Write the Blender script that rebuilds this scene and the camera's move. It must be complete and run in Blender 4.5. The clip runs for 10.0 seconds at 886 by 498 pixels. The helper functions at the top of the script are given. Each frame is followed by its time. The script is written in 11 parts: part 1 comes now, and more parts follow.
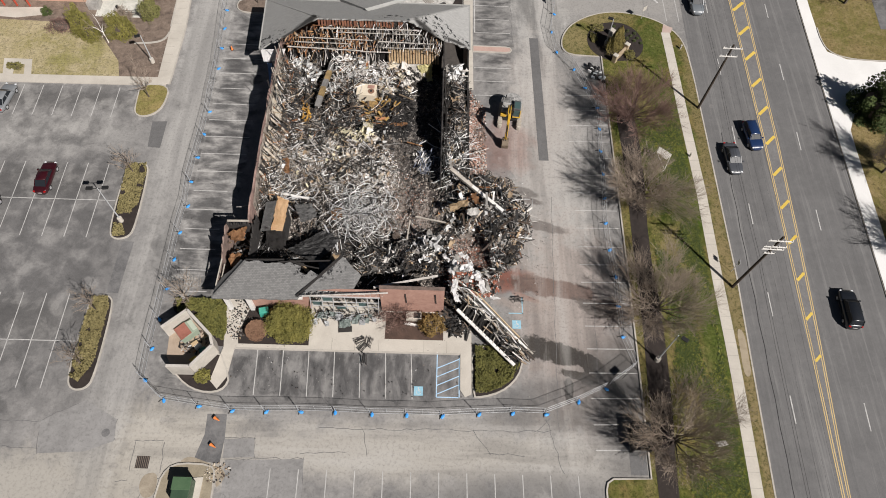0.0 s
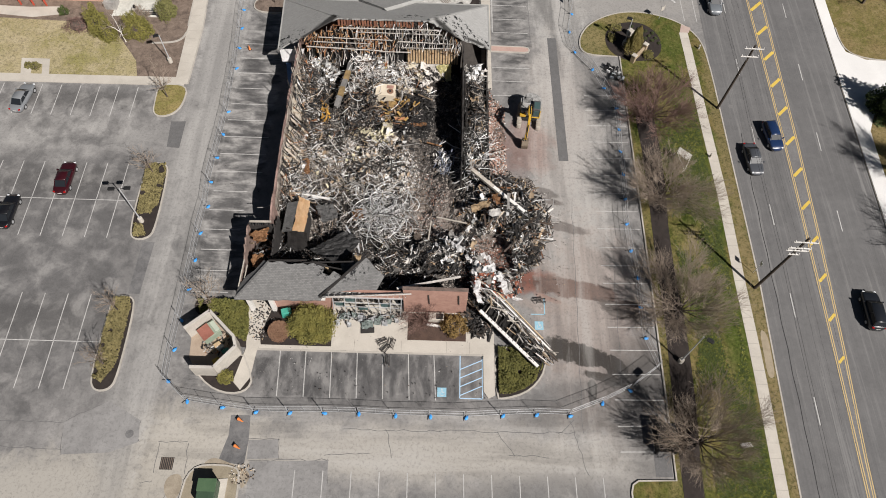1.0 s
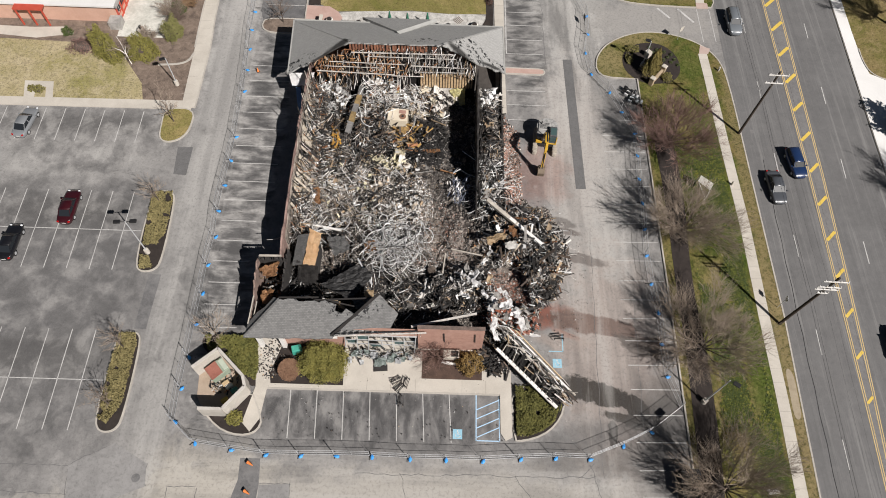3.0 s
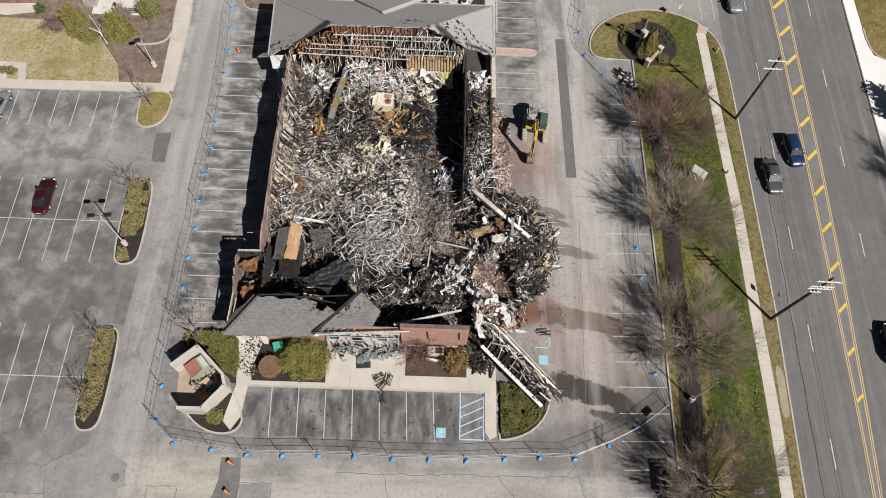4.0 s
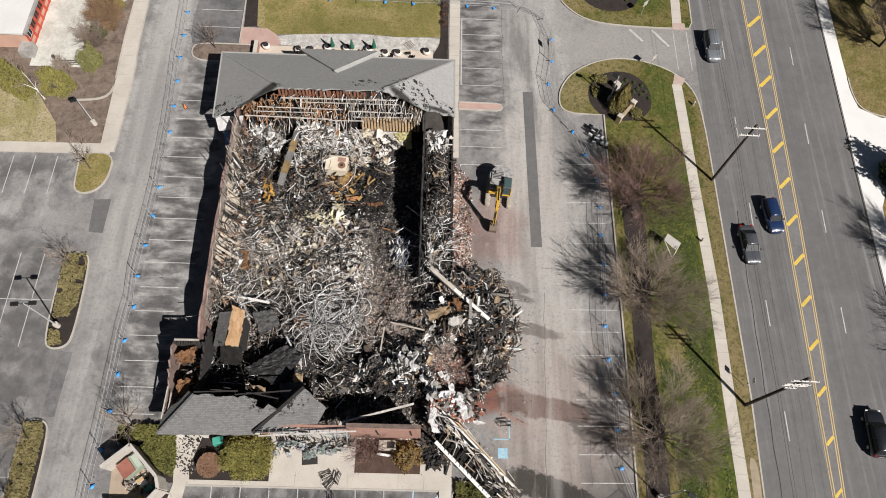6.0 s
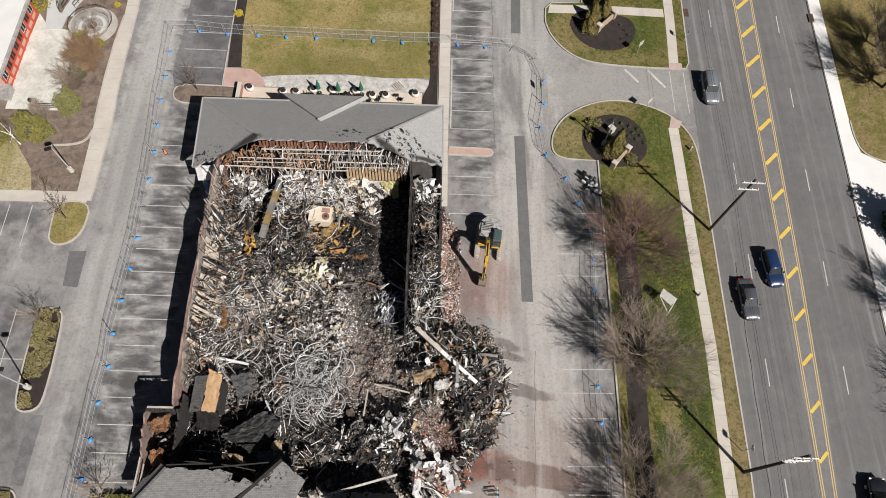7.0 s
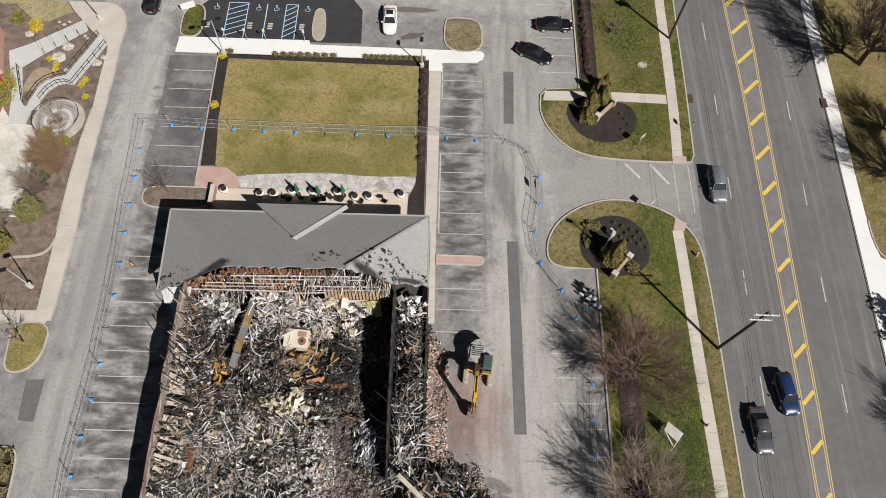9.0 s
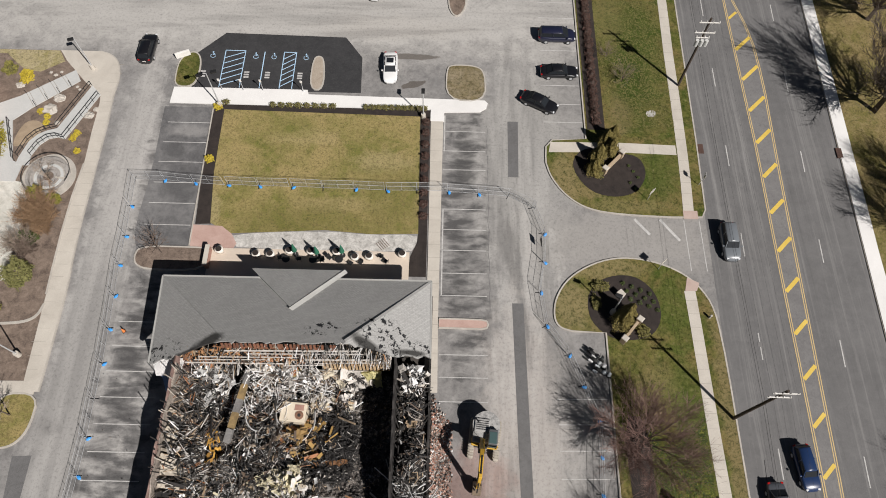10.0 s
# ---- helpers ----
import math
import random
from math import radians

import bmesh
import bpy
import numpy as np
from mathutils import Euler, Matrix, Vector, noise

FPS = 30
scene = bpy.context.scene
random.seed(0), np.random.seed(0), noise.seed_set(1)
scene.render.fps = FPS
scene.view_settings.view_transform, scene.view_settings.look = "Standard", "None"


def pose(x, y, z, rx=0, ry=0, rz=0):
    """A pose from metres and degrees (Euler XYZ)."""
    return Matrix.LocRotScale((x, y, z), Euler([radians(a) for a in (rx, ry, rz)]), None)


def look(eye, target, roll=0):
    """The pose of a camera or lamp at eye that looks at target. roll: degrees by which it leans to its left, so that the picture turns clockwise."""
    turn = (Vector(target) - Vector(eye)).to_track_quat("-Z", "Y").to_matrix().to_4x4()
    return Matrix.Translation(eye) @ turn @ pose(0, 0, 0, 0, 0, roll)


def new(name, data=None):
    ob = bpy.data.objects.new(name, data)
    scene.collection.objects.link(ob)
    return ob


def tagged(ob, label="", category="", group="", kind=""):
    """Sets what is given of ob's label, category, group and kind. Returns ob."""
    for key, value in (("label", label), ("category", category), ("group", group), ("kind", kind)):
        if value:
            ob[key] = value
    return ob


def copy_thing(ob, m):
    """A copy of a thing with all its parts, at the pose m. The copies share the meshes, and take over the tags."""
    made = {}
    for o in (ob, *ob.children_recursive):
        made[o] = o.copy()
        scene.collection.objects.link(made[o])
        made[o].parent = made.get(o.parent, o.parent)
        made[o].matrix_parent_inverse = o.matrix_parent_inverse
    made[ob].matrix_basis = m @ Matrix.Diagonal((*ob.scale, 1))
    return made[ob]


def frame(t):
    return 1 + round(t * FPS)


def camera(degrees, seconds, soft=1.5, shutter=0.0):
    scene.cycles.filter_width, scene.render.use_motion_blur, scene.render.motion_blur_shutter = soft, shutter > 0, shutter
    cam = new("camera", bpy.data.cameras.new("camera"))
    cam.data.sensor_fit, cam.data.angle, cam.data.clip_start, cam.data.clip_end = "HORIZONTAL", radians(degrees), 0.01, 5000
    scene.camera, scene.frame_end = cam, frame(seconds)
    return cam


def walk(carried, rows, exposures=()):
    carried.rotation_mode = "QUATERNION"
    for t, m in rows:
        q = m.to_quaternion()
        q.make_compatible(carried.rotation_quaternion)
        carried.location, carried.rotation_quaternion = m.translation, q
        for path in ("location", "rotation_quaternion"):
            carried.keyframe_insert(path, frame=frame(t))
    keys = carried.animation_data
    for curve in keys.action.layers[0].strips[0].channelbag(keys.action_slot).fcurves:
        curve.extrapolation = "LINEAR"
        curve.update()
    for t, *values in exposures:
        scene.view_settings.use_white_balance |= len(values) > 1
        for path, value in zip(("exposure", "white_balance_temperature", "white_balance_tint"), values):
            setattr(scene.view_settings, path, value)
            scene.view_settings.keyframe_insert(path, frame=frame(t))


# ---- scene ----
cam = camera(66.0, 10.0, soft=0.95)
PATH = [
    (0, (-0.724, -26.032, 70.225), (-0.697, -25.058, 68.479), 3.1),
    (0.5, (-2.02, -26.007, 70.193), (-1.994, -25.034, 68.446), 3.1),
    (1, (-3.167, -25.779, 70.13), (-3.141, -24.808, 68.381), 3.1),
    (1.5, (-4.139, -25.31, 70.07), (-4.114, -24.337, 68.322), 3.1),
    (2, (-4.77, -24.378, 70.012), (-4.748, -23.405, 68.265), 2.9),
    (2.5, (-4.911, -22.968, 70.001), (-4.892, -21.995, 68.253), 2.8),
    (3.8, (-3.505, -17.864, 69.996), (-3.483, -16.97, 68.208), 3.2),
    (4, (-3.15, -16.98, 70.002), (-3.126, -16.119, 68.197), 3.4),
    (4.5, (-1.989, -14.45, 69.994), (-1.959, -13.631, 68.17), 3.9),
    (5, (-0.803, -11.823, 69.957), (-0.771, -11.001, 68.134), 4.0),
    (5.5, (0.202, -9.058, 69.896), (0.236, -8.231, 68.075), 4.0),
    (5.7, (0.519, -7.882, 69.894), (0.555, -7.053, 68.074), 4.0),
    (6.8, (1.978, -0.995, 69.779), (2.016, -0.157, 67.963), 4.2),
    (7, (2.266, 0.275, 69.785), (2.301, 1.114, 67.97), 4.0),
    (7.5, (2.978, 3.613, 69.828), (3.007, 4.456, 68.015), 3.5),
    (8, (3.487, 7.037, 69.916), (3.511, 7.882, 68.104), 3.1),
    (8.5, (3.716, 10.539, 69.9), (3.739, 11.386, 68.089), 3.0),
    (9, (3.901, 14.001, 69.9), (3.923, 14.853, 68.09), 2.9),
    (9.5, (3.929, 17.384, 69.902), (3.946, 18.242, 68.096), 2.5),
    (10, (3.786, 20.65, 69.949), (3.799, 21.522, 68.149), 2.1),
]
walk(cam, [(t, look(eye, target, roll)) for t, eye, target, roll in PATH], [(0, 0.2), (2.5, 0.23), (5, 0.26), (7.5, 0.25), (10, 0.12)])


# ---- light ----
SUN_EL, SUN_AZ = 44.0, 138.0
sky_world = bpy.data.worlds.new("sky")
scene.world = sky_world
sky_world.use_nodes = True
wn = sky_world.node_tree
sky = wn.nodes.new("ShaderNodeTexSky")
sky.sky_type, sky.sun_disc = "NISHITA", False
sky.sun_elevation, sky.sun_rotation = radians(SUN_EL), radians(SUN_AZ)
wn.links.new(sky.outputs[0], wn.nodes["Background"].inputs[0])
wn.nodes["Background"].inputs[1].default_value = 0.015
sun_data = bpy.data.lights.new("sun", "SUN")
sun_data.energy, sun_data.angle, sun_data.color = 5.0, radians(0.53), (1.0, 0.95, 0.912)
sun_lamp = new("sun", sun_data)
SUN_TO = Vector((math.sin(radians(SUN_AZ)) * math.cos(radians(SUN_EL)), math.cos(radians(SUN_AZ)) * math.cos(radians(SUN_EL)), math.sin(radians(SUN_EL))))
sun_lamp.matrix_world = look(SUN_TO * 150, (0, 0, 0))

# ---- materials ----
def nodes_of(name):
    m = bpy.data.materials.new(name)
    m.use_nodes = True
    return m, m.node_tree, m.node_tree.nodes["Principled BSDF"]


def node(nt, kind, **sockets):
    n = nt.nodes.new(kind)
    for key, value in sockets.items():
        n.inputs[key.replace("_", " ")].default_value = value
    return n


def noise_of(nt, pos, scale, detail=4.0, rough=0.6, distort=0.0):
    n = node(nt, "ShaderNodeTexNoise", Scale=scale, Detail=detail, Roughness=rough, Distortion=distort)
    nt.links.new(pos, n.inputs["Vector"])
    return n.outputs["Fac"]


def remap(nt, value, a, b, c=0.0, d=1.0):
    n = nt.nodes.new("ShaderNodeMapRange")
    for i, v in enumerate((a, b, c, d)):
        n.inputs[i + 1].default_value = v
    nt.links.new(value, n.inputs[0])
    return n.outputs[0]


def calc(nt, op, a, b=0.5):
    n = nt.nodes.new("ShaderNodeMath")
    n.operation = op
    for i, v in enumerate((a, b)):
        if isinstance(v, (int, float)):
            n.inputs[i].default_value = v
        else:
            nt.links.new(v, n.inputs[i])
    return n.outputs[0]


def blend(nt, fac, a, b, mode="MIX"):
    n = nt.nodes.new("ShaderNodeMix")
    n.data_type, n.blend_type = "RGBA", mode
    for socket, v in ((n.inputs[0], fac), (n.inputs[6], a), (n.inputs[7], b)):
        if isinstance(v, (int, float)):
            socket.default_value = v
        elif isinstance(v, tuple):
            socket.default_value = (*v, 1)
        else:
            nt.links.new(v, socket)
    return n.outputs[2]


def place_of(nt):
    return nt.nodes.new("ShaderNodeNewGeometry").outputs["Position"]


def bumped(nt, bsdf, height, strength, distance=0.02):
    b = node(nt, "ShaderNodeBump", Strength=strength, Distance=distance)
    nt.links.new(height, b.inputs["Height"])
    nt.links.new(b.outputs[0], bsdf.inputs["Normal"])


def blob(nt, pos, warp, cx, cy, rx, ry, turn=0.0, soft=0.35):
    """An irregular stain round a place on the ground, 1 inside."""
    m = nt.nodes.new("ShaderNodeMapping")
    m.vector_type = "TEXTURE"
    m.inputs["Location"].default_value = (cx, cy, 0)
    m.inputs["Rotation"].default_value = (0, 0, radians(turn))
    m.inputs["Scale"].default_value = (rx, ry, 1000)
    nt.links.new(pos, m.inputs["Vector"])
    d = nt.nodes.new("ShaderNodeVectorMath")
    d.operation = "LENGTH"
    nt.links.new(m.outputs[0], d.inputs[0])
    return remap(nt, calc(nt, "ADD", d.outputs["Value"], warp), 1.0 + soft, 1.0 - soft)


def surface(name, a, b, big=0.5, fine=9.0, rough=0.8, bump=0.25, metal=0.0, tint=0.0, spec=0.5, stretch=(1, 1, 1)):
    """A weathered surface between two colours, with stains and grain; tint: how far whole objects differ."""
    m, nt, bsdf = nodes_of(name)
    pos = place_of(nt)
    if stretch != (1, 1, 1):
        mp = nt.nodes.new("ShaderNodeMapping")
        mp.inputs["Scale"].default_value = stretch
        nt.links.new(pos, mp.inputs["Vector"])
        pos = mp.outputs[0]
    n1, n2 = noise_of(nt, pos, big, 5, 0.6, 0.6), noise_of(nt, pos, fine, 4, 0.65)
    fac = calc(nt, "ADD", calc(nt, "MULTIPLY", remap(nt, n1, 0.3, 0.7), 0.6), calc(nt, "MULTIPLY", remap(nt, n2, 0.3, 0.7), 0.4))
    col = blend(nt, fac, a, b)
    if tint:
        info = nt.nodes.new("ShaderNodeObjectInfo")
        col = blend(nt, 1.0, col, blend(nt, info.outputs["Random"], (1 - tint,) * 3, (1 + tint,) * 3), "MULTIPLY")
    nt.links.new(col, bsdf.inputs["Base Color"])
    bsdf.inputs["Roughness"].default_value, bsdf.inputs["Metallic"].default_value = rough, metal
    bsdf.inputs["Specular IOR Level"].default_value = spec
    if bump:
        bumped(nt, bsdf, n2, bump)
    return m


def pieces(name, colours, rough=0.8, metal=0.0, grain=6.0, dirt=0.5, bump=0.3):
    """One colour for each loose piece of a mesh, picked from a list, with soot over it."""
    m, nt, bsdf = nodes_of(name)
    pos = place_of(nt)
    geo = nt.nodes.new("ShaderNodeNewGeometry")
    ramp = nt.nodes.new("ShaderNodeValToRGB")
    ramp.color_ramp.interpolation = "CONSTANT"
    total = sum(w for _, w in colours)
    at = 0.0
    for i, (c, w) in enumerate(colours):
        e = ramp.color_ramp.elements[0] if i == 0 else ramp.color_ramp.elements.new(at / total)
        e.color = (*c, 1)
        if i == 0:
            e.position = 0
        at += w
    ramp.color_ramp.elements.remove(ramp.color_ramp.elements[-1]) if len(ramp.color_ramp.elements) > len(colours) else None
    nt.links.new(geo.outputs["Random Per Island"], ramp.inputs[0])
    n1, n2 = noise_of(nt, pos, 1.3, 5, 0.65, 0.8), noise_of(nt, pos, grain, 4, 0.7)
    n0 = noise_of(nt, pos, 0.3, 3, 0.55, 0.6)
    soot = calc(nt, "MULTIPLY", calc(nt, "ADD", calc(nt, "MULTIPLY", remap(nt, n1, 0.42, 0.62), 0.6), remap(nt, n0, 0.49, 0.57)), dirt)
    soot = calc(nt, "MINIMUM", soot, 0.92)
    col = blend(nt, soot, ramp.outputs[0], (0.02, 0.018, 0.016))
    col = blend(nt, calc(nt, "MULTIPLY", remap(nt, n2, 0.4, 0.7), 0.12), col, (0.1, 0.092, 0.085))
    nt.links.new(col, bsdf.inputs["Base Color"])
    bsdf.inputs["Roughness"].default_value, bsdf.inputs["Metallic"].default_value = rough, metal
    bumped(nt, bsdf, n2, bump)
    return m


def asphalt(name, a, b, cracks=0.6, stains=(), joints=0.0, streaks=0.0, swept=(), speck=0.3):
    """Worn asphalt: grain, blotches, cracks, and stains: (colour, strength, cx, cy, rx, ry, turn)."""
    m, nt, bsdf = nodes_of(name)
    pos = place_of(nt)
    n1, n2, n3 = noise_of(nt, pos, 0.14, 7, 0.68, 0.2), noise_of(nt, pos, 0.9, 6, 0.7, 0.5), noise_of(nt, pos, 14, 3, 0.7)
    fac = calc(nt, "ADD", calc(nt, "MULTIPLY", remap(nt, n1, 0.4, 0.6), 0.5), calc(nt, "MULTIPLY", remap(nt, n2, 0.38, 0.62), 0.5))
    col = blend(nt, fac, a, b)
    warp = calc(nt, "MULTIPLY", calc(nt, "SUBTRACT", noise_of(nt, pos, 0.45, 6, 0.65, 0.4), 0.5), 1.9)
    for colour, strength, cx, cy, rx, ry, turn, *soft in stains:
        col = blend(nt, calc(nt, "MULTIPLY", blob(nt, pos, warp, cx, cy, rx, ry, turn, soft[0] if soft else 0.35), strength), col, colour)
    for cx, cy, rx, ry, sx, sy, dark, light in swept:
        mp = nt.nodes.new("ShaderNodeMapping")
        mp.inputs["Scale"].default_value = (sx, sy, 1)
        nt.links.new(pos, mp.inputs["Vector"])
        s = noise_of(nt, mp.outputs[0], 1.0, 4, 0.6, 0.3)
        k = blob(nt, pos, warp, cx, cy, rx, ry, 0, 0.12)
        col = blend(nt, calc(nt, "MULTIPLY", k, calc(nt, "MULTIPLY", remap(nt, s, 0.5, 0.38), dark)), col, (0.05, 0.049, 0.05))
        col = blend(nt, calc(nt, "MULTIPLY", k, calc(nt, "MULTIPLY", remap(nt, s, 0.5, 0.66), light)), col, (0.5, 0.485, 0.46))
    if streaks:
        mp = nt.nodes.new("ShaderNodeMapping")
        mp.inputs["Scale"].default_value = (1.1, 0.02, 1)
        nt.links.new(pos, mp.inputs["Vector"])
        s = noise_of(nt, mp.outputs[0], 1.0, 5, 0.75)
        col = blend(nt, calc(nt, "MULTIPLY", remap(nt, s, 0.52, 0.72), streaks), col, (0.5, 0.49, 0.47))
        col = blend(nt, calc(nt, "MULTIPLY", remap(nt, s, 0.46, 0.3), streaks), col, (0.06, 0.06, 0.062))
    col = blend(nt, calc(nt, "MULTIPLY", remap(nt, n3, 0.45, 0.75), 0.15 if streaks else speck * 0.6), col, (0.42, 0.41, 0.39))
    n4 = noise_of(nt, pos, 3.2, 5, 0.75, 0.4)
    col = blend(nt, calc(nt, "MULTIPLY", remap(nt, n4, 0.5, 0.68), 0.15 if streaks else 0.38), col, (0.075, 0.073, 0.072))
    if cracks:
        mp = nt.nodes.new("ShaderNodeVectorMath")
        mp.operation = "ADD"
        w = node(nt, "ShaderNodeTexNoise", Scale=0.7, Detail=5.0)
        nt.links.new(pos, w.inputs["Vector"])
        sc = nt.nodes.new("ShaderNodeVectorMath")
        sc.operation = "SCALE"
        sc.inputs["Scale"].default_value = 1.6
        nt.links.new(w.outputs["Color"], sc.inputs[0])
        nt.links.new(pos, mp.inputs[0]), nt.links.new(sc.outputs[0], mp.inputs[1])
        v = node(nt, "ShaderNodeTexVoronoi", Scale=0.13)
        v.feature = "DISTANCE_TO_EDGE"
        nt.links.new(mp.outputs[0], v.inputs["Vector"])
        line = remap(nt, v.outputs["Distance"], 0.007, 0.002)
        gate = remap(nt, noise_of(nt, pos, 0.16, 3), 0.5, 0.6)
        col = blend(nt, calc(nt, "MULTIPLY", calc(nt, "MULTIPLY", line, gate), cracks), col, (0.03, 0.03, 0.03))
    nt.links.new(col, bsdf.inputs["Base Color"])
    bsdf.inputs["Roughness"].default_value = 0.88
    bsdf.inputs["Specular IOR Level"].default_value = 0.3
    bumped(nt, bsdf, n3, 0.25, 0.01)
    return m


def grass(name, a, b, c, patch=0.25, fine=5.0, zones=()):
    m, nt, bsdf = nodes_of(name)
    pos = place_of(nt)
    n1, n2, n3, n4 = noise_of(nt, pos, patch, 6, 0.62, 0.8), noise_of(nt, pos, fine, 6, 0.8), noise_of(nt, pos, 0.9, 7, 0.75, 0.6), noise_of(nt, pos, 2.4, 7, 0.8, 0.4)
    col = blend(nt, remap(nt, n1, 0.38, 0.62), a, b)
    col = blend(nt, calc(nt, "MULTIPLY", remap(nt, n3, 0.46, 0.64), 0.75), col, c)
    warp = calc(nt, "MULTIPLY", calc(nt, "SUBTRACT", noise_of(nt, pos, 0.5, 6, 0.7, 0.4), 0.5), 2.4)
    for colour, strength, cx, cy, rx, ry in zones:
        col = blend(nt, calc(nt, "MULTIPLY", blob(nt, pos, warp, cx, cy, rx, ry, 0), strength), col, colour)
    col = blend(nt, calc(nt, "MULTIPLY", remap(nt, n4, 0.5, 0.38), 0.75), col, tuple(v * 0.45 for v in a))
    col = blend(nt, calc(nt, "MULTIPLY", remap(nt, n4, 0.56, 0.7), 0.65), col, (0.3, 0.25, 0.13))
    col = blend(nt, calc(nt, "MULTIPLY", remap(nt, n2, 0.5, 0.68), 0.75), col, (0.028, 0.032, 0.012))
    nt.links.new(col, bsdf.inputs["Base Color"])
    bsdf.inputs["Roughness"].default_value, bsdf.inputs["Specular IOR Level"].default_value = 0.95, 0.1
    bumped(nt, bsdf, n2, 0.8, 0.08)
    return m


def shingle(name, a, b, holes=(), burnt=()):
    """Roof shingles in courses, some torn away round the places given."""
    m, nt, bsdf = nodes_of(name)
    pos = place_of(nt)
    mp = nt.nodes.new("ShaderNodeMapping")
    nt.links.new(pos, mp.inputs["Vector"])
    br = node(nt, "ShaderNodeTexBrick", Scale=1.0)
    for key, v in (("Mortar Size", 0.015), ("Brick Width", 0.3), ("Row Height", 0.14), ("Mortar Smooth", 0.4)):
        br.inputs[key].default_value = v
    br.inputs["Color1"].default_value, br.inputs["Color2"].default_value, br.inputs["Mortar"].default_value = (*a, 1), (*b, 1), (*[v * 0.8 for v in a], 1)
    nt.links.new(mp.outputs[0], br.inputs["Vector"])
    n1, n2 = noise_of(nt, pos, 0.4, 5, 0.6), noise_of(nt, pos, 9, 3)
    col = blend(nt, calc(nt, "MULTIPLY", remap(nt, n1, 0.4, 0.7), 0.35), br.outputs["Color"], b)
    torn = remap(nt, noise_of(nt, pos, 1.9, 5, 0.72, 0.3), 0.55, 0.565)
    warp = calc(nt, "MULTIPLY", calc(nt, "SUBTRACT", noise_of(nt, pos, 0.6, 5), 0.5), 1.4)
    for cx, cy, rx, ry in holes:
        k = calc(nt, "MULTIPLY", blob(nt, pos, warp, cx, cy, rx, ry, 0, 0.15), torn)
        col = blend(nt, k, col, (0.018, 0.018, 0.02))
    for cx, cy, rx, ry, turn in burnt:
        col = blend(nt, calc(nt, "MULTIPLY", blob(nt, pos, warp, cx, cy, rx, ry, turn), 0.9), col, (0.02, 0.019, 0.018))
    nt.links.new(col, bsdf.inputs["Base Color"])
    bsdf.inputs["Roughness"].default_value = 0.9
    bsdf.inputs["Specular IOR Level"].default_value = 0.25
    bumped(nt, bsdf, calc(nt, "ADD", br.outputs["Fac"], n2), 0.4, 0.015)
    return m


def glassy(name, colour, rough=0.05):
    m, nt, bsdf = nodes_of(name)
    bsdf.inputs["Base Color"].default_value = (*colour, 1)
    bsdf.inputs["Roughness"].default_value = rough
    bsdf.inputs["Specular IOR Level"].default_value = 0.2
    return m


def paint(name, colour, rough=0.3, coat=0.6, metal=0.0):
    m, nt, bsdf = nodes_of(name)
    n = noise_of(nt, place_of(nt), 3.0, 4)
    nt.links.new(blend(nt, calc(nt, "MULTIPLY", remap(nt, n, 0.4, 0.8), 0.25), colour, tuple(v * 0.75 + 0.02 for v in colour)), bsdf.inputs["Base Color"])
    bsdf.inputs["Roughness"].default_value, bsdf.inputs["Coat Weight"].default_value, bsdf.inputs["Metallic"].default_value = rough, coat, metal
    return m


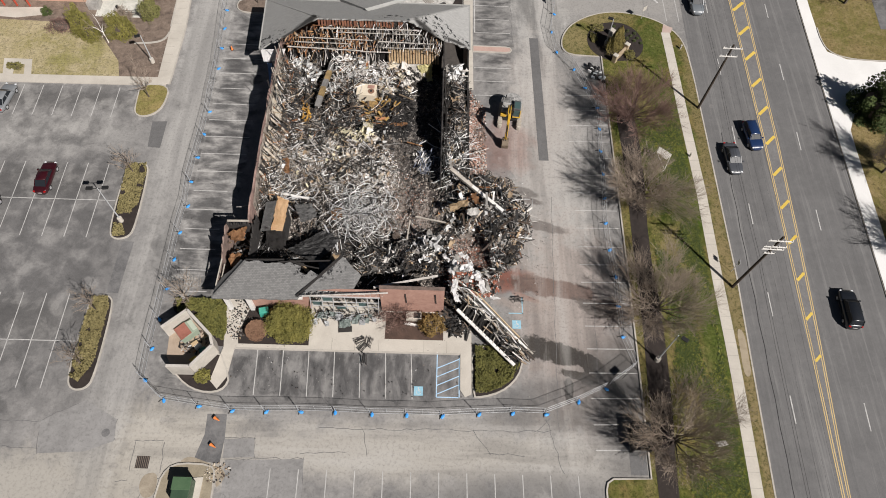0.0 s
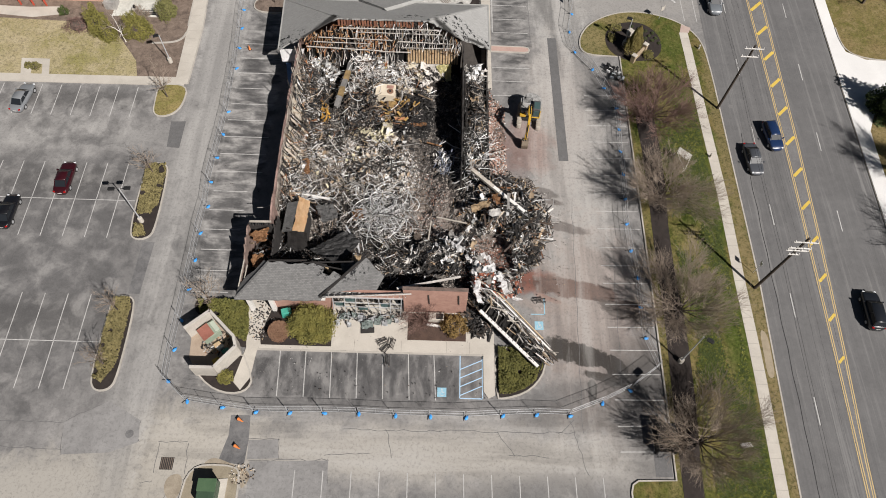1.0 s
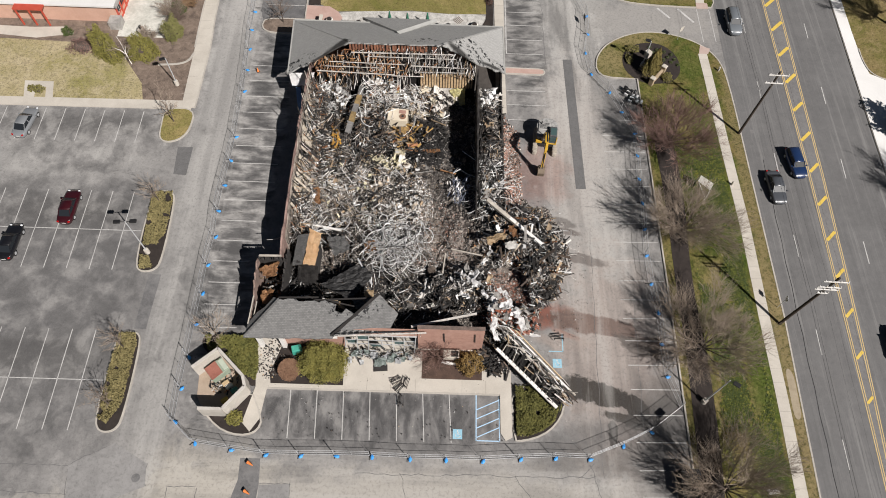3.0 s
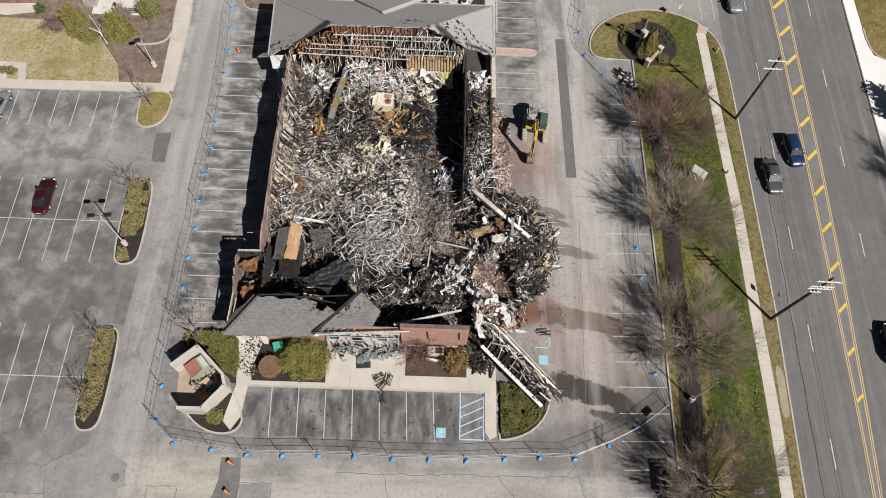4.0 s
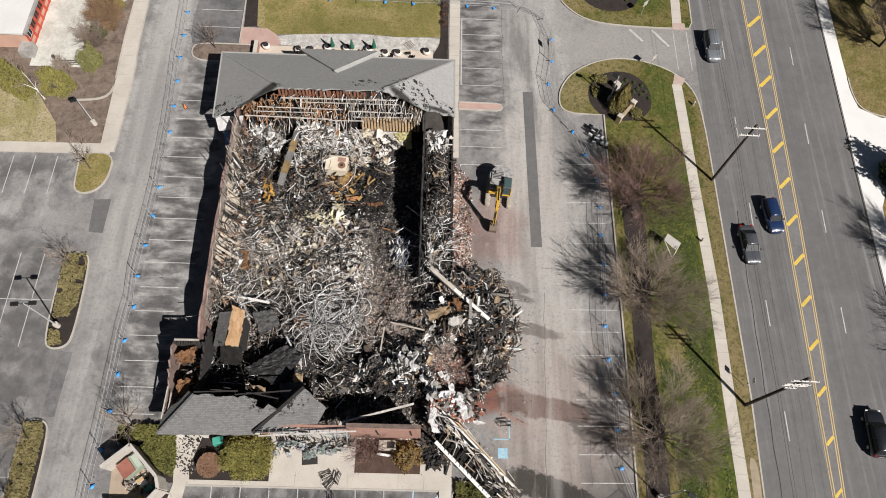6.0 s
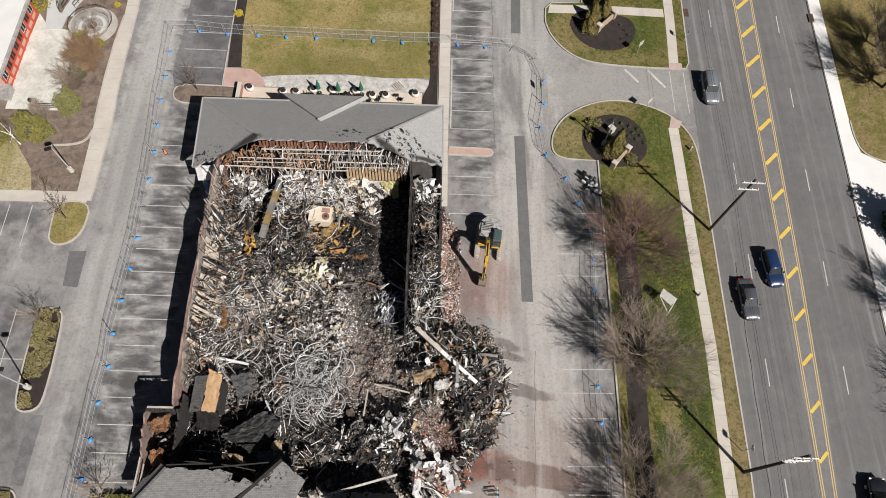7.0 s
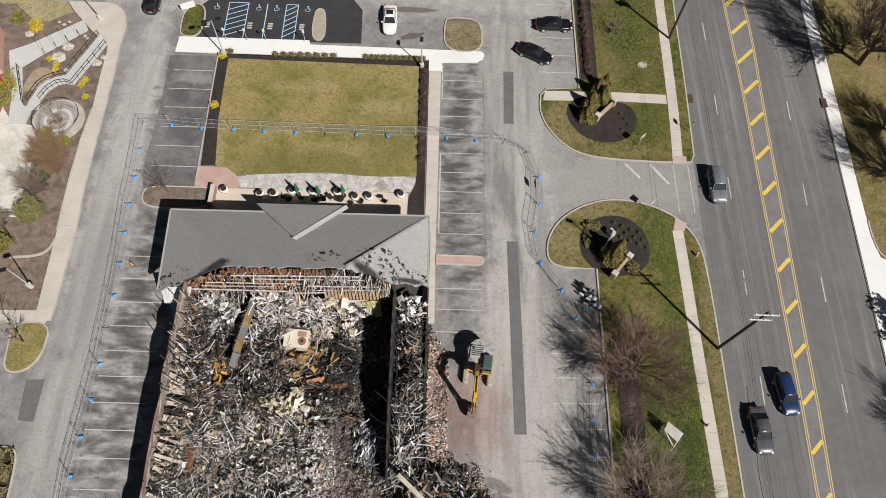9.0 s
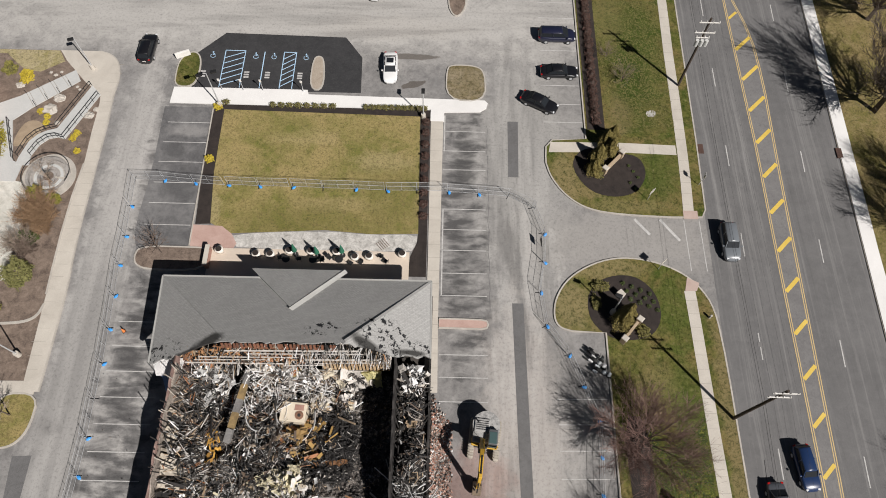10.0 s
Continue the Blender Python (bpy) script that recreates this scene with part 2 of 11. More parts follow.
LOT_STAINS = (
    ((0.36, 0.345, 0.325), 0.75, 14, 20, 4.5, 30, 0), ((0.37, 0.35, 0.32), 0.8, -2, -10.5, 30, 3.2, 0), ((0.44, 0.41, 0.36), 0.85, -28, -10.5, 8, 4.5, 0), ((0.4, 0.37, 0.32), 0.8, -37, -15, 12, 3.4, 0), ((0.41, 0.385, 0.345), 0.7, -5, -10.6, 16, 2.0, 0),
    ((0.34, 0.33, 0.315), 0.8, -34, 30, 2.6, 60, 0), ((0.34, 0.33, 0.315), 0.6, -50, 28, 12, 3, 0), ((0.36, 0.35, 0.33), 0.7, 14, 66, 6, 20, 0),
    ((0.44, 0.425, 0.4), 0.85, -20, 90, 60, 7.5, 0), ((0.33, 0.315, 0.295), 0.7, 25, 56, 11, 4, 0), ((0.1, 0.085, 0.072), 0.8, -0.6, 82.6, 3.6, 0.5, 0, 0.1), ((0.09, 0.076, 0.064), 0.85, -0.2, 77.9, 1.6, 0.5, 15, 0.08),
    ((0.075, 0.073, 0.075), 0.7, -10, -2.6, 14, 3.2, 0), ((0.09, 0.088, 0.09), 0.6, -47, 10, 11, 16, 0), ((0.08, 0.08, 0.08), 0.5, -29, 8, 2.5, 8, 20),
    ((0.09, 0.088, 0.088), 0.6, -28, 28, 2.0, 26, 0), ((0.1, 0.098, 0.096), 0.55, 6.6, 56, 1.6, 18, 0),
    ((0.07, 0.068, 0.066), 0.6, 6.6, 66, 1.2, 5, 0), ((0.08, 0.077, 0.075), 0.6, -49, 21, 9, 2.2, 0), ((0.08, 0.077, 0.075), 0.6, -49, 34, 12, 1.6, 0), ((0.08, 0.077, 0.075), 0.55, -46, 3, 10, 2.2, 0), ((0.42, 0.4, 0.375), 0.8, 14.5, 12, 3.0, 9, 0), ((0.42, 0.405, 0.385), 0.75, -33.4, 66, 2.3, 14, 0), ((0.42, 0.4, 0.37), 0.7, -3, 87.5, 10, 2, 0),
    ((0.2, 0.07, 0.045), 0.9, 7.5, 9.4, 3.6, 1.5, -8, 0.25), ((0.085, 0.046, 0.036), 0.97, 12.6, 8.5, 5.6, 1.15, -8, 0.12), ((0.06, 0.05, 0.045), 0.9, 19.2, 6.5, 1.6, 0.9, -6, 0.1), ((0.3, 0.15, 0.11), 0.7, 9.9, 7.1, 1.4, 0.35, -18, 0.2), ((0.34, 0.3, 0.27), 0.6, 9.5, 6.3, 3.0, 0.8, -6), ((0.43, 0.395, 0.365), 0.6, 12.5, 33, 4.0, 14, 0), ((0.25, 0.12, 0.09), 0.45, 8.0, 28.5, 3.2, 4.5, 0), ((0.3, 0.225, 0.19), 0.45, 14.5, 5.0, 6.0, 11, 0), ((0.12, 0.108, 0.1), 0.55, 18.0, -3.5, 3.4, 6.0, 0), ((0.13, 0.12, 0.11), 0.5, 12.0, -6.5, 6.0, 1.6, 8), ((0.035, 0.029, 0.024), 0.96, 12.6, 0.7, 4.4, 1.35, -12, 0.08),
    ((0.035, 0.029, 0.025), 0.96, 16.6, -0.6, 2.0, 1.0, -30, 0.08), ((0.045, 0.038, 0.032), 0.94, 15.0, -1.9, 2.3, 0.55, -14, 0.1), ((0.045, 0.038, 0.032), 0.92, 14.1, -3.5, 0.5, 1.4, -5, 0.12), ((0.08, 0.074, 0.068), 0.7, 19.6, -2.2, 2.2, 3.8, 0, 0.5), ((0.13, 0.115, 0.105), 0.75, 10.5, 21.6, 1.6, 0.55, -20, 0.2), ((0.13, 0.11, 0.1), 0.75, 11.0, 20.3, 1.5, 0.4, -15, 0.2), ((0.12, 0.10, 0.09), 0.7, 12.5, 16.6, 2.4, 0.7, -12, 0.15), ((0.1, 0.085, 0.075), 0.7, 18.0, 5.8, 2.8, 0.9, -20, 0.1),
    ((0.09, 0.088, 0.088), 0.6, 19.5, -7.0, 2.6, 6.0, 0), ((0.11, 0.107, 0.105), 0.55, 11, -4.0, 5.0, 1.4, 15), ((0.12, 0.117, 0.115), 0.5, 9.0, -15.5, 9, 3.2, 0), ((0.13, 0.127, 0.125), 0.6, -27, 0.5, 3.0, 7, 10), ((0.38, 0.36, 0.325), 0.7, -44, -15.5, 12, 3.6, 5),
)
LOT_SWEPT = (
    (-28, 28, 3.4, 30, 0.3, 0.75, 0.75, 0.6), (-33.5, 25, 3.4, 60, 0.7, 0.04, 0.2, 0.35), (13.5, 25, 5.5, 36, 0.6, 0.06, 0.25, 0.35), (-10, -2.6, 14, 2.8, 0.75, 0.3, 0.75, 0.3),
    (-50, 12, 12, 20, 0.35, 0.35, 0.35, 0.3), (-50, 33, 12, 6, 0.45, 0.35, 0.3, 0.35), (-8, -9.5, 30, 3.5, 0.06, 0.5, 0.25, 0.35), (6.8, 58, 3.0, 20, 0.3, 0.75, 0.75, 0.4), (-28, 64, 4, 12, 0.3, 0.7, 0.6, 0.4), (-10, 89, 45, 4, 0.06, 0.5, 0.25, 0.35), (13, 64, 4, 24, 0.6, 0.06, 0.25, 0.3))
M_LOT = asphalt("worn_asphalt", (0.15, 0.146, 0.143), (0.29, 0.28, 0.27), 0.0, LOT_STAINS, 0, 0, LOT_SWEPT)
M_LOTLINE = surface("faded_white_paint", (0.3, 0.295, 0.285), (0.62, 0.61, 0.59), 1.2, 5, 0.8, 0.1)
M_PATCH = asphalt("patched_asphalt", (0.115, 0.113, 0.113), (0.15, 0.148, 0.148), 0.3)
M_DARKLOT = asphalt("older_asphalt", (0.085, 0.084, 0.087), (0.2, 0.196, 0.194), 0.3, (((0.3, 0.29, 0.28), 0.6, -27.5, 70, 2.4, 0.8, 0), ((0.06, 0.06, 0.062), 0.6, -27, 62, 2.0, 2.2, 0), ((0.06, 0.06, 0.062), 0.6, -28.6, 67, 1.2, 1.4, 0)))
M_NEWLOT = asphalt("fresh_asphalt", (0.026, 0.026, 0.028), (0.045, 0.045, 0.047), 0.0, speck=0.06)
M_ROAD = asphalt("road_asphalt", (0.12, 0.118, 0.118), (0.155, 0.152, 0.151), 0.0, (), 0, 0.3)
M_MEDIAN = asphalt("median_asphalt", (0.15, 0.145, 0.145), (0.2, 0.195, 0.19), 0.0)
M_CONC = surface("concrete", (0.42, 0.385, 0.335), (0.58, 0.54, 0.475), 0.45, 7, 0.85, 0.15)
M_NEWCONC = surface("new_concrete", (0.66, 0.65, 0.63), (0.82, 0.81, 0.79), 0.3, 7, 0.85, 0.1)
M_GREYCONC = surface("grey_concrete", (0.42, 0.43, 0.42), (0.58, 0.58, 0.56), 0.25, 6, 0.85, 0.2)
M_KERB = surface("kerb_concrete", (0.32, 0.3, 0.265), (0.54, 0.5, 0.445), 0.6, 9, 0.9, 0.3)
M_LAWN = grass("lawn_grass", (0.35, 0.275, 0.12), (0.17, 0.17, 0.045), (0.33, 0.265, 0.115), 0.2, 5.0, (((0.4, 0.32, 0.16), 0.6, -13, 69.5, 4, 1.2), ((0.42, 0.34, 0.18), 0.6, -3, 66, 3.4, 1.4), ((0.13, 0.15, 0.03), 0.7, -14.8, 70.6, 0.9, 0.6), ((0.38, 0.3, 0.15), 0.6, -8, 60, 5, 1.0), ((0.4, 0.33, 0.17), 0.7, -22.6, 58.5, 0.9, 2.4), ((0.15, 0.14, 0.042), 0.5, -12, 57.5, 8, 2.6), ((0.16, 0.15, 0.045), 0.45, -2, 60.5, 4, 5), ((0.17, 0.17, 0.045), 0.5, -15, 71, 3, 1.6)))
M_VERGE = grass("verge_grass", (0.056, 0.082, 0.014), (0.19, 0.145, 0.058), (0.16, 0.155, 0.042), 0.2, 4.0, (
    ((0.25, 0.195, 0.1), 0.85, 33.9, 0, 1.1, 26), ((0.22, 0.175, 0.085), 0.8, 34.2, 34, 1.0, 14), ((0.25, 0.19, 0.09), 0.8, 27.8, -1.5, 2.6, 4.0), ((0.24, 0.19, 0.09), 0.7, 28.0, 13.5, 2.4, 3.4), ((0.22, 0.175, 0.08), 0.7, 21.6, 15, 1.0, 30), ((0.27, 0.22, 0.11), 0.75, 18.4, 48.0, 2.0, 3.0), ((0.22, 0.18, 0.08), 0.6, 27.0, 38.5, 2.6, 3.0),
    ((0.06, 0.1, 0.016), 0.7, 30.6, 4, 1.6, 8), ((0.06, 0.1, 0.016), 0.65, 30.6, 21, 1.4, 7), ((0.07, 0.105, 0.02), 0.65, 29.8, 36, 1.8, 6), ((0.07, 0.105, 0.02), 0.6, 30.0, 48, 2.2, 4), ((0.06, 0.1, 0.016), 0.7, 29.6, -9, 2.0, 4), ((0.055, 0.09, 0.016), 0.7, 29.0, 84, 3.2, 11), ((0.06, 0.095, 0.018), 0.6, 30.0, 65.5, 3.0, 3.5), ((0.24, 0.19, 0.095), 0.7, 26.4, 74, 1.4, 2.4), ((0.24, 0.19, 0.09), 0.7, 20.5, 62.8, 2.6, 1.4), ((0.26, 0.21, 0.1), 0.75, 22.0, 52.6, 4.5, 1.6), ((0.25, 0.2, 0.095), 0.75, 18.6, 65.0, 1.6, 3.0), ((0.23, 0.19, 0.085), 0.6, 25.5, 60.6, 5.0, 0.9), ((0.04, 0.07, 0.012), 0.6, 28.2, 79.5, 2.0, 4.5), ((0.2, 0.18, 0.07), 0.6, 26.0, 90.0, 1.8, 5.0)))
M_DRYGRASS = grass("dry_grass", (0.47, 0.395, 0.25), (0.3, 0.265, 0.11), (0.5, 0.425, 0.28), 0.12, 5.0, (((0.24, 0.23, 0.06), 0.5, -52, 41, 2.4, 1.2), ((0.25, 0.235, 0.07), 0.5, -48.5, 43, 1.6, 1.6)))
M_TANGRASS = grass("tan_grass", (0.25, 0.19, 0.088), (0.155, 0.142, 0.044), (0.31, 0.24, 0.125), 0.2)
M_MULCH = surface("dark_mulch", (0.012, 0.009, 0.008), (0.045, 0.034, 0.029), 1.2, 12, 0.95, 0.9)
M_BROWNMULCH = surface("brown_mulch", (0.06, 0.043, 0.034), (0.28, 0.215, 0.17), 0.9, 6, 0.95, 0.9)
M_JOINT = surface("sandy_joint", (0.26, 0.235, 0.2), (0.36, 0.33, 0.285), 1.0, 9, 0.95, 0.2)
M_GRAVEL = surface("pale_gravel", (0.2, 0.19, 0.17), (0.7, 0.68, 0.64), 1.5, 7, 0.9, 1.0)
M_WHITE = surface("white_paint", (0.5, 0.5, 0.49), (0.72, 0.72, 0.7), 1.5, 14, 0.7, 0.1)
M_YELLOW = surface("yellow_paint", (0.58, 0.4, 0.06), (0.74, 0.54, 0.12), 1.0, 12, 0.7, 0.1)
M_PALEYELLOW = surface("worn_yellow_paint", (0.5, 0.36, 0.16), (0.62, 0.46, 0.22), 1.0, 12, 0.7, 0.1)
M_BLUEPAINT = surface("blue_paint", (0.2, 0.42, 0.55), (0.36, 0.58, 0.68), 1.0, 12, 0.7, 0.1)
M_SKYPAINT = surface("pale_blue_paint", (0.35, 0.55, 0.75), (0.5, 0.68, 0.85), 1.0, 12, 0.7, 0.1)
M_BRICK = surface("red_brick", (0.28, 0.15, 0.115), (0.44, 0.27, 0.215), 1.5, 14, 0.9, 0.5)
M_PINKPAVE = surface("pink_brick_paving", (0.38, 0.245, 0.205), (0.52, 0.37, 0.32), 0.8, 10, 0.9, 0.4)
M_ROOFEDGE = surface("pale_roof_edge", (0.3, 0.3, 0.285), (0.4, 0.4, 0.38), 1, 9, 0.8, 0.1)
M_ROOF = shingle("grey_shingle", (0.32, 0.318, 0.308), (0.385, 0.382, 0.371), ((-1.2, 41.3, 2.6, 2.0), (1.6, 40.7, 2.0, 0.9), (-7.0, 41.6, 1.6, 0.8), (-22.8, 39.8, 2.4, 1.1)), ((-17.4, 40.0, 1.5, 0.55, 15), (-19.8, 39.2, 1.4, 0.35, 10), (-2.8, 40.3, 1.6, 0.5, -25), (1.4, 40.25, 1.3, 0.3, 5)))
M_ROOFF = shingle("porch_shingle", (0.135, 0.134, 0.132), (0.2, 0.198, 0.194), ((-13, 7.2, 3.0, 1.2), (-18, 8.0, 3.0, 0.6)))
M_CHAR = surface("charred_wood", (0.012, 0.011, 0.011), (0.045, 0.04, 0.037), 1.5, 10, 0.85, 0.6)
M_SOOT = surface("sooty_floor", (0.02, 0.018, 0.017), (0.10, 0.088, 0.078), 0.5, 6, 0.95, 0.8)
M_WOOD = surface("pale_timber", (0.42, 0.3, 0.17), (0.6, 0.46, 0.3), 0.8, 12, 0.8, 0.3)
M_ORANGEWOOD = surface("scorched_timber", (0.16, 0.075, 0.035), (0.46, 0.25, 0.12), 0.8, 12, 0.8, 0.4)
M_GREYWOOD = surface("ashen_timber", (0.3, 0.27, 0.23), (0.6, 0.55, 0.48), 0.7, 10, 0.85, 0.4)
M_WHITETRIM = surface("white_trim", (0.62, 0.6, 0.56), (0.82, 0.8, 0.77), 0.7, 10, 0.6, 0.2)
M_STEEL = surface("galvanised_steel", (0.4, 0.41, 0.42), (0.62, 0.63, 0.64), 1.5, 12, 0.55, 0.1, 0.3)
M_DARKSTEEL = surface("dark_steel", (0.03, 0.03, 0.032), (0.06, 0.06, 0.06), 1.0, 10, 0.5, 0.1, 0.6)
M_POLE = surface("pole_timber", (0.035, 0.027, 0.022), (0.075, 0.058, 0.046), 0.8, 10, 0.85, 0.4, 0, 0, 0.3, (6, 6, 1))
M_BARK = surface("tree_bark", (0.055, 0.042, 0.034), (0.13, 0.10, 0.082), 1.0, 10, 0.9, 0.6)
M_TWIG = surface("fine_twigs", (0.11, 0.08, 0.062), (0.22, 0.165, 0.13), 0.6, 6, 0.9, 0)
M_REDTWIG = surface("reddish_twigs", (0.13, 0.078, 0.065), (0.24, 0.15, 0.125), 0.6, 6, 0.9, 0)
M_PALETWIG = surface("pale_twigs", (0.2, 0.158, 0.122), (0.34, 0.275, 0.215), 0.6, 6, 0.9, 0)
M_BLUEBAG = surface("blue_plastic", (0.03, 0.25, 0.7), (0.08, 0.4, 0.88), 3.0, 12, 0.5, 0.3)
M_LEAF = surface("evergreen_leaf", (0.028, 0.05, 0.012), (0.085, 0.11, 0.022), 1.2, 6, 0.8, 0)
M_LIME = surface("yellow_green_leaf", (0.085, 0.086, 0.018), (0.31, 0.275, 0.07), 1.2, 6, 0.8, 0)
M_YELLEAF = surface("yellow_leaf", (0.34, 0.26, 0.02), (0.52, 0.41, 0.04), 1.2, 6, 0.8, 0)
M_ORANGELEAF = surface("russet_leaf", (0.13, 0.082, 0.024), (0.24, 0.155, 0.05), 1.2, 6, 0.85, 0)
M_DRYHEDGE = surface("dry_hedge_leaf", (0.12, 0.105, 0.04), (0.3, 0.25, 0.11), 1.2, 5, 0.85, 0)
M_HEDGE = surface("hedge_leaf", (0.095, 0.095, 0.025), (0.21, 0.18, 0.058), 1.2, 5, 0.85, 0)
M_REDSHRUB = surface("red_brown_shrub", (0.05, 0.028, 0.022), (0.11, 0.06, 0.045), 1.2, 6, 0.9, 0)
M_RUBBER = surface("black_rubber", (0.012, 0.012, 0.012), (0.03, 0.03, 0.03), 2, 12, 0.8, 0.1)
M_GLASS = glassy("dark_glass", (0.016, 0.019, 0.023), 0.4)
M_PALEGLASS = glassy("tinted_glass", (0.06, 0.1, 0.1))
M_HEADLIGHT = glassy("lamp_glass", (0.7, 0.72, 0.74), 0.1)
M_TAILLIGHT = glassy("red_lamp_glass", (0.35, 0.01, 0.01), 0.15)


# ---- building blocks ----
def part(name, bm, material, parent=None, label=""):
    me = bpy.data.meshes.new(name)
    if isinstance(bm, tuple):
        me.from_pydata(bm[0], [], bm[1])
        me.update()
    else:
        bm.to_mesh(me)
        bm.free()
    me.materials.append(material)
    ob = new(name, me)
    ob.parent = parent
    if label:
        ob["label"] = label
    return ob


def base(name, x, y, z=0.0, turn=0.0):
    ob = new(name)
    ob.matrix_world = pose(x, y, z, 0, 0, turn)
    ob.empty_display_size = 0.3
    return ob


def shared(name, mesh, parent, m=None):
    ob = new(name, mesh)
    ob.parent = parent
    if m is not None:
        ob.matrix_local = m
    return ob


def box(bm, sx, sy, sz, m=None, bevel=0.0, taper=None):
    """A box of that size standing on its origin, bevelled; taper: how much of x and y is left at the top."""
    r = bmesh.ops.create_cube(bm, size=1.0)
    vs = r["verts"]
    for v in vs:
        v.co = Vector((v.co.x * sx, v.co.y * sy, (v.co.z + 0.5) * sz))
        if taper and v.co.z > sz * 0.5:
            v.co.x, v.co.y = v.co.x * taper[0], v.co.y * taper[1]
    if bevel:
        es = list({e for v in vs for e in v.link_edges})
        r = bmesh.ops.bevel(bm, geom=es, offset=bevel, segments=2, affect="EDGES", profile=0.6)
        vs = list({v for f in r["faces"] for v in f.verts} | {v for v in vs if v.is_valid})
    if m is not None:
        bmesh.ops.transform(bm, matrix=m, verts=vs)
    return vs


def rod(bm, p, q, r0, r1=None, sides=8):
    p, q = Vector(p), Vector(q)
    d = q - p
    m = Matrix.Translation((p + q) / 2) @ d.to_track_quat("Z", "Y").to_matrix().to_4x4()
    bmesh.ops.create_cone(bm, cap_ends=True, segments=sides, radius1=r0, radius2=r0 if r1 is None else r1, depth=d.length, matrix=m)


def ball(bm, r, m, sub=2, rough=0.0):
    vs = bmesh.ops.create_icosphere(bm, subdivisions=sub, radius=r)["verts"]
    for v in vs:
        v.co *= 1 + rough * noise.noise(v.co * (2.2 / max(r, 0.1)) + m.translation)
    bmesh.ops.transform(bm, matrix=m, verts=vs)


def rounded(pts, times=2, closed=True):
    """Corner cutting: a smooth outline from a few corners."""
    for _ in range(times):
        out = []
        n = len(pts)
        for i in range(n if closed else n - 1):
            a, b = Vector(pts[i]), Vector(pts[(i + 1) % n])
            out += [a.lerp(b, 0.25), a.lerp(b, 0.75)]
        if not closed:
            out = [Vector(pts[0])] + out + [Vector(pts[-1])]
        pts = out
    return [tuple(p) for p in pts]


def slab(pts, z0, z1):
    """A flat plate with that outline."""
    bm = bmesh.new()
    top = [bm.verts.new((x, y, z1)) for x, y in pts]
    low = [bm.verts.new((x, y, z0)) for x, y in pts]
    f = bm.faces.new(top)
    n = len(pts)
    for i in range(n):
        bm.faces.new((top[i], low[i], low[(i + 1) % n], top[(i + 1) % n]))
    f.normal_update()
    if f.normal.z < 0:
        f.normal_flip()
    bmesh.ops.triangulate(bm, faces=[f])
    bmesh.ops.recalc_face_normals(bm, faces=bm.faces)
    return bm


def ribbon(pts, width, z0, z1, closed=False, shift=0.0):
    """A strip of that width along a line, with thickness."""
    bm = bmesh.new()
    n = len(pts)
    rows = []
    for i in range(n):
        a = Vector(pts[i - 1 if closed or i else 0])
        b = Vector(pts[(i + 1) % n if closed else min(i + 1, n - 1)])
        d = (b - a).normalized()
        nrm = Vector((-d.y, d.x))
        p = Vector(pts[i])
        l, r = p + nrm * (shift + width / 2), p + nrm * (shift - width / 2)
        rows.append([bm.verts.new((*l, z0)), bm.verts.new((*l, z1)), bm.verts.new((*r, z1)), bm.verts.new((*r, z0))])
    for i in range(n if closed else n - 1):
        a, b = rows[i], rows[(i + 1) % n]
        for k in range(3):
            bm.faces.new((a[k], a[k + 1], b[k + 1], b[k]))
    if not closed:
        bm.faces.new(rows[0]), bm.faces.new(rows[-1])
    bmesh.ops.recalc_face_normals(bm, faces=bm.faces)
    return bm


def setting(name, bm, material, label, parent=None, category=""):
    ob = part(name, bm, material, parent)
    if parent is None:
        tagged(ob, label, category or name.replace("_", " "), "", "structure")
    return ob

# ---- ground ----
M_TACTILE = surface("faded_tactile", (0.4, 0.29, 0.25), (0.52, 0.42, 0.37), 0.8, 12, 0.9, 0.3)
setting("ground", slab([(-1500, -1500), (1500, -1500), (1500, 1500), (-1500, 1500)], -0.6, -0.05), M_DRYGRASS, "dry grassy ground reaching the horizon")
lot = setting("parking_lot", slab([(-90, -70), (35.2, -70), (35.2, 150), (-90, 150)], -0.3, 0.0), M_LOT, "worn grey asphalt parking lot with faded lines", None, "parking lot")


def curve_x(table, y):
    """Linear in a table of (y, x)."""
    return float(np.interp(y, [t[0] for t in table], [t[1] for t in table]))


ROAD_L = ((-80, 32.4), (-14, 33.9), (0, 34.3), (10, 34.7), (40, 34.6), (60, 35.0), (94, 35.8), (160, 37.2))
ROAD_R = ((-80, 49.4), (9, 51.8), (38, 52.3), (58, 52.8), (85, 53.4), (160, 55.0))
YEL_L = ((-80, 38.6), (-12, 40.7), (0, 41.2), (18, 41.75), (30, 42.1), (44, 42.3), (57, 42.45), (69, 42.7), (91, 42.6), (160, 43.0))
YEL_R = ((-80, 39.2), (-12, 41.5), (3, 42.6), (17, 43.4), (30, 44.0), (45, 44.45), (56, 44.8), (67, 45.15), (80, 45.7), (88, 45.5), (96, 43.6), (160, 43.6))
SIDEWALK = ((-80, 30.6), (-14, 32.1), (0, 32.4), (10, 32.35), (22, 32.45), (35, 32.1), (47, 31.9), (50, 31.8))
ys = [-70 + 4 * i for i in range(55)]


def band(t0, t1, z0, z1, span=None):
    s = [y for y in ys if span is None or span[0] <= y <= span[1]]
    return slab([(curve_x(t0, y), y) for y in s] + [(curve_x(t1, y), y) for y in reversed(s)], z0, z1)


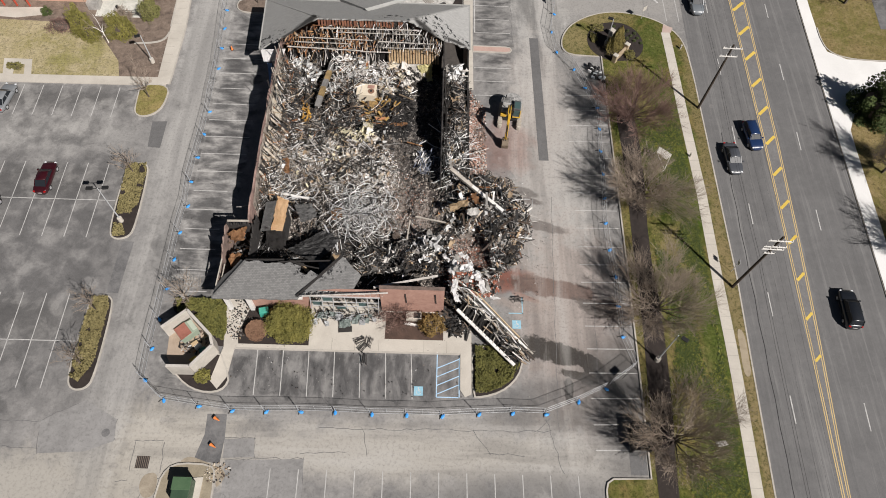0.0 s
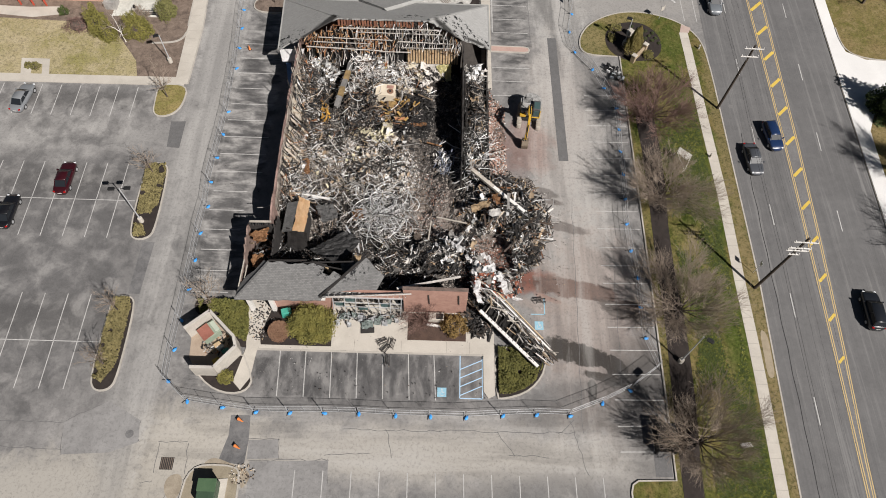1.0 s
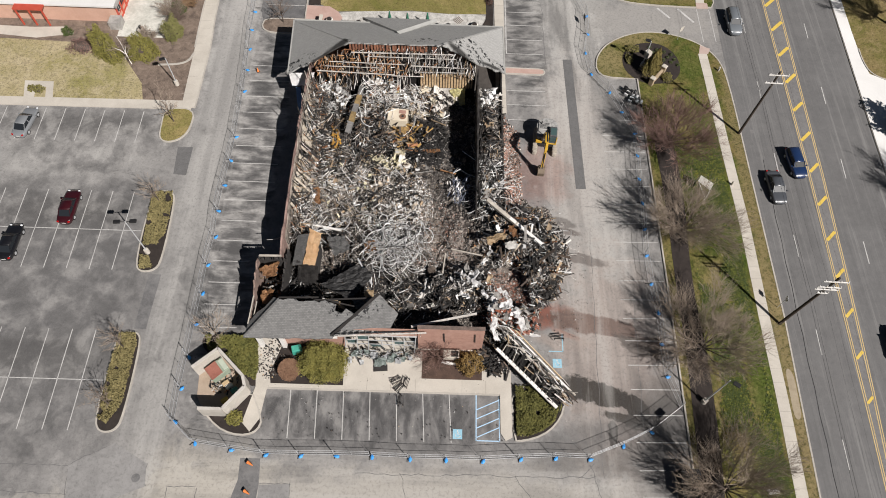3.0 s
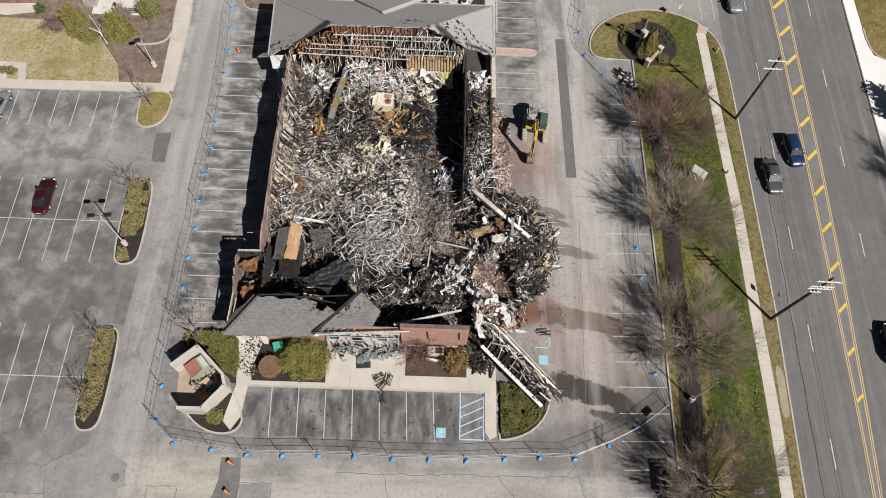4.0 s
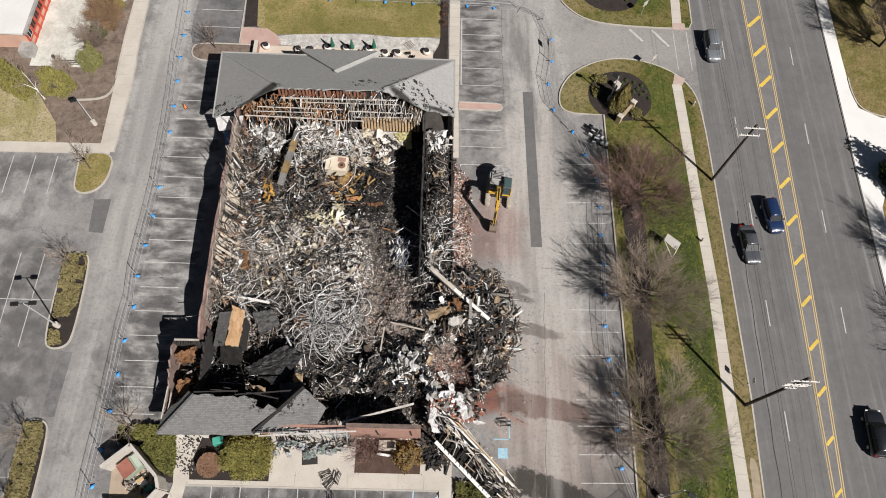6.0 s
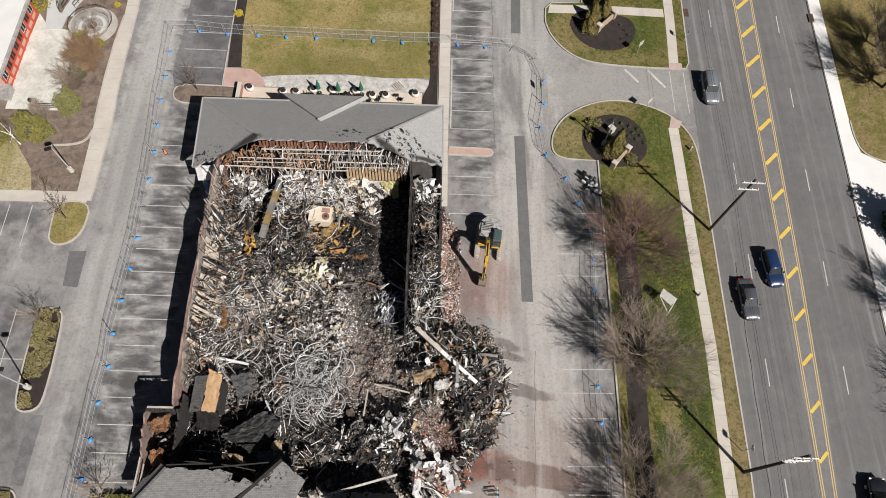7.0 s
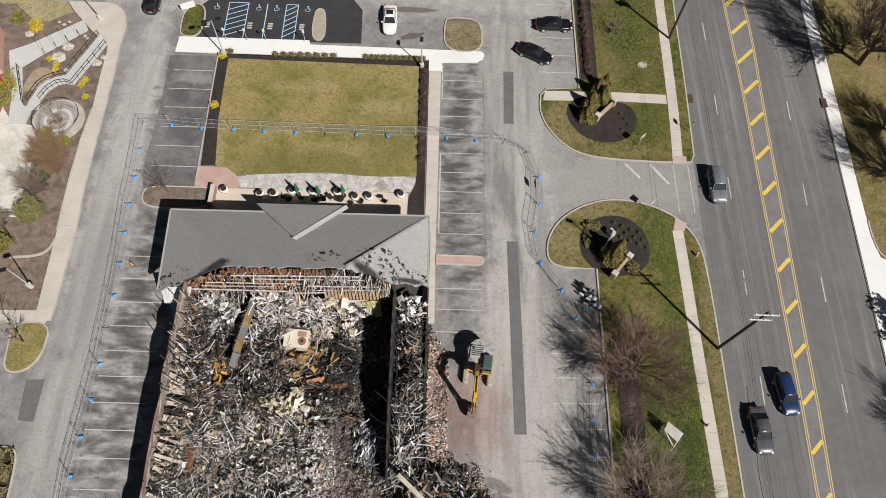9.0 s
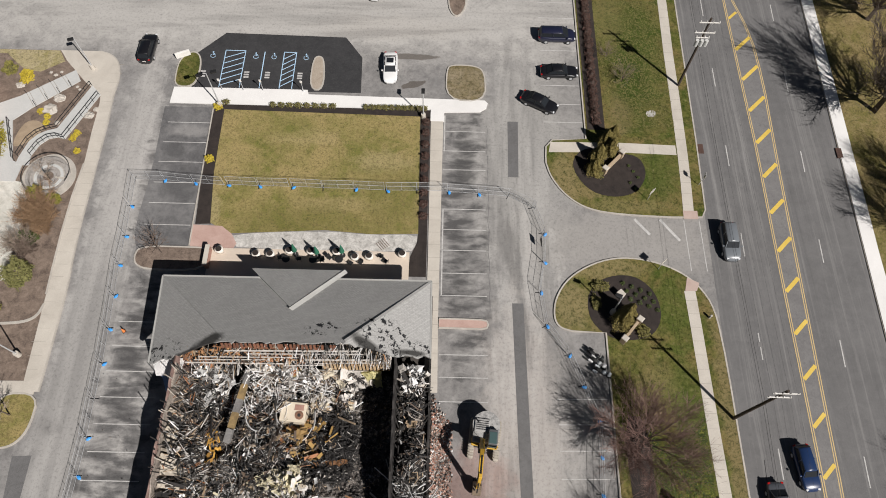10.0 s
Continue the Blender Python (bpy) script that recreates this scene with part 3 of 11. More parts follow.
road = setting("road", band(ROAD_L, ROAD_R, -0.3, 0.006), M_ROAD, "grey four lane asphalt road with a painted median")
part("median", band(YEL_L, YEL_R, 0.0, 0.012, (-22, 98)), M_MEDIAN, road, "worn flush median")
for table, off in ((YEL_L, 0.0), (YEL_L, 0.22), (YEL_R, 0.0), (YEL_R, -0.22)):
    part("yellow_line", ribbon([(curve_x(table, y) + off, y) for y in ys], 0.1, 0.0, 0.018), M_PALEYELLOW, road)
for i in range(20):
    y = 0.8 + 5.03 * i
    xl, xr = curve_x(YEL_L, y - 1.2) + 0.3, curve_x(YEL_R, y + 1.2) - 0.3
    if xr - xl > 0.5 and y < 96:
        w = xr - xl
        thick = min(0.46, 0.16 + 0.17 * w)
        part("yellow_bar", ribbon([(xl, y - 0.5 * w), (xr, y + 0.5 * w)], thick, 0.0, 0.02), M_YELLOW, road)
for table_x, first in ((lambda y: 37.8 + 0.018 * y, -5.0), (lambda y: 45.7 + 0.037 * y, 6.6)):
    for i in range(-6, 13):
        y = first + 12.2 * i
        part("lane_line", ribbon([(table_x(y - 1.5), y - 1.5), (table_x(y + 1.5), y + 1.5)], 0.12, 0.0, 0.014), M_LOTLINE, road)
for x0, slope, y0, y1, w in ((12.95, 0.03, -8, 22, 0.045), (17.4, 0.04, -8, 12, 0.04)):
    part("lot_seam", ribbon([(x0 + slope * y + 0.07 * math.sin(y * 1.3) + 0.04 * math.sin(y * 3.1), y) for y in range(y0, y1)], w, 0.0, 0.008), M_DARKLOT, lot, "dark asphalt seam")
part("crack_seal", ribbon([(36.1 + 0.02 * y + 0.06 * math.sin(y), y) for y in range(-40, 34, 3)], 0.07, 0.0, 0.013), M_DARKSTEEL, road, "dark tar seam")
part("crack_seal", ribbon([(36.5 + 0.02 * y + 0.05 * math.sin(y * 0.7), y) for y in range(-40, 100, 3)], 0.05, 0.0, 0.013), M_PATCH, road, "dark tar seam")
for x, y in ((36.2, 36.5), (38.6, 44), (40.0, 64)):
    bm = bmesh.new()
    rod(bm, (x, y, 0.0), (x, y, 0.02), 0.3, None, 14)
    part("manhole_cover", bm, M_MEDIAN, road, "dark round iron cover")


def lawn_area(name, pts, material, label, z=0.13, kerb=True, smooth=0):
    pts = rounded(pts, smooth) if smooth else pts
    ob = setting(name, slab(pts, -0.2, z), material, label, None, "lawn" if "lawn" in name else "planting bed")
    if kerb:
        part("kerb", ribbon(pts, 0.17, -0.2, z + 0.025, True), M_KERB, ob, "pale concrete kerb")
    return ob


def bed(pts, material, label, z, smooth=2, name="planting_bed"):
    return lawn_area(name, pts, material, label, z, False, smooth)


# strip of grass between the lot and the road
lawn_e = lawn_area("lawn_east", [(17.1, -70), (17.1, -13.7), (17.3, -13.0), (17.9, -12.6), (21.7, -12.5), (21.8, -5), (21.95, 10), (22.05, 44.9)]
    + rounded([(18.4, 45.0), (17.0, 45.4), (16.5, 46.6), (16.8, 48.8), (18.4, 51.3), (21.4, 53.2), (24.6, 54.0), (28.0, 53.6), (31.0, 52.4), (33.0, 50.6), (34.3, 48.0), (34.55, 43)], 2, False) + [(34.6, 40), (34.65, 10), (34.3, 0), (33.85, -14), (32.6, -70)], M_VERGE, "patchy green verge grass with weeds beside the road")
bed([(22.9, 36), (23.3, 26), (22.9, 14), (22.9, 5), (22.5, -4), (22.2, -13), (22.0, -30), (24.0, -30), (24.2, -13), (24.9, -5), (25.2, 5), (24.8, 14), (25.7, 26), (25.4, 36)], M_MULCH, "long strip of dark mulch under bare trees", 0.15, 1)
bed([(20.2, 48.6), (21.2, 50.7), (23.6, 51.8), (26.2, 51.6), (28.0, 49.7), (28.4, 47.0), (27.4, 44.9), (25.4, 44.1), (22.7, 44.1), (20.5, 46.0)], M_MULCH, "round bed of dark mulch in the grass", 0.15)
part("worn_soil", slab(rounded([(33.4, 4.2), (34.2, 3.6), (34.1, 0.5), (34.0, -1.5), (33.2, -1.6), (33.3, 1.5)], 2), 0.1, 0.139), surface("tan_gravel", (0.26, 0.21, 0.14), (0.4, 0.34, 0.25), 1.2, 9, 0.95, 0.4), lawn_e, "bare gravelly patch")
for s, name in (((-72, 50), "sidewalk_1"),):
    pts = [(curve_x(SIDEWALK, y), y) for y in range(-70, 51, 4)]
    walk_e = setting(name, ribbon(pts, 1.25, -0.1, 0.15), M_CONC, "pale concrete pavement slabs along the road", None, "pavement")
    for y in np.arange(-24, 50, 1.55):
        x = curve_x(SIDEWALK, y)
        part("joint", ribbon([(x - 0.62, y), (x + 0.62, y)], 0.03, 0.1, 0.153), M_JOINT, walk_e)
part("ramp", slab([(31.3, 50.0), (32.6, 50.0), (33.0, 51.0), (31.7, 51.6)], 0.0, 0.156), M_TACTILE, walk_e, "faded red tactile ramp")
# grass north of the entrance
lawn_n = lawn_area("lawn_north", [(16.6, 67.4), (16.7, 68.8), (17.5, 69.8), (21.7, 70.1), (21.75, 150), (36.9, 150), (35.8, 94), (35.4, 70), (35.1, 60.4), (34.6, 59.4)] + rounded([(31, 59.3), (25, 59.5), (21.2, 60.1), (18.7, 61.9), (17.1, 64.4), (16.6, 66.4)], 2, False), M_VERGE, "green verge grass beside the entrance drive")
bed([(19.4, 66.5), (21.6, 69.1), (25.9, 68.1), (28.2, 67.6), (28.8, 65.0), (27.2, 62.4), (24.2, 61.7), (21.2, 62.8)], M_MULCH, "round bed of dark mulch by a sign", 0.15)
bed([(22.0, 71.5), (22.0, 140), (24.2, 140), (24.2, 71.5)], M_MULCH, "mulch strip under a clipped hedge", 0.15, 0)
bed([(29.6, 74.6), (30.9, 74.8), (30.8, 73.7), (29.7, 73.6)], M_GRAVEL, "small bare patch in the grass", 0.142)
part("path", slab([(17.0, 68.0), (25.6, 68.2), (25.6, 69.6), (17.3, 69.5)], 0.0, 0.145), M_CONC, lawn_n, "pale concrete path")
part("path", slab([(25.7, 68.2), (32.7, 68.0), (32.7, 69.4), (25.7, 69.6)], 0.0, 0.16), M_CONC, lawn_n, "pale concrete path")
SIDE_N = ((59, 33.0), (66, 33.4), (75, 33.6), (84, 33.7), (94, 34.0), (150, 35.2))
walk_n = setting("sidewalk_2", ribbon([(curve_x(SIDE_N, y), y) for y in range(60, 150, 4)], 1.25, -0.1, 0.152), M_CONC, "pale concrete pavement slabs along the road", None, "pavement")
part("ramp", slab([(32.4, 59.2), (34.1, 59.2), (34.1, 60.2), (32.4, 60.2)], 0.0, 0.158), M_TACTILE, walk_n, "faded red tactile ramp")
for y in np.arange(61, 96, 1.55):
    x = curve_x(SIDE_N, y)
    part("joint", ribbon([(x - 0.62, y), (x + 0.62, y)], 0.03, 0.1, 0.156), M_JOINT, walk_n)
# far side of the road
setting("lawn_far", slab([(curve_x(ROAD_R, y) + 1.0, y) for y in (46, 58, 85, 150)] + [(140, 150), (140, 46)], -0.2, 0.14), M_TANGRASS, "tan and green lawn across the road", None, "lawn")
setting("lawn_far_2", slab([(curve_x(ROAD_R, y) + 1.0, y) for y in (-70, 9, 36)] + [(140, 36), (140, -70)], -0.2, 0.14), M_TANGRASS, "tan and green lawn across the road", None, "lawn")
walk_f = setting("sidewalk_3", slab([(curve_x(ROAD_R, y), y) for y in range(-70, 151, 5)] + [(curve_x(ROAD_R, y) + 1.6, y) for y in range(150, 54, -5)] + [(54.3, 50), (54.7, 47.3), (57.2, 45.9), (62, 45.6), (140, 45.6), (140, 36.5), (58, 36.5), (55.5, 35.8), (54.2, 33)] + [(curve_x(ROAD_R, y) + 1.9, y) for y in range(30, -71, -5)], -0.1, 0.155), M_NEWCONC, "bright new concrete pavement and driveway apron", None, "pavement")
part("kerb", ribbon([(curve_x(ROAD_R, y) - 0.05, y) for y in range(-70, 151, 5)], 0.1, -0.1, 0.1), M_JOINT, walk_f, "grey gutter edge")
part("kerb", ribbon(rounded([(54.4, 52), (54.35, 49.8), (54.8, 47.3), (57.2, 46.0), (62, 45.7), (90, 45.7)], 2, False), 0.15, 0.0, 0.24), M_KERB, walk_f, "pale concrete kerb")
setting("far_lot", slab([(63.9, 52.2), (64.3, 57.5), (65.0, 72), (120, 72), (120, 52.2)], -0.1, 0.16), M_DARKLOT, "grey asphalt lot across the road", None, "parking lot")
part("drain_grate", slab([(52.6, 68.2), (53.3, 68.2), (53.3, 69.6), (52.6, 69.6)], 0.0, 0.165), M_REDSHRUB, walk_f, "rusty iron grate")
part("drain_grate", slab([(35.5, 68.4), (36.2, 68.4), (36.2, 69.8), (35.5, 69.8)], 0.0, 0.02), M_REDSHRUB, road, "rusty iron grate")

# ---- lot markings ----
line_mesh = part("parking_line", ribbon([(-0.5, 0), (0.5, 0)], 0.09, 0.0, 0.005), M_LOTLINE, lot)
line_data = line_mesh.data
bpy.data.objects.remove(line_mesh)


def stripe(x0, y0, x1, y1, w=1.0):
    d = math.hypot(x1 - x0, y1 - y0)
    m = pose((x0 + x1) / 2, (y0 + y1) / 2, 0, 0, 0, math.degrees(math.atan2(y1 - y0, x1 - x0))) @ Matrix.Diagonal((d, w, 1, 1))
    return shared("parking_line", line_data, lot, m)


for i in range(7):
    stripe(-19.4 + 2.76 * i, 0.0, -19.15 + 2.77 * i, -5.0)
for i in range(14):
    stripe(-55.9 - 2.53 * 3 + 2.53 * i, 36.4, -55.9 - 2.53 * 3 + 2.53 * i, 31.3) if i < 9 else None
    x = -54.4 - 2.58 * 3 + 2.58 * i
    if x < -41:
        stripe(x, 23.9, x, 13.3)
    x = -46.4 - 2.55 * 6 + 2.55 * i
    if x < -41:
        stripe(x, 6.0, x, -4.9)
stripe(-80, 18.5, -39.4, 18.5), stripe(-80, 0.4, -38.5, 0.4)
for i in range(13):
    stripe(-16.3 + 2.79 * i, -12.4, -16.2 + 2.79 * i, -17.4) if i < 12 else None
for y in (37.6, 35.0, 32.4, 29.7, 27.1, 24.4, 21.7, 19.1, 16.6, 14.0, 11.6, 9.3, 6.65, 3.85, 1.15, -1.6, -4.4):
    stripe(16.4, y, 21.6, y + 0.1)
stripe(16.4, -7.2, 19.0, -7.1), stripe(16.4, -9.8, 19.8, -9.7)
for y in (70.8, 67.9, 65.2, 62.5, 59.75, 57.05, 54.4, 51.55, 48.85, 42.1, 39.65, 37.1):
    stripe(4.1, y, 9.25, y)
for y0, y1 in ((73.2, 67.9), (59.7, 54.5), (54.4, 48.8)):
    stripe(4.2, y0, 4.2, y1, 1.6)
for i in range(9):
    stripe(-30.5, 45.0 - 2.72 * i, -24.8, 45.0 - 2.72 * i)
for i in range(6):
    stripe(-30.3, 44.8 - 2.72 * (9 + i), -26.2, 44.8 - 2.72 * (9 + i))
for y in (71.2, 68.25, 65.4, 62.5, 59.7, 56.83):
    stripe(-30.2, y, -24.85, y)
for y in (72.6, 75.4, 78.4, 81.4, 84.25, 87.2, 90.0, 92.85, 95.7, 98.6, 101.5):
    stripe(16.6, y, 21.4, y)
for i in range(16):
    stripe(-28 + 2.7 * i, 92.8, -28 + 2.7 * i, 97.8)
for a, b in (((26.6, 59.0), (28.2, 57.0)), ((29.6, 59.0), (31.6, 56.3))):
    stripe(*a, *b, 3.5)
for x in (32.4, 34.2):
    stripe(x, 59.0, x, 52.5)


def painted(pts, z, material, name="painted_mark"):
    return part(name, slab(pts, 0.0, z), material, lot)


# accessible bays
for x0, y0, x1, y1, pitch, mat in ((0.0, -4.7, 2.4, 0.1, 0.95, M_SKYPAINT), (-24.8, 76.8, -22.2, 82.9, 0.9, M_SKYPAINT), (-17.1, 76.8, -15.5, 82.8, 0.9, M_SKYPAINT)):
    z = 0.0 if y0 < 0 else 0.012
    for a, b in (((x0, y0), (x0, y1)), ((x1, y0), (x1, y1)), ((x0, y0 if y0 < 0 else y1), (x1, y0 if y0 < 0 else y1))):
        part("parking_line", ribbon([a, b], 0.1, 0.0, z + 0.008), mat, lot)
    y = y0 + 0.3
    while y + 1.1 < y1:
        part("parking_line", ribbon([(x0, y), (x1, y + 1.1)], 0.1, 0.0, z + 0.006), mat, lot)
        y += pitch
part("parking_line", ribbon([(-19.65, 76.8), (-19.65, 82.8)], 0.12, 0.0, 0.018), M_SKYPAINT, lot)


def wheelchair(x, y, z, scale, mat):
    bm = bmesh.new()
    rod(bm, (0.0, 0.55, 0), (0.0, 0.55, z), 0.13, None, 10)
    for a, b in (((0, 0.4), (0.02, 0.0)), ((0.02, 0.02), (0.35, 0.0)), ((0.35, 0.02), (0.5, -0.4)), ((0.0, 0.25), (0.3, 0.22))):
        d = Vector(b) - Vector(a)
        box(bm, d.length, 0.1, z, pose((a[0] + b[0]) / 2, (a[1] + b[1]) / 2, 0, 0, 0, math.degrees(math.atan2(d.y, d.x))))
    for i in range(9):
        a = radians(150 + 26 * i)
        box(bm, 0.2, 0.09, z, pose(0.05 + 0.38 * math.cos(a), -0.2 + 0.38 * math.sin(a), 0, 0, 0, math.degrees(a) + 90))
    bmesh.ops.transform(bm, matrix=pose(x, y, 0) @ Matrix.Diagonal((scale, scale, 1, 1)), verts=bm.verts)
    part("wheelchair_symbol", bm, mat, lot, "painted wheelchair symbol")


for x, y in ((-1.9, -4.1), (8.75, 3.8)):
    painted([(x - 0.48, y - 0.5), (x + 0.48, y - 0.5), (x + 0.48, y + 0.5), (x - 0.48, y + 0.5)], 0.006, M_BLUEPAINT)
    wheelchair(x, y, 0.01, 0.6, M_WHITE)
painted([(7.9, 5.1), (9.5, 5.1), (9.5, 5.2), (7.9, 5.2)], 0.006, M_BLUEPAINT), painted([(9.4, 5.1), (9.5, 5.1), (9.5, 7.2), (9.4, 7.2)], 0.006, M_BLUEPAINT)
M_FADEDLOT = asphalt("faded_patch", (0.2, 0.195, 0.19), (0.3, 0.292, 0.285), 0.3)
# patches in the asphalt
for pts, mat in (([(12.0, 48.1), (13.25, 48.1), (13.6, 26.5), (12.35, 26.5)], M_PATCH), ([(12.05, 72.5), (13.35, 72.5), (13.2, 64.35), (11.95, 64.35)], M_PATCH),
                 ([(-37.7, 30.8), (-35.8, 30.9), (-35.8, 26.6), (-37.4, 26.7)], M_PATCH), ([(-37.2, 12.9), (-35.8, 12.9), (-36.0, 6.2), (-37.3, 6.2)], M_DARKLOT),
                 ([(-23.5, -7.1), (-21.5, -7.1), (-21.3, -9.6), (-21.4, -12.1), (-22.8, -11.9), (-24.0, -11.7), (-23.7, -10.4), (-23.4, -9.2)], M_DARKLOT), ([(-31.05, 73.6), (-24.75, 73.6), (-24.6, 54.05), (-29.5, 54.0), (-30.4, 53.6), (-30.95, 55.5), (-31.05, 58.0), (-30.85, 62.2), (-30.8, 66.0)], M_DARKLOT),
                 ([(-21.3, -9.6), (-18.35, -9.45), (-18.1, -11.3), (-21.2, -11.5)], M_FADEDLOT), ([(-20.9, -11.7), (-13.1, -11.4), (-12.8, -18), (-20.6, -18)], M_FADEDLOT),
                 ([(-40.2, -8.3), (-36.2, -6.0), (-32.6, -7.9), (-32.3, -10.1), (-35.0, -11.2), (-39.6, -11.5)], M_FADEDLOT)):
    painted(pts, 0.004, mat, "asphalt_patch")
painted([(-28.6, 82.2), (-25.2, 85.9), (-9.2, 85.6), (-6.8, 82.2), (-6.6, 76.4), (-28.2, 76.4)], 0.012, M_NEWLOT, "asphalt_patch")
for x in (-26.4, -20.8, -18.4, -14.2):
    wheelchair(x, 82.1, 0.02, 0.8, M_SKYPAINT)
for x in (-27.2, -21.6, -18.9, -14.7):
    for j in range(3):
        painted([(x - 0.3, 78.4 + 0.4 * j), (x + 0.35, 78.4 + 0.4 * j), (x + 0.35, 78.65 + 0.4 * j), (x - 0.3, 78.65 + 0.4 * j)], 0.018, M_LOTLINE)
# long cracks and a seam in the asphalt
rng = random.Random(5)
for x0, y0, x1, y1 in ((-12, -8.3, 12, -8.0), (11.5, -6.9, 13.0, -12.3), (10.2, -8.2, 11.8, -6.8), (-7.5, -8.0, -6.8, -11.0), (4.0, -8.2, 5.6, -10.6), (-13.5, -10.9, -9, -10.6), 
                       (-60, -8.6, -40.2, -8.3), (-40.2, -8.3, -38.9, -7.4), (-38.9, -7.4, -36.2, -6.0), (-60, -10.6, -39.6, -11.0), (-30.2, -10.0, -27.3, -10.0), (-27.3, -10.0, -27.1, -13.1), (-30.2, -10.0, -30.1, -13.0), (-31.3, -14.0, -30.0, -13.9), (-18.3, -9.4, -18.1, -11.3), (-21.3, -9.55, -18.3, -9.4), (-21.0, -11.6, -13.1, -11.35), (-13.1, -11.35, -12.8, -17), (-26.0, -13.4, -28.8, -14.0), (-28.2, -13.2, -28.6, -15.5), (-40.2, -8.3, -39.6, -11.5), (-32.6, -7.9, -32.3, -10.1), (9.4, 72, 9.6, 47), (5.0, -10.4, 9, -10.5)):
    n = max(4, int(math.hypot(x1 - x0, y1 - y0) / 0.7))
    pts = [(x0 + (x1 - x0) * i / n + rng.uniform(-0.12, 0.12), y0 + (y1 - y0) * i / n + rng.uniform(-0.12, 0.12)) for i in range(n + 1)]
    part("crack", ribbon(pts, 0.055, 0.0, 0.0035), M_PATCH, lot, "dark crack line")

# ---- islands and beds in the lot ----
for pts, mat, label in (
        ([(-40.6, 37.0), (-36.7, 37.0), (-36.7, 33.7), (-37.6, 32.0), (-39.2, 31.4), (-40.3, 32.0), (-40.5, 34.0)], M_LAWN, "small grassy traffic island with a concrete kerb"),
        ([(-38.9, 24.1), (-36.8, 24.1), (-36.3, 22.5), (-36.1, 14.6), (-36.7, 13.3), (-38.4, 13.1), (-39.0, 14.5), (-39.2, 20.6)], M_MULCH, "long traffic island with ground cover and a lamp"),
        ([(-38.7, 5.9), (-36.7, 5.9), (-36.1, 4.6), (-36.0, -3.6), (-36.6, -4.9), (-38.1, -5.0), (-38.8, -3.6), (-38.8, 2.6)], M_MULCH, "long traffic island with ground cover and bare trees"),
        ([(-29.9, 54.0), (-24.6, 54.0), (-22.1, 53.9), (-22.1, 51.2), (-28.4, 51.1), (-30.0, 51.6), (-30.4, 52.8)], M_BROWNMULCH, "small mulched island by the patio"),
        ([(-30.4, 76.7), (-28.0, 76.7), (-27.6, 79.1), (-27.75, 81.2), (-28.4, 82.3), (-29.4, 82.4), (-30.5, 81.0), (-30.6, 79.0)], M_VERGE, "small grassy island at a crossing"),
        ([(4.3, 75.6), (4.3, 80.6), (5.0, 81.3), (8.3, 81.2), (9.3, 80.0), (9.3, 75.4)], grass("dry_island_grass", (0.2, 0.16, 0.085), (0.3, 0.25, 0.17), (0.14, 0.12, 0.06), 0.4), "small island of dry brown grass"),
        ([(-13.2, 76.7), (-13.2, 81.6), (-12.5, 82.3), (-11.7, 81.6), (-11.4, 76.7)], surface("gravelly_soil", (0.25, 0.2, 0.15), (0.46, 0.4, 0.33), 0.9, 9, 0.95, 0.5), "narrow island of gravelly soil"),
        ([(-28.4, 94.6), (-24.6, 94.6), (-23.9, 93.2), (-24.6, 91.9), (-28.2, 91.9), (-28.9, 93.2)], M_VERGE, "small grassy island at the end of a row"),
        ([(4.5, 97), (6.5, 97), (6.9, 92), (6.0, 89.9), (5.0, 89.9), (4.3, 92)], M_BROWNMULCH, "narrow mulched island")):
    lawn_area("planting_island", pts, mat, label, 0.13, True, 2)
lawn_area("paved_island", [(4.0, 46.1), (8.6, 46.05), (9.2, 45.9), (9.35, 45.5), (9.2, 45.15), (8.6, 45.0), (4.0, 45.05)], M_PINKPAVE, "narrow island of red brick paving", 0.13, True)

# front of the burnt building
lawn_area("planting_island", [(-22.2, 3.5), (-23.4, 5.8), (-29.4, 5.8), (-29.6, 4.6), (-28.4, 3.4), (-27.4, 3.8), (-25, 1.4), (-23.8, 0.2), (-22.6, 0.4)], M_MULCH, "mulched bed full of low juniper", 0.12, False, 1)
lawn_area("planting_island", [(-28.0, -2.6), (-26.4, -4.1), (-24.8, -4.8), (-23.2, -4.85), (-22.2, -4.3), (-21.9, -3.2), (-23.6, 0.1), (-25.6, -2.6)], M_MULCH, "mulched corner of a kerbed island", 0.12, True, 1)
lawn_area("planting_island", [(3.8, 1.3), (3.8, -4.6), (4.9, -4.6), (6.8, -4.0), (8.2, -2.9), (9.1, -1.4), (9.5, 1.3)], M_MULCH, "kerbed island packed with low juniper", 0.13, True, 1)
front_walk = setting("front_walk", slab([(-23.9, 6.4), (-23.1, 0.2), (-23.9, -3.6), (-23.0, -4.5), (-22.2, -3.2), (-21.9, 0.15), (2.5, 0.15), (2.5, -3.9), (3.0, -4.65), (3.7, -4.3), (3.7, 3.6), (1.2, 4.4), (1.2, 6.4)], -0.1, 0.13), M_CONC, "pale concrete front walk scattered with debris", None, "pavement")
part("kerb", ribbon([(-21.9, 0.08), (2.45, 0.08)], 0.16, -0.1, 0.15), M_KERB, front_walk)
bed([(-21.6, 0.6), (-21.8, 1.6), (-20.9, 5.0), (-14.2, 5.1), (-14.0, 0.6)], M_MULCH, "dark mulch bed before the front wall", 0.145, 0)
bed([(-5.8, 1.6), (-5.8, 4.8), (0.6, 4.8), (0.6, 1.6)], surface("red_mulch", (0.04, 0.026, 0.02), (0.115, 0.07, 0.052), 1.0, 11, 0.95, 0.9), "brown mulch bed before the front wall", 0.145, 0)
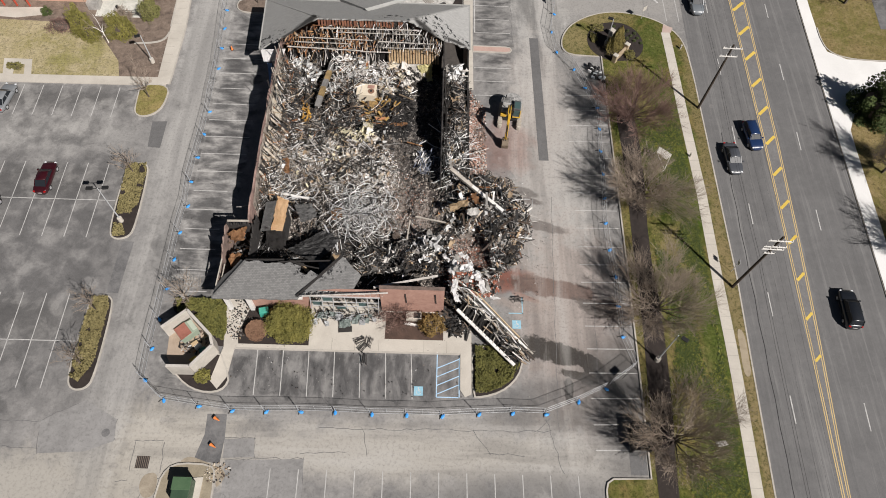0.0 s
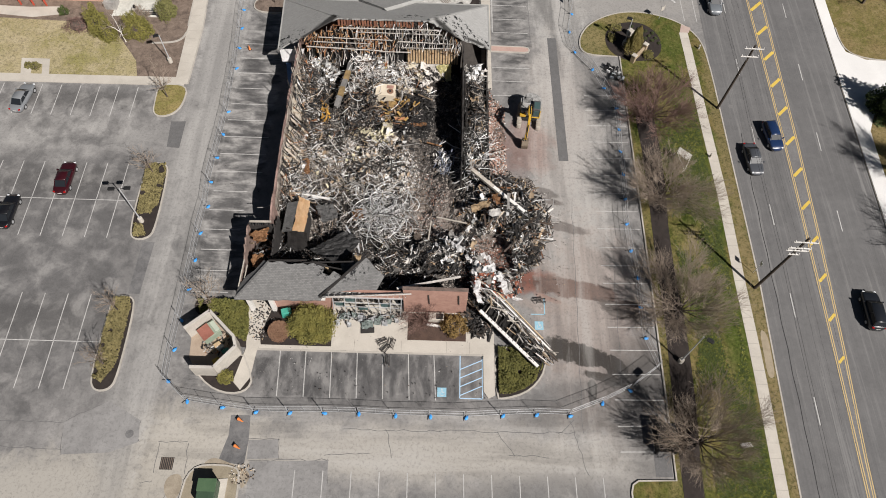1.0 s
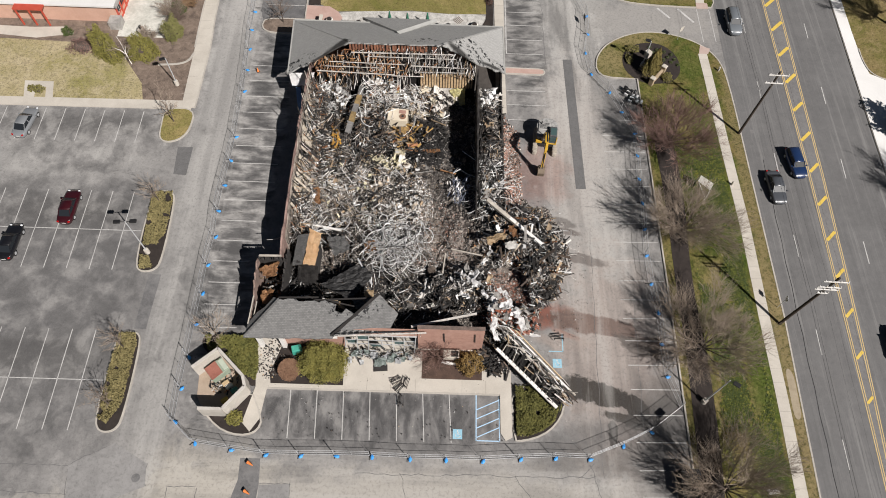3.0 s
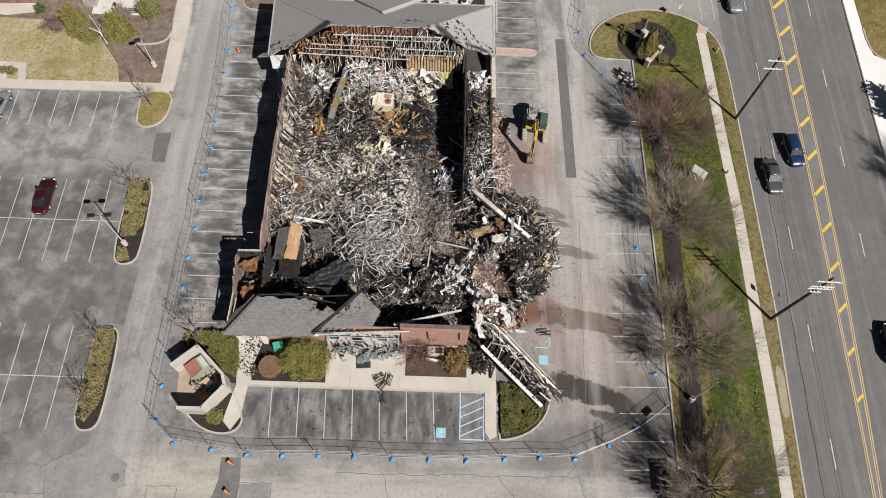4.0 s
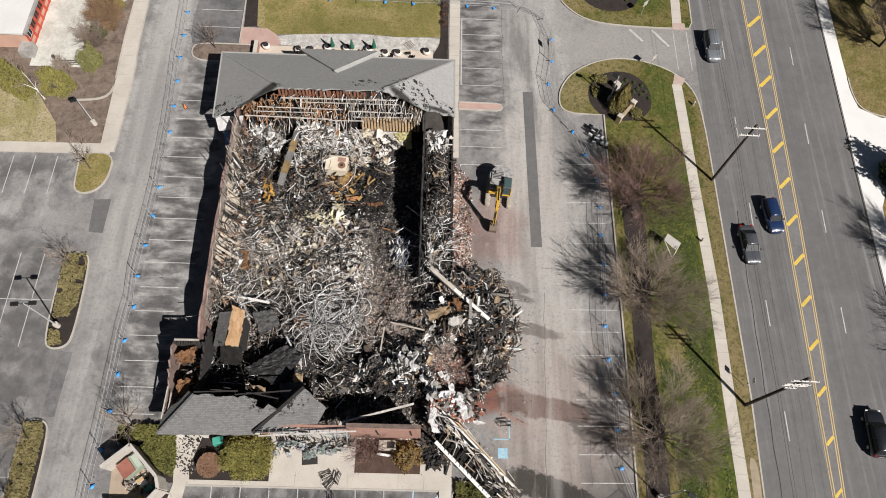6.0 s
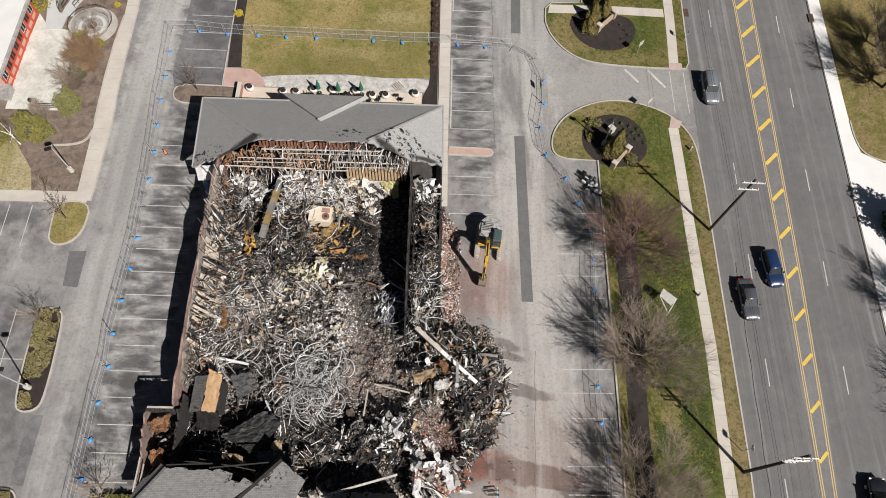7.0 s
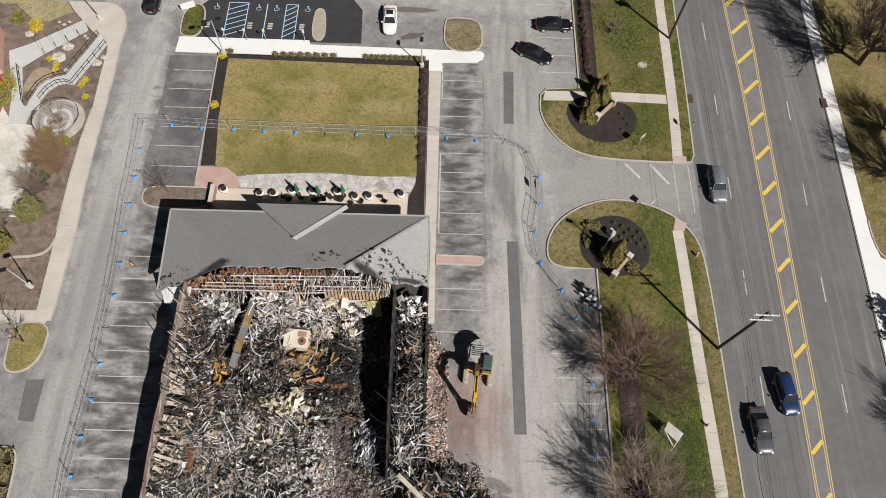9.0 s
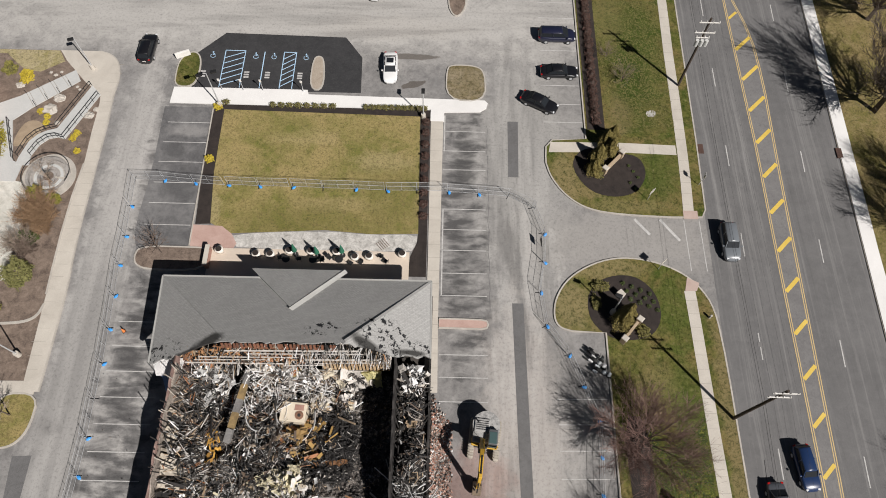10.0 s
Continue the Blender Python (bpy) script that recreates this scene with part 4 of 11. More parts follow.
for x in (-11.5, -9.0, -6.4, -1.5, 1.0):
    part("joint", ribbon([(x, 0.2), (x, 1.5)], 0.035, 0.1, 0.134), M_JOINT, front_walk)

# yard behind the building
lawn_b = setting("back_lawn", slab([(-23.5, 73.3), (1.1, 72.9), (1.4, 56.4), (-4, 56.2), (-9.4, 56.6), (-20.2, 55.9), (-22.6, 57.2), (-23.3, 64)], -0.2, 0.06), M_LAWN, "flat olive lawn with yellowing patches", None, "lawn")
for pts in ([(-25.0, 74.1), (2.3, 73.9), (2.3, 72.7), (1.0, 72.9), (-23.4, 73.3), (-23.2, 64), (-22.5, 57.1), (-24.3, 57.0), (-24.8, 66)], [(1.15, 72.9), (2.35, 72.9), (2.45, 51), (0.4, 51), (0.6, 53.5), (1.3, 55.2), (1.4, 56.4)]):
    bed(pts, M_MULCH, "dark mulch border round the lawn", 0.05, 0)
part("kerb", ribbon([(-24.9, 73.6), (-24.75, 66), (-24.5, 54.2)], 0.14, -0.1, 0.14), M_KERB, lawn_b)
setting("gravel_bed", slab(rounded([(-20.4, 55.8), (-9.4, 56.5), (-4, 56.1), (1.3, 56.3), (1.3, 55.2), (0.6, 53.9), (-19.0, 54.0), (-19.6, 54.8)], 1), -0.1, 0.055), M_GRAVEL, "bed of pale river gravel", None, "gravel")
patio = setting("patio", slab([(-22.1, 49), (-22.1, 54.0), (0.5, 54.0), (0.5, 49)], -0.1, 0.07), surface("patio_paving", (0.5, 0.42, 0.34), (0.62, 0.54, 0.45), 0.5, 9, 0.85, 0.2), "pale pinkish patio paving behind the building", None, "patio")
setting("brick_pad", slab([(-24.5, 56.9), (-21.2, 56.8), (-19.9, 55.8), (-19.2, 54.6), (-19.5, 54.05), (-24.4, 54.05)], -0.1, 0.075), M_PINKPAVE, "pink brick paving beside the lawn", None, "patio")
setting("north_walk", slab([(-30.5, 74.1), (-30.4, 76.6), (-13.4, 76.6), (-13.2, 75.9), (9.2, 75.6), (9.6, 75.2), (9.4, 74.4), (8.6, 73.8), (4.1, 73.6), (4.1, 72.2), (2.4, 72.2), (2.4, 74.0)], -0.1, 0.14), M_NEWCONC, "bright new concrete walk behind the lawn", None, "pavement")
walk_c = setting("side_walk", slab([(2.45, 72.2), (4.0, 72.2), (3.9, 46), (4.0, 38.0), (2.6, 38.0), (2.6, 54)], -0.1, 0.125), M_CONC, "pale concrete walk along the lot", None, "pavement")
for y in np.arange(39, 72, 1.6):
    part("joint", ribbon([(2.5, y), (3.95, y)], 0.03, 0.1, 0.129), M_JOINT, walk_c)

# west side
W_EDGE = [(-38.6, 38.0), (-38.9, 47.9), (-39.05, 51), (-39.2, 55.3), (-39.2, 60.2), (-38.95, 64.8), (-39.15, 69.6), (-39.2, 73.7), (-39.4, 75.1), (-41.8, 77.0), (-43.4, 78.7), (-45.0, 80.4), (-46.2, 82.1)]
E_EDGE = rounded([(-41.1, 82.1), (-39.7, 81.75), (-38.4, 80.6), (-37.8, 78.8), (-37.65, 77.2), (-37.8, 74.7), (-37.5, 71), (-37.45, 65.5), (-37.35, 60.5), (-37.3, 56), (-37.1, 52), (-36.75, 48), (-36.8, 37.2)], 2, False)
walk_w = setting("west_walk", slab(W_EDGE + E_EDGE + [(-38.6, 37.2)], -0.1, 0.14), M_CONC, "pale concrete walk beside the drive", None, "pavement")
part("kerb", ribbon(E_EDGE, 0.14, -0.1, 0.15), M_KERB, walk_w, "worn concrete kerb")
part("edging", ribbon(W_EDGE[1:6], 0.22, -0.1, 0.17), M_KERB, walk_w, "pale concrete edging")
for i in range(28):
    y = 39.5 + 1.5 * i
    part("joint", ribbon([(-39.0, y), (-37.5 + 0.01 * (y - 40) * (y < 50), y)], 0.025, 0.1, 0.143), M_JOINT, walk_w)
setting("west_walk_2", slab([(-90, 36.4), (-37.3, 36.9), (-37.3, 38.3), (-90, 37.7)], -0.1, 0.137), M_CONC, "pale concrete walk at the head of the stalls", None, "pavement")
for pts in ([(-59.2, 37.6), (-57.9, 37.6), (-58.2, 39.8), (-56.9, 39.8), (-56.4, 37.6), (-55.4, 37.6), (-56.2, 40.8), (-60.0, 40.8)],):
    setting("west_walk_3", slab(pts, -0.1, 0.15), M_CONC, "pale concrete path round a planter", None, "pavement")
setting("west_lawn", slab([(-90, 37.6), (-43.8, 38.1), (-44.6, 41), (-48, 45.5), (-54, 48.0), (-90, 49)], -0.2, 0.12), M_DRYGRASS, "dry tan lawn fading to green", None, "lawn")
setting("west_bed", slab([(-43.8, 38.15), *W_EDGE, (-90, 82.1), (-90, 49), (-54, 48), (-48, 45.5), (-44.6, 41)], -0.2, 0.1), M_BROWNMULCH, "brown mulch bed with shrubs", None, "planting bed")
part("kerb", ribbon(rounded([(-38.8, 46.8), (-39.2, 45.3), (-40.5, 44.6), (-43.2, 44.4)], 2, False), 0.3, 0.0, 0.16), M_KERB, walk_w, "curved concrete edging")
setting("west_lawn_2", slab([(-90, 82.05), (-46.3, 82.05), (-45.2, 80.3), (-47.9, 78.5), (-49.8, 78.7), (-51.0, 79.6), (-53, 81.4), (-90, 81.6)], -0.2, 0.12), M_DRYGRASS, "small strip of pale green grass by the walk", None, "lawn")
setting("sand_patch", slab(rounded([(-48.4, 66.6), (-47.9, 70.6), (-46.0, 71.0), (-44.9, 69.6), (-46.3, 67.6)], 2), -0.1, 0.125), surface("tan_soil", (0.24, 0.18, 0.12), (0.42, 0.33, 0.23), 0.8, 8, 0.95, 0.4), "tan sandy soil in a garden bed", None, "soil")

# ---- burnt building ----
def plate(corners, thick):
    """A thin slab through corners in space, thickened downwards."""
    bm = bmesh.new()
    top = [bm.verts.new(c) for c in corners]
    low = [bm.verts.new((c[0], c[1], c[2] - thick)) for c in corners]
    n = len(corners)
    bm.faces.new(top)
    bm.faces.new(list(reversed(low)))
    for i in range(n):
        bm.faces.new((top[i], low[i], low[(i + 1) % n], top[(i + 1) % n]))
    bmesh.ops.recalc_face_normals(bm, faces=bm.faces)
    return bm


def ragged(p, q, n, amp, seed):
    """Points from p to q with a torn outline."""
    r = random.Random(seed)
    p, q = Vector(p), Vector(q)
    return [tuple(p.lerp(q, i / n) + Vector((r.uniform(-amp, amp), r.uniform(-amp, amp), 0))) for i in range(1, n)]


def beam(bm, p, q, w, h):
    p, q = Vector(p), Vector(q)
    d = q - p
    m = Matrix.Translation(p) @ d.to_track_quat("X", "Z").to_matrix().to_4x4()
    box(bm, d.length, w, h, m @ pose(d.length / 2, 0, -h / 2))


def broken_wall(x, y0, y1, tops, thick, along="y"):
    """A wall whose top edge is burnt away unevenly."""
    n = 26
    r = random.Random(int(abs(x * 10 + y0)))
    bm = bmesh.new()
    rows = []
    for i in range(n + 1):
        y = y0 + (y1 - y0) * i / n
        h = float(np.interp(i / n, np.linspace(0, 1, len(tops)), tops)) + r.uniform(-0.35, 0.25)
        cs = ((x - thick / 2, y), (x + thick / 2, y)) if along == "y" else ((y, x - thick / 2), (y, x + thick / 2))
        rows.append([bm.verts.new((*cs[0], 0)), bm.verts.new((*cs[0], h)), bm.verts.new((*cs[1], h + r.uniform(-0.1, 0.1))), bm.verts.new((*cs[1], 0))])
    for a, b in zip(rows, rows[1:]):
        for k in range(3):
            bm.faces.new((a[k], a[k + 1], b[k + 1], b[k]))
    bm.faces.new(rows[0]), bm.faces.new(rows[-1])
    bmesh.ops.recalc_face_normals(bm, faces=bm.faces)
    return bm


def sheet_of(upper, lower, thick=0.1):
    """A broken slope between an upper and a lower line."""
    bm = bmesh.new()
    u, l = [bm.verts.new(p) for p in upper], [bm.verts.new(p) for p in lower]
    fs = [bm.faces.new((u[i], u[i + 1], l[i + 1], l[i])) for i in range(len(upper) - 1)]
    bmesh.ops.solidify(bm, geom=fs, thickness=thick)
    bmesh.ops.recalc_face_normals(bm, faces=bm.faces)
    return bm


ruin = base("burnt_building", -10, 26)
tagged(ruin, "burnt-out brick building with collapsed roof and open rubble-filled interior", "building")
ruin.matrix_world = Matrix()
part("floor_slab", slab([(-22.3, 5.2), (3.4, 5.2), (3.4, 48), (-22.3, 48)], -0.1, 0.1), M_SOOT, ruin, "soot-black floor")
# roof that still stands
EV, RG = 5.3, 9.9
nw, ne, sw, se = (-24.4, 48.2, EV), (3.15, 48.25, EV), (-24.0, 39.0, EV), (3.25, 40.1, EV)
rw, re = (-16.0, 39.85, RG), (-4.7, 39.9, RG)


def on_plane(a, b, c, points):
    """The points moved up or down on to the plane through a, b and c."""
    a, b, c = Vector(a), Vector(b), Vector(c)
    n = (b - a).cross(c - a)
    return [(x, y, a.z - (n.x * (x - a.x) + n.y * (y - a.y)) / n.z) for x, y, z in points]


roof = part("roof", plate(on_plane(nw, ne, re, [nw, rw] + ragged(rw, re, 30, 0.18, 3) + [re, ne]), 0.22), M_ROOF, ruin, "grey shingle roof slope with torn black patches")
part("roof_hip", plate(on_plane(nw, sw, rw, [nw, sw] + ragged(sw, (-20.5, 39.2, 7.35), 9, 0.22, 4) + [(-20.5, 39.2, 7.35), (-18.2, 39.7, 8.65)] + ragged((-18.2, 39.7, 8.65), rw, 5, 0.1, 5) + [rw]), 0.22), M_ROOF, ruin)
part("roof_hip", plate(on_plane(ne, re, se, [ne, re] + ragged(re, (-1.0, 39.7, 7.7), 8, 0.2, 6) + [(-1.0, 39.7, 7.7)] + ragged((-1.0, 39.7, 7.7), se, 8, 0.25, 7) + [se]), 0.22), M_ROOF, ruin)
part("dormer_roof", plate([(-15.5, 49.3, 5.2), (-10.45, 44.1, 7.85), (-5.9, 49.3, 5.2)], 0.45), M_ROOF, ruin, "raised triangular roof panel")
part("dormer_edge", plate([(-10.55, 43.95, 8.0), (-10.2, 43.8, 7.8), (-5.6, 49.1, 5.1), (-5.85, 49.35, 5.3)], 0.12), M_ROOFEDGE, ruin, "pale metal edge strip")
for a, b in ((nw, ne), (nw, sw), (ne, se)):
    bm = bmesh.new()
    beam(bm, Vector(a) + Vector((0, 0, -0.05)), Vector(b) + Vector((0, 0, -0.05)), 0.16, 0.28)
    part("fascia", bm, M_ROOFEDGE, ruin, "weathered grey fascia board")
bm = bmesh.new()
beam(bm, Vector(rw) + Vector((0, 0.25, 0.02)), Vector(nw) + Vector((0.1, -0.1, 0.04)), 0.25, 0.06)
part("hip_cap", bm, M_ROOF, ruin)
bm = bmesh.new()
beam(bm, Vector(re) + Vector((0.1, 0.25, 0.03)), Vector(ne) + Vector((-0.1, -0.1, 0.04)), 0.25, 0.06)
part("hip_cap", bm, M_ROOF, ruin)
# standing walls
part("wall_north", broken_wall(47.6, -22.3, 2.0, (4.4, 4.4), 0.35, "x"), M_BRICK, ruin, "brick back wall in shade")
part("wall_west", broken_wall(-21.4, 13.2, 46.5, (5.4, 6.0, 6.2, 6.2, 6.2, 6.1, 5.2, 4.7), 0.18), surface("sooty_brick", (0.06, 0.04, 0.035), (0.42, 0.28, 0.24), 0.8, 12, 0.9, 0.4), ruin, "pink brick outer skin, sooty")
part("wall_west_lining", broken_wall(-21.24, 15.5, 39.0, (4.8, 5.8, 6.0, 6.0, 6.0, 5.8), 0.1), surface("scorched_lining", (0.04, 0.034, 0.03), (0.55, 0.47, 0.4), 1.2, 9, 0.9, 0.4), ruin, "scorched stud lining")
part("wall_inner", broken_wall(-0.15, 21.5, 40.0, (2.2, 4.6, 5.5, 5.7, 5.8, 5.9), 0.16), M_CHAR, ruin, "charred black inner wall")
part("wall_east", broken_wall(3.2, 24.0, 47, (1.2, 1.3, 1.6, 1.6, 2.0, 4.2), 0.18), M_CHAR, ruin, "charred outer wall with brick fallen away")
part("wall_wing", broken_wall(-23.75, 5.5, 12.9, (3.6, 4.2, 5.1, 5.2), 0.15), surface("wing_brick", (0.1, 0.075, 0.065), (0.34, 0.24, 0.2), 0.8, 12, 0.9, 0.4), ruin, "sooty brick side wall")
part("wall_wing", broken_wall(-20.9, 6.5, 14.5, (3.0, 4.2, 4.6, 4.2), 0.16), M_CHAR, ruin)
part("wall_wing", broken_wall(12.8, -23.7, -20.9, (5.0, 5.1), 0.28, "x"), M_CHAR, ruin)
bm = bmesh.new()
beam(bm, (-23.6, 12.95, 5.3), (-21.2, 12.95, 5.4), 0.16, 0.2)
part("wall_cap", bm, M_GREYWOOD, ruin, "ashen timber wall cap")
bm = bmesh.new()
beam(bm, (-23.9, 5.6, 4.0), (-23.65, 8.6, 4.5), 0.08, 0.2), beam(bm, (-23.45, 5.6, 4.0), (-23.25, 8.0, 4.4), 0.06, 0.2)
part("wall_cap", bm, M_GREYWOOD, ruin)
# studs that stick up from the west wall
rs = random.Random(8)
for i in range(34):
    y = 20.0 + i * 0.56 + rs.uniform(-0.2, 0.2)
    bm = bmesh.new()
    h = rs.uniform(6.6, 7.6) if y > 29 and rs.random() < 0.75 else rs.uniform(5.0, 6.0)
    beam(bm, (-21.0, y, 2.5), (-21.2 + rs.uniform(-0.3, 0.3), y + rs.uniform(-0.5, 0.5), h), 0.09, 0.07)
    part("stud", bm, M_CHAR if rs.random() < 0.6 else M_GREYWOOD, ruin)
for i in range(26):
    y = 23.0 + i * 0.65
    bm = bmesh.new()
    beam(bm, (0.25, y, 1.0), (0.1 + rs.uniform(-0.3, 0.5), y + rs.uniform(-0.3, 0.3), rs.uniform(3.2, 5.3)), 0.1, 0.08)
    part("stud", bm, M_CHAR, ruin)
# bared rafters and ceiling below the torn ridge
M_REDBOARD = surface("red_brown_boards", (0.07, 0.03, 0.022), (0.26, 0.11, 0.06), 1, 10, 0.9, 0.4)
M_TANBOARD = surface("tan_board", (0.2, 0.125, 0.07), (0.58, 0.43, 0.26), 1.8, 9, 0.85, 0.3)
M_BLEACHED = surface("bleached_batten", (0.22, 0.2, 0.18), (0.78, 0.74, 0.69), 1.6, 10, 0.85, 0.3)
# added black sheet behind the rafters: makes the gaps read as deep shade
part("ceiling_lining", sheet_of([(-20.6, 40.0, 5.2), (-15.6, 40.2, 8.6), (-5.0, 40.8, 8.6), (-0.4, 40.3, 5.2)], [(-20.4, 39.8, 0.3), (-15.0, 39.9, 0.3), (-5.0, 39.95, 0.3), (-0.4, 39.8, 0.3)]), M_CHAR, ruin, "black backing sheet added to darken the gaps between rafters")


def gable_top(x):
    """Height of the torn roof edge over x."""
    return min(RG, 4.6 + 0.61 * min(x + 24.4, 3.2 - x))


for i in range(30):
    x = -15.9 + 0.37 * i + rs.uniform(-0.06, 0.06)
    bm = bmesh.new()
    beam(bm, (x, 39.75, 9.75), (x + rs.uniform(-0.08, 0.08), 39.5, 9.05 + rs.uniform(-0.15, 0.15)), 0.24, 0.05)
    part("eaves_board", bm, M_REDBOARD if x < -7.2 or rs.random() < 0.4 else M_CHAR, ruin, "reddish brown board")
for i in range(44):
    x = -19.6 + i * 0.43 + rs.uniform(-0.05, 0.05)
    top = gable_top(x) - 0.9
    left = x < -10.5
    if top < 5.4 or (left and rs.random() < 0.35):
        continue
    low = 5.5 if x > -7.8 else rs.uniform(4.3, 5.6)
    wob = 0.35 if left else 0.06
    bm = bmesh.new()
    beam(bm, (x, 39.75, top), (x + rs.gauss(0, wob), 39.4 + rs.uniform(-0.1, 0.1), low), 0.075, 0.12)
    part("rafter", bm, (M_ORANGEWOOD if rs.random() < 0.6 else M_GREYWOOD) if left else (M_BLEACHED if rs.random() < 0.62 else M_CHAR), ruin)
for x0, x1, z0, z1, y, w in ((-15.8, -3.4, 8.85, 8.75, 39.3, 0.2), (-13.6, -3.0, 8.35, 8.1, 39.2, 0.12), (-8.6, -1.4, 7.1, 6.7, 39.1, 0.2), (-18.6, -9.0, 7.4, 7.0, 39.1, 0.13), (-8.2, -1.6, 6.1, 5.95, 39.05, 0.12), (-20.3, -10.6, 5.9, 5.3, 38.95, 0.2), (-19.2, -12.2, 6.7, 6.4, 39.0, 0.1), (-11.0, -7.0, 5.4, 5.2, 38.95, 0.14)):
    bm = bmesh.new()
    beam(bm, (x0, y, z0), (x1, y + 0.25, z1), w * 0.6, 0.08)
    part("purlin", bm, M_BLEACHED, ruin, "bleached grey cross beam")
for i in range(22):
    x = -20.2 + i * 0.55 + rs.uniform(-0.15, 0.15)
    bm = bmesh.new()
    beam(bm, (x, 39.5, 5.3 + rs.uniform(-0.4, 0.5)), (x + rs.gauss(0, 0.3), 39.0, 3.4 + rs.uniform(-0.7, 0.5)), 0.07, 0.12)
    part("ceiling_joist", bm, M_BLEACHED if rs.random() < 0.5 else M_ORANGEWOOD if rs.random() < 0.4 else M_CHAR, ruin)
for i in range(19):
    x = -7.3 + i * 0.355
    bm = bmesh.new()
    beam(bm, (x, 39.75, 5.5 + 0.04 * (i % 3)), (x + 0.04, 39.35, 3.15), 0.24, 0.04)
    part("wall_board", bm, M_TANBOARD, ruin, "tan timber board")
part("wall_base", plate([(-8.2, 39.3, 3.1), (-1.6, 39.3, 3.1), (-1.8, 38.8, 1.8), (-8.0, 38.9, 1.8)], 0.15), surface("scorched_plaster", (0.12, 0.1, 0.09), (0.85, 0.81, 0.74), 1.6, 6, 0.9, 0.3), ruin, "scorched white plaster strip")
# front wall
M_DARKBRICK = surface("sooty_brick", (0.06, 0.05, 0.045), (0.24, 0.17, 0.14), 1.2, 8, 0.9, 0.4)
part("wall_front", slab([(-6.3, 4.95), (0.55, 4.95), (0.55, 5.35), (-6.3, 5.35)], 0.0, 5.7), M_BRICK, ruin, "pinkish brick front wall")
part("wall_front", slab([(-20.8, 5.0), (-14.1, 5.0), (-14.1, 5.35), (-20.8, 5.35)], 0.0, 3.6), M_BRICK, ruin)
part("wall_front_band", slab([(-14.1, 5.05), (-6.3, 5.05), (-6.3, 5.3), (-14.1, 5.3)], 3.4, 4.7), M_BRICK, ruin, "brick band over the shop window")
bm = bmesh.new()
beam(bm, (-6.35, 5.15, 5.73), (0.58, 5.15, 5.73), 0.4, 0.05)
part("wall_coping", bm, M_DARKBRICK, ruin, "blackened coping")
for x in (-3.6, -0.4):
    bm = bmesh.new()
    beam(bm, (x, 4.88, 4.7), (x + 0.1, 4.88, 2.6), 0.1, 0.1)
    part("downpipe", bm, M_CHAR, ruin, "dark bracket on the brick")
for x in [-14.1 + 0.62 * i for i in range(14)]:
    bm = bmesh.new()
    beam(bm, (x, 4.95, 4.7), (x + 0.05, 4.3, 5.25), 0.06, 0.07)
    part("parapet_stud", bm, M_BLEACHED, ruin)
for z, y in ((5.3, 4.25), (4.75, 4.7)):
    bm = bmesh.new()
    beam(bm, (-14.3, y - 0.2, z), (-5.4, y + 0.45, z), 0.12, 0.1)
    part("parapet_rail", bm, M_BLEACHED, ruin)
rs = random.Random(4)
bm = bmesh.new()
for i in range(14):
    x = -12.6 + i * 0.34
    box(bm, 0.2, 0.06, 0.28 + 0.1 * (i % 3), pose(x, 4.98, 4.15, 0, 0, 0))
part("sign", bm, M_WHITETRIM, ruin, "row of unreadable white sign letters")
wf = part("window_frame", ribbon([(-14.0, 5.0), (-6.4, 5.0)], 0.12, 3.25, 3.4), M_STEEL, ruin, "bent aluminium shopfront frame")
for i in range(7):
    x = -13.9 + i * 1.23
    bm = bmesh.new()
    beam(bm, (x, 5.0, 3.3), (x + rs.uniform(-0.2, 0.2), 4.7 + rs.uniform(-0.4, 0.2), 0.2), 0.08, 0.08)
    part("mullion", bm, M_STEEL, wf)
for z in (1.1, 2.2):
    bm = bmesh.new()
    beam(bm, (-13.9, 4.95, z), (-6.5, 4.85, z + 0.1), 0.07, 0.07)
    part("mullion", bm, M_STEEL, wf)
for x0, x1, z0, z1 in ((-13.8, -12.8, 1.2, 2.1), (-11.3, -10.3, 0.2, 1.0), (-8.8, -7.8, 1.2, 2.1), (-12.6, -11.5, 2.3, 3.1)):
    part("glass_pane", plate([(x0, 5.02, z1), (x1, 5.02, z1), (x1, 4.98, z0), (x0, 4.98, z0)], 0.02), M_PALEGLASS, wf, "broken pane")
# porch roof and fallen roof sections at the front
part("porch_roof", plate(on_plane((-24.2, 4.2, 3.8), (-15.1, 4.3, 3.8), (-20.5, 7.5, 6.3), [(-24.2, 4.2, 0)] + ragged((-24.2, 4.2, 0), (-15.1, 4.35, 0), 16, 0.05, 3) + [(-15.1, 4.35, 0)] + ragged((-15.1, 4.35, 0), (-12.9, 6.5, 0), 7, 0.08, 5) + [(-12.9, 6.5, 0), (-13.7, 6.9, 0), (-14.1, 6.5, 0), (-14.9, 6.7, 0), (-14.7, 7.2, 0)] + ragged((-15.0, 7.4, 0), (-20.4, 7.5, 0), 14, 0.14, 9) + [(-20.5, 7.5, 0)]), 0.2), M_ROOFF, ruin, "grey shingle porch roof with torn patches")
part("porch_roof_hip", plate(on_plane((-24.2, 4.2, 3.8), (-20.5, 7.5, 6.3), (-24.1, 7.4, 3.8), [(-24.2, 4.2, 0), (-20.5, 7.5, 0), (-21.2, 7.9, 0), (-22.2, 7.0, 0), (-23.0, 6.7, 0), (-23.9, 5.7, 0)]), 0.2), M_ROOFF, ruin)
bm = bmesh.new()
beam(bm, (-24.1, 4.25, 3.95), (-20.5, 7.5, 6.4), 0.22, 0.06)
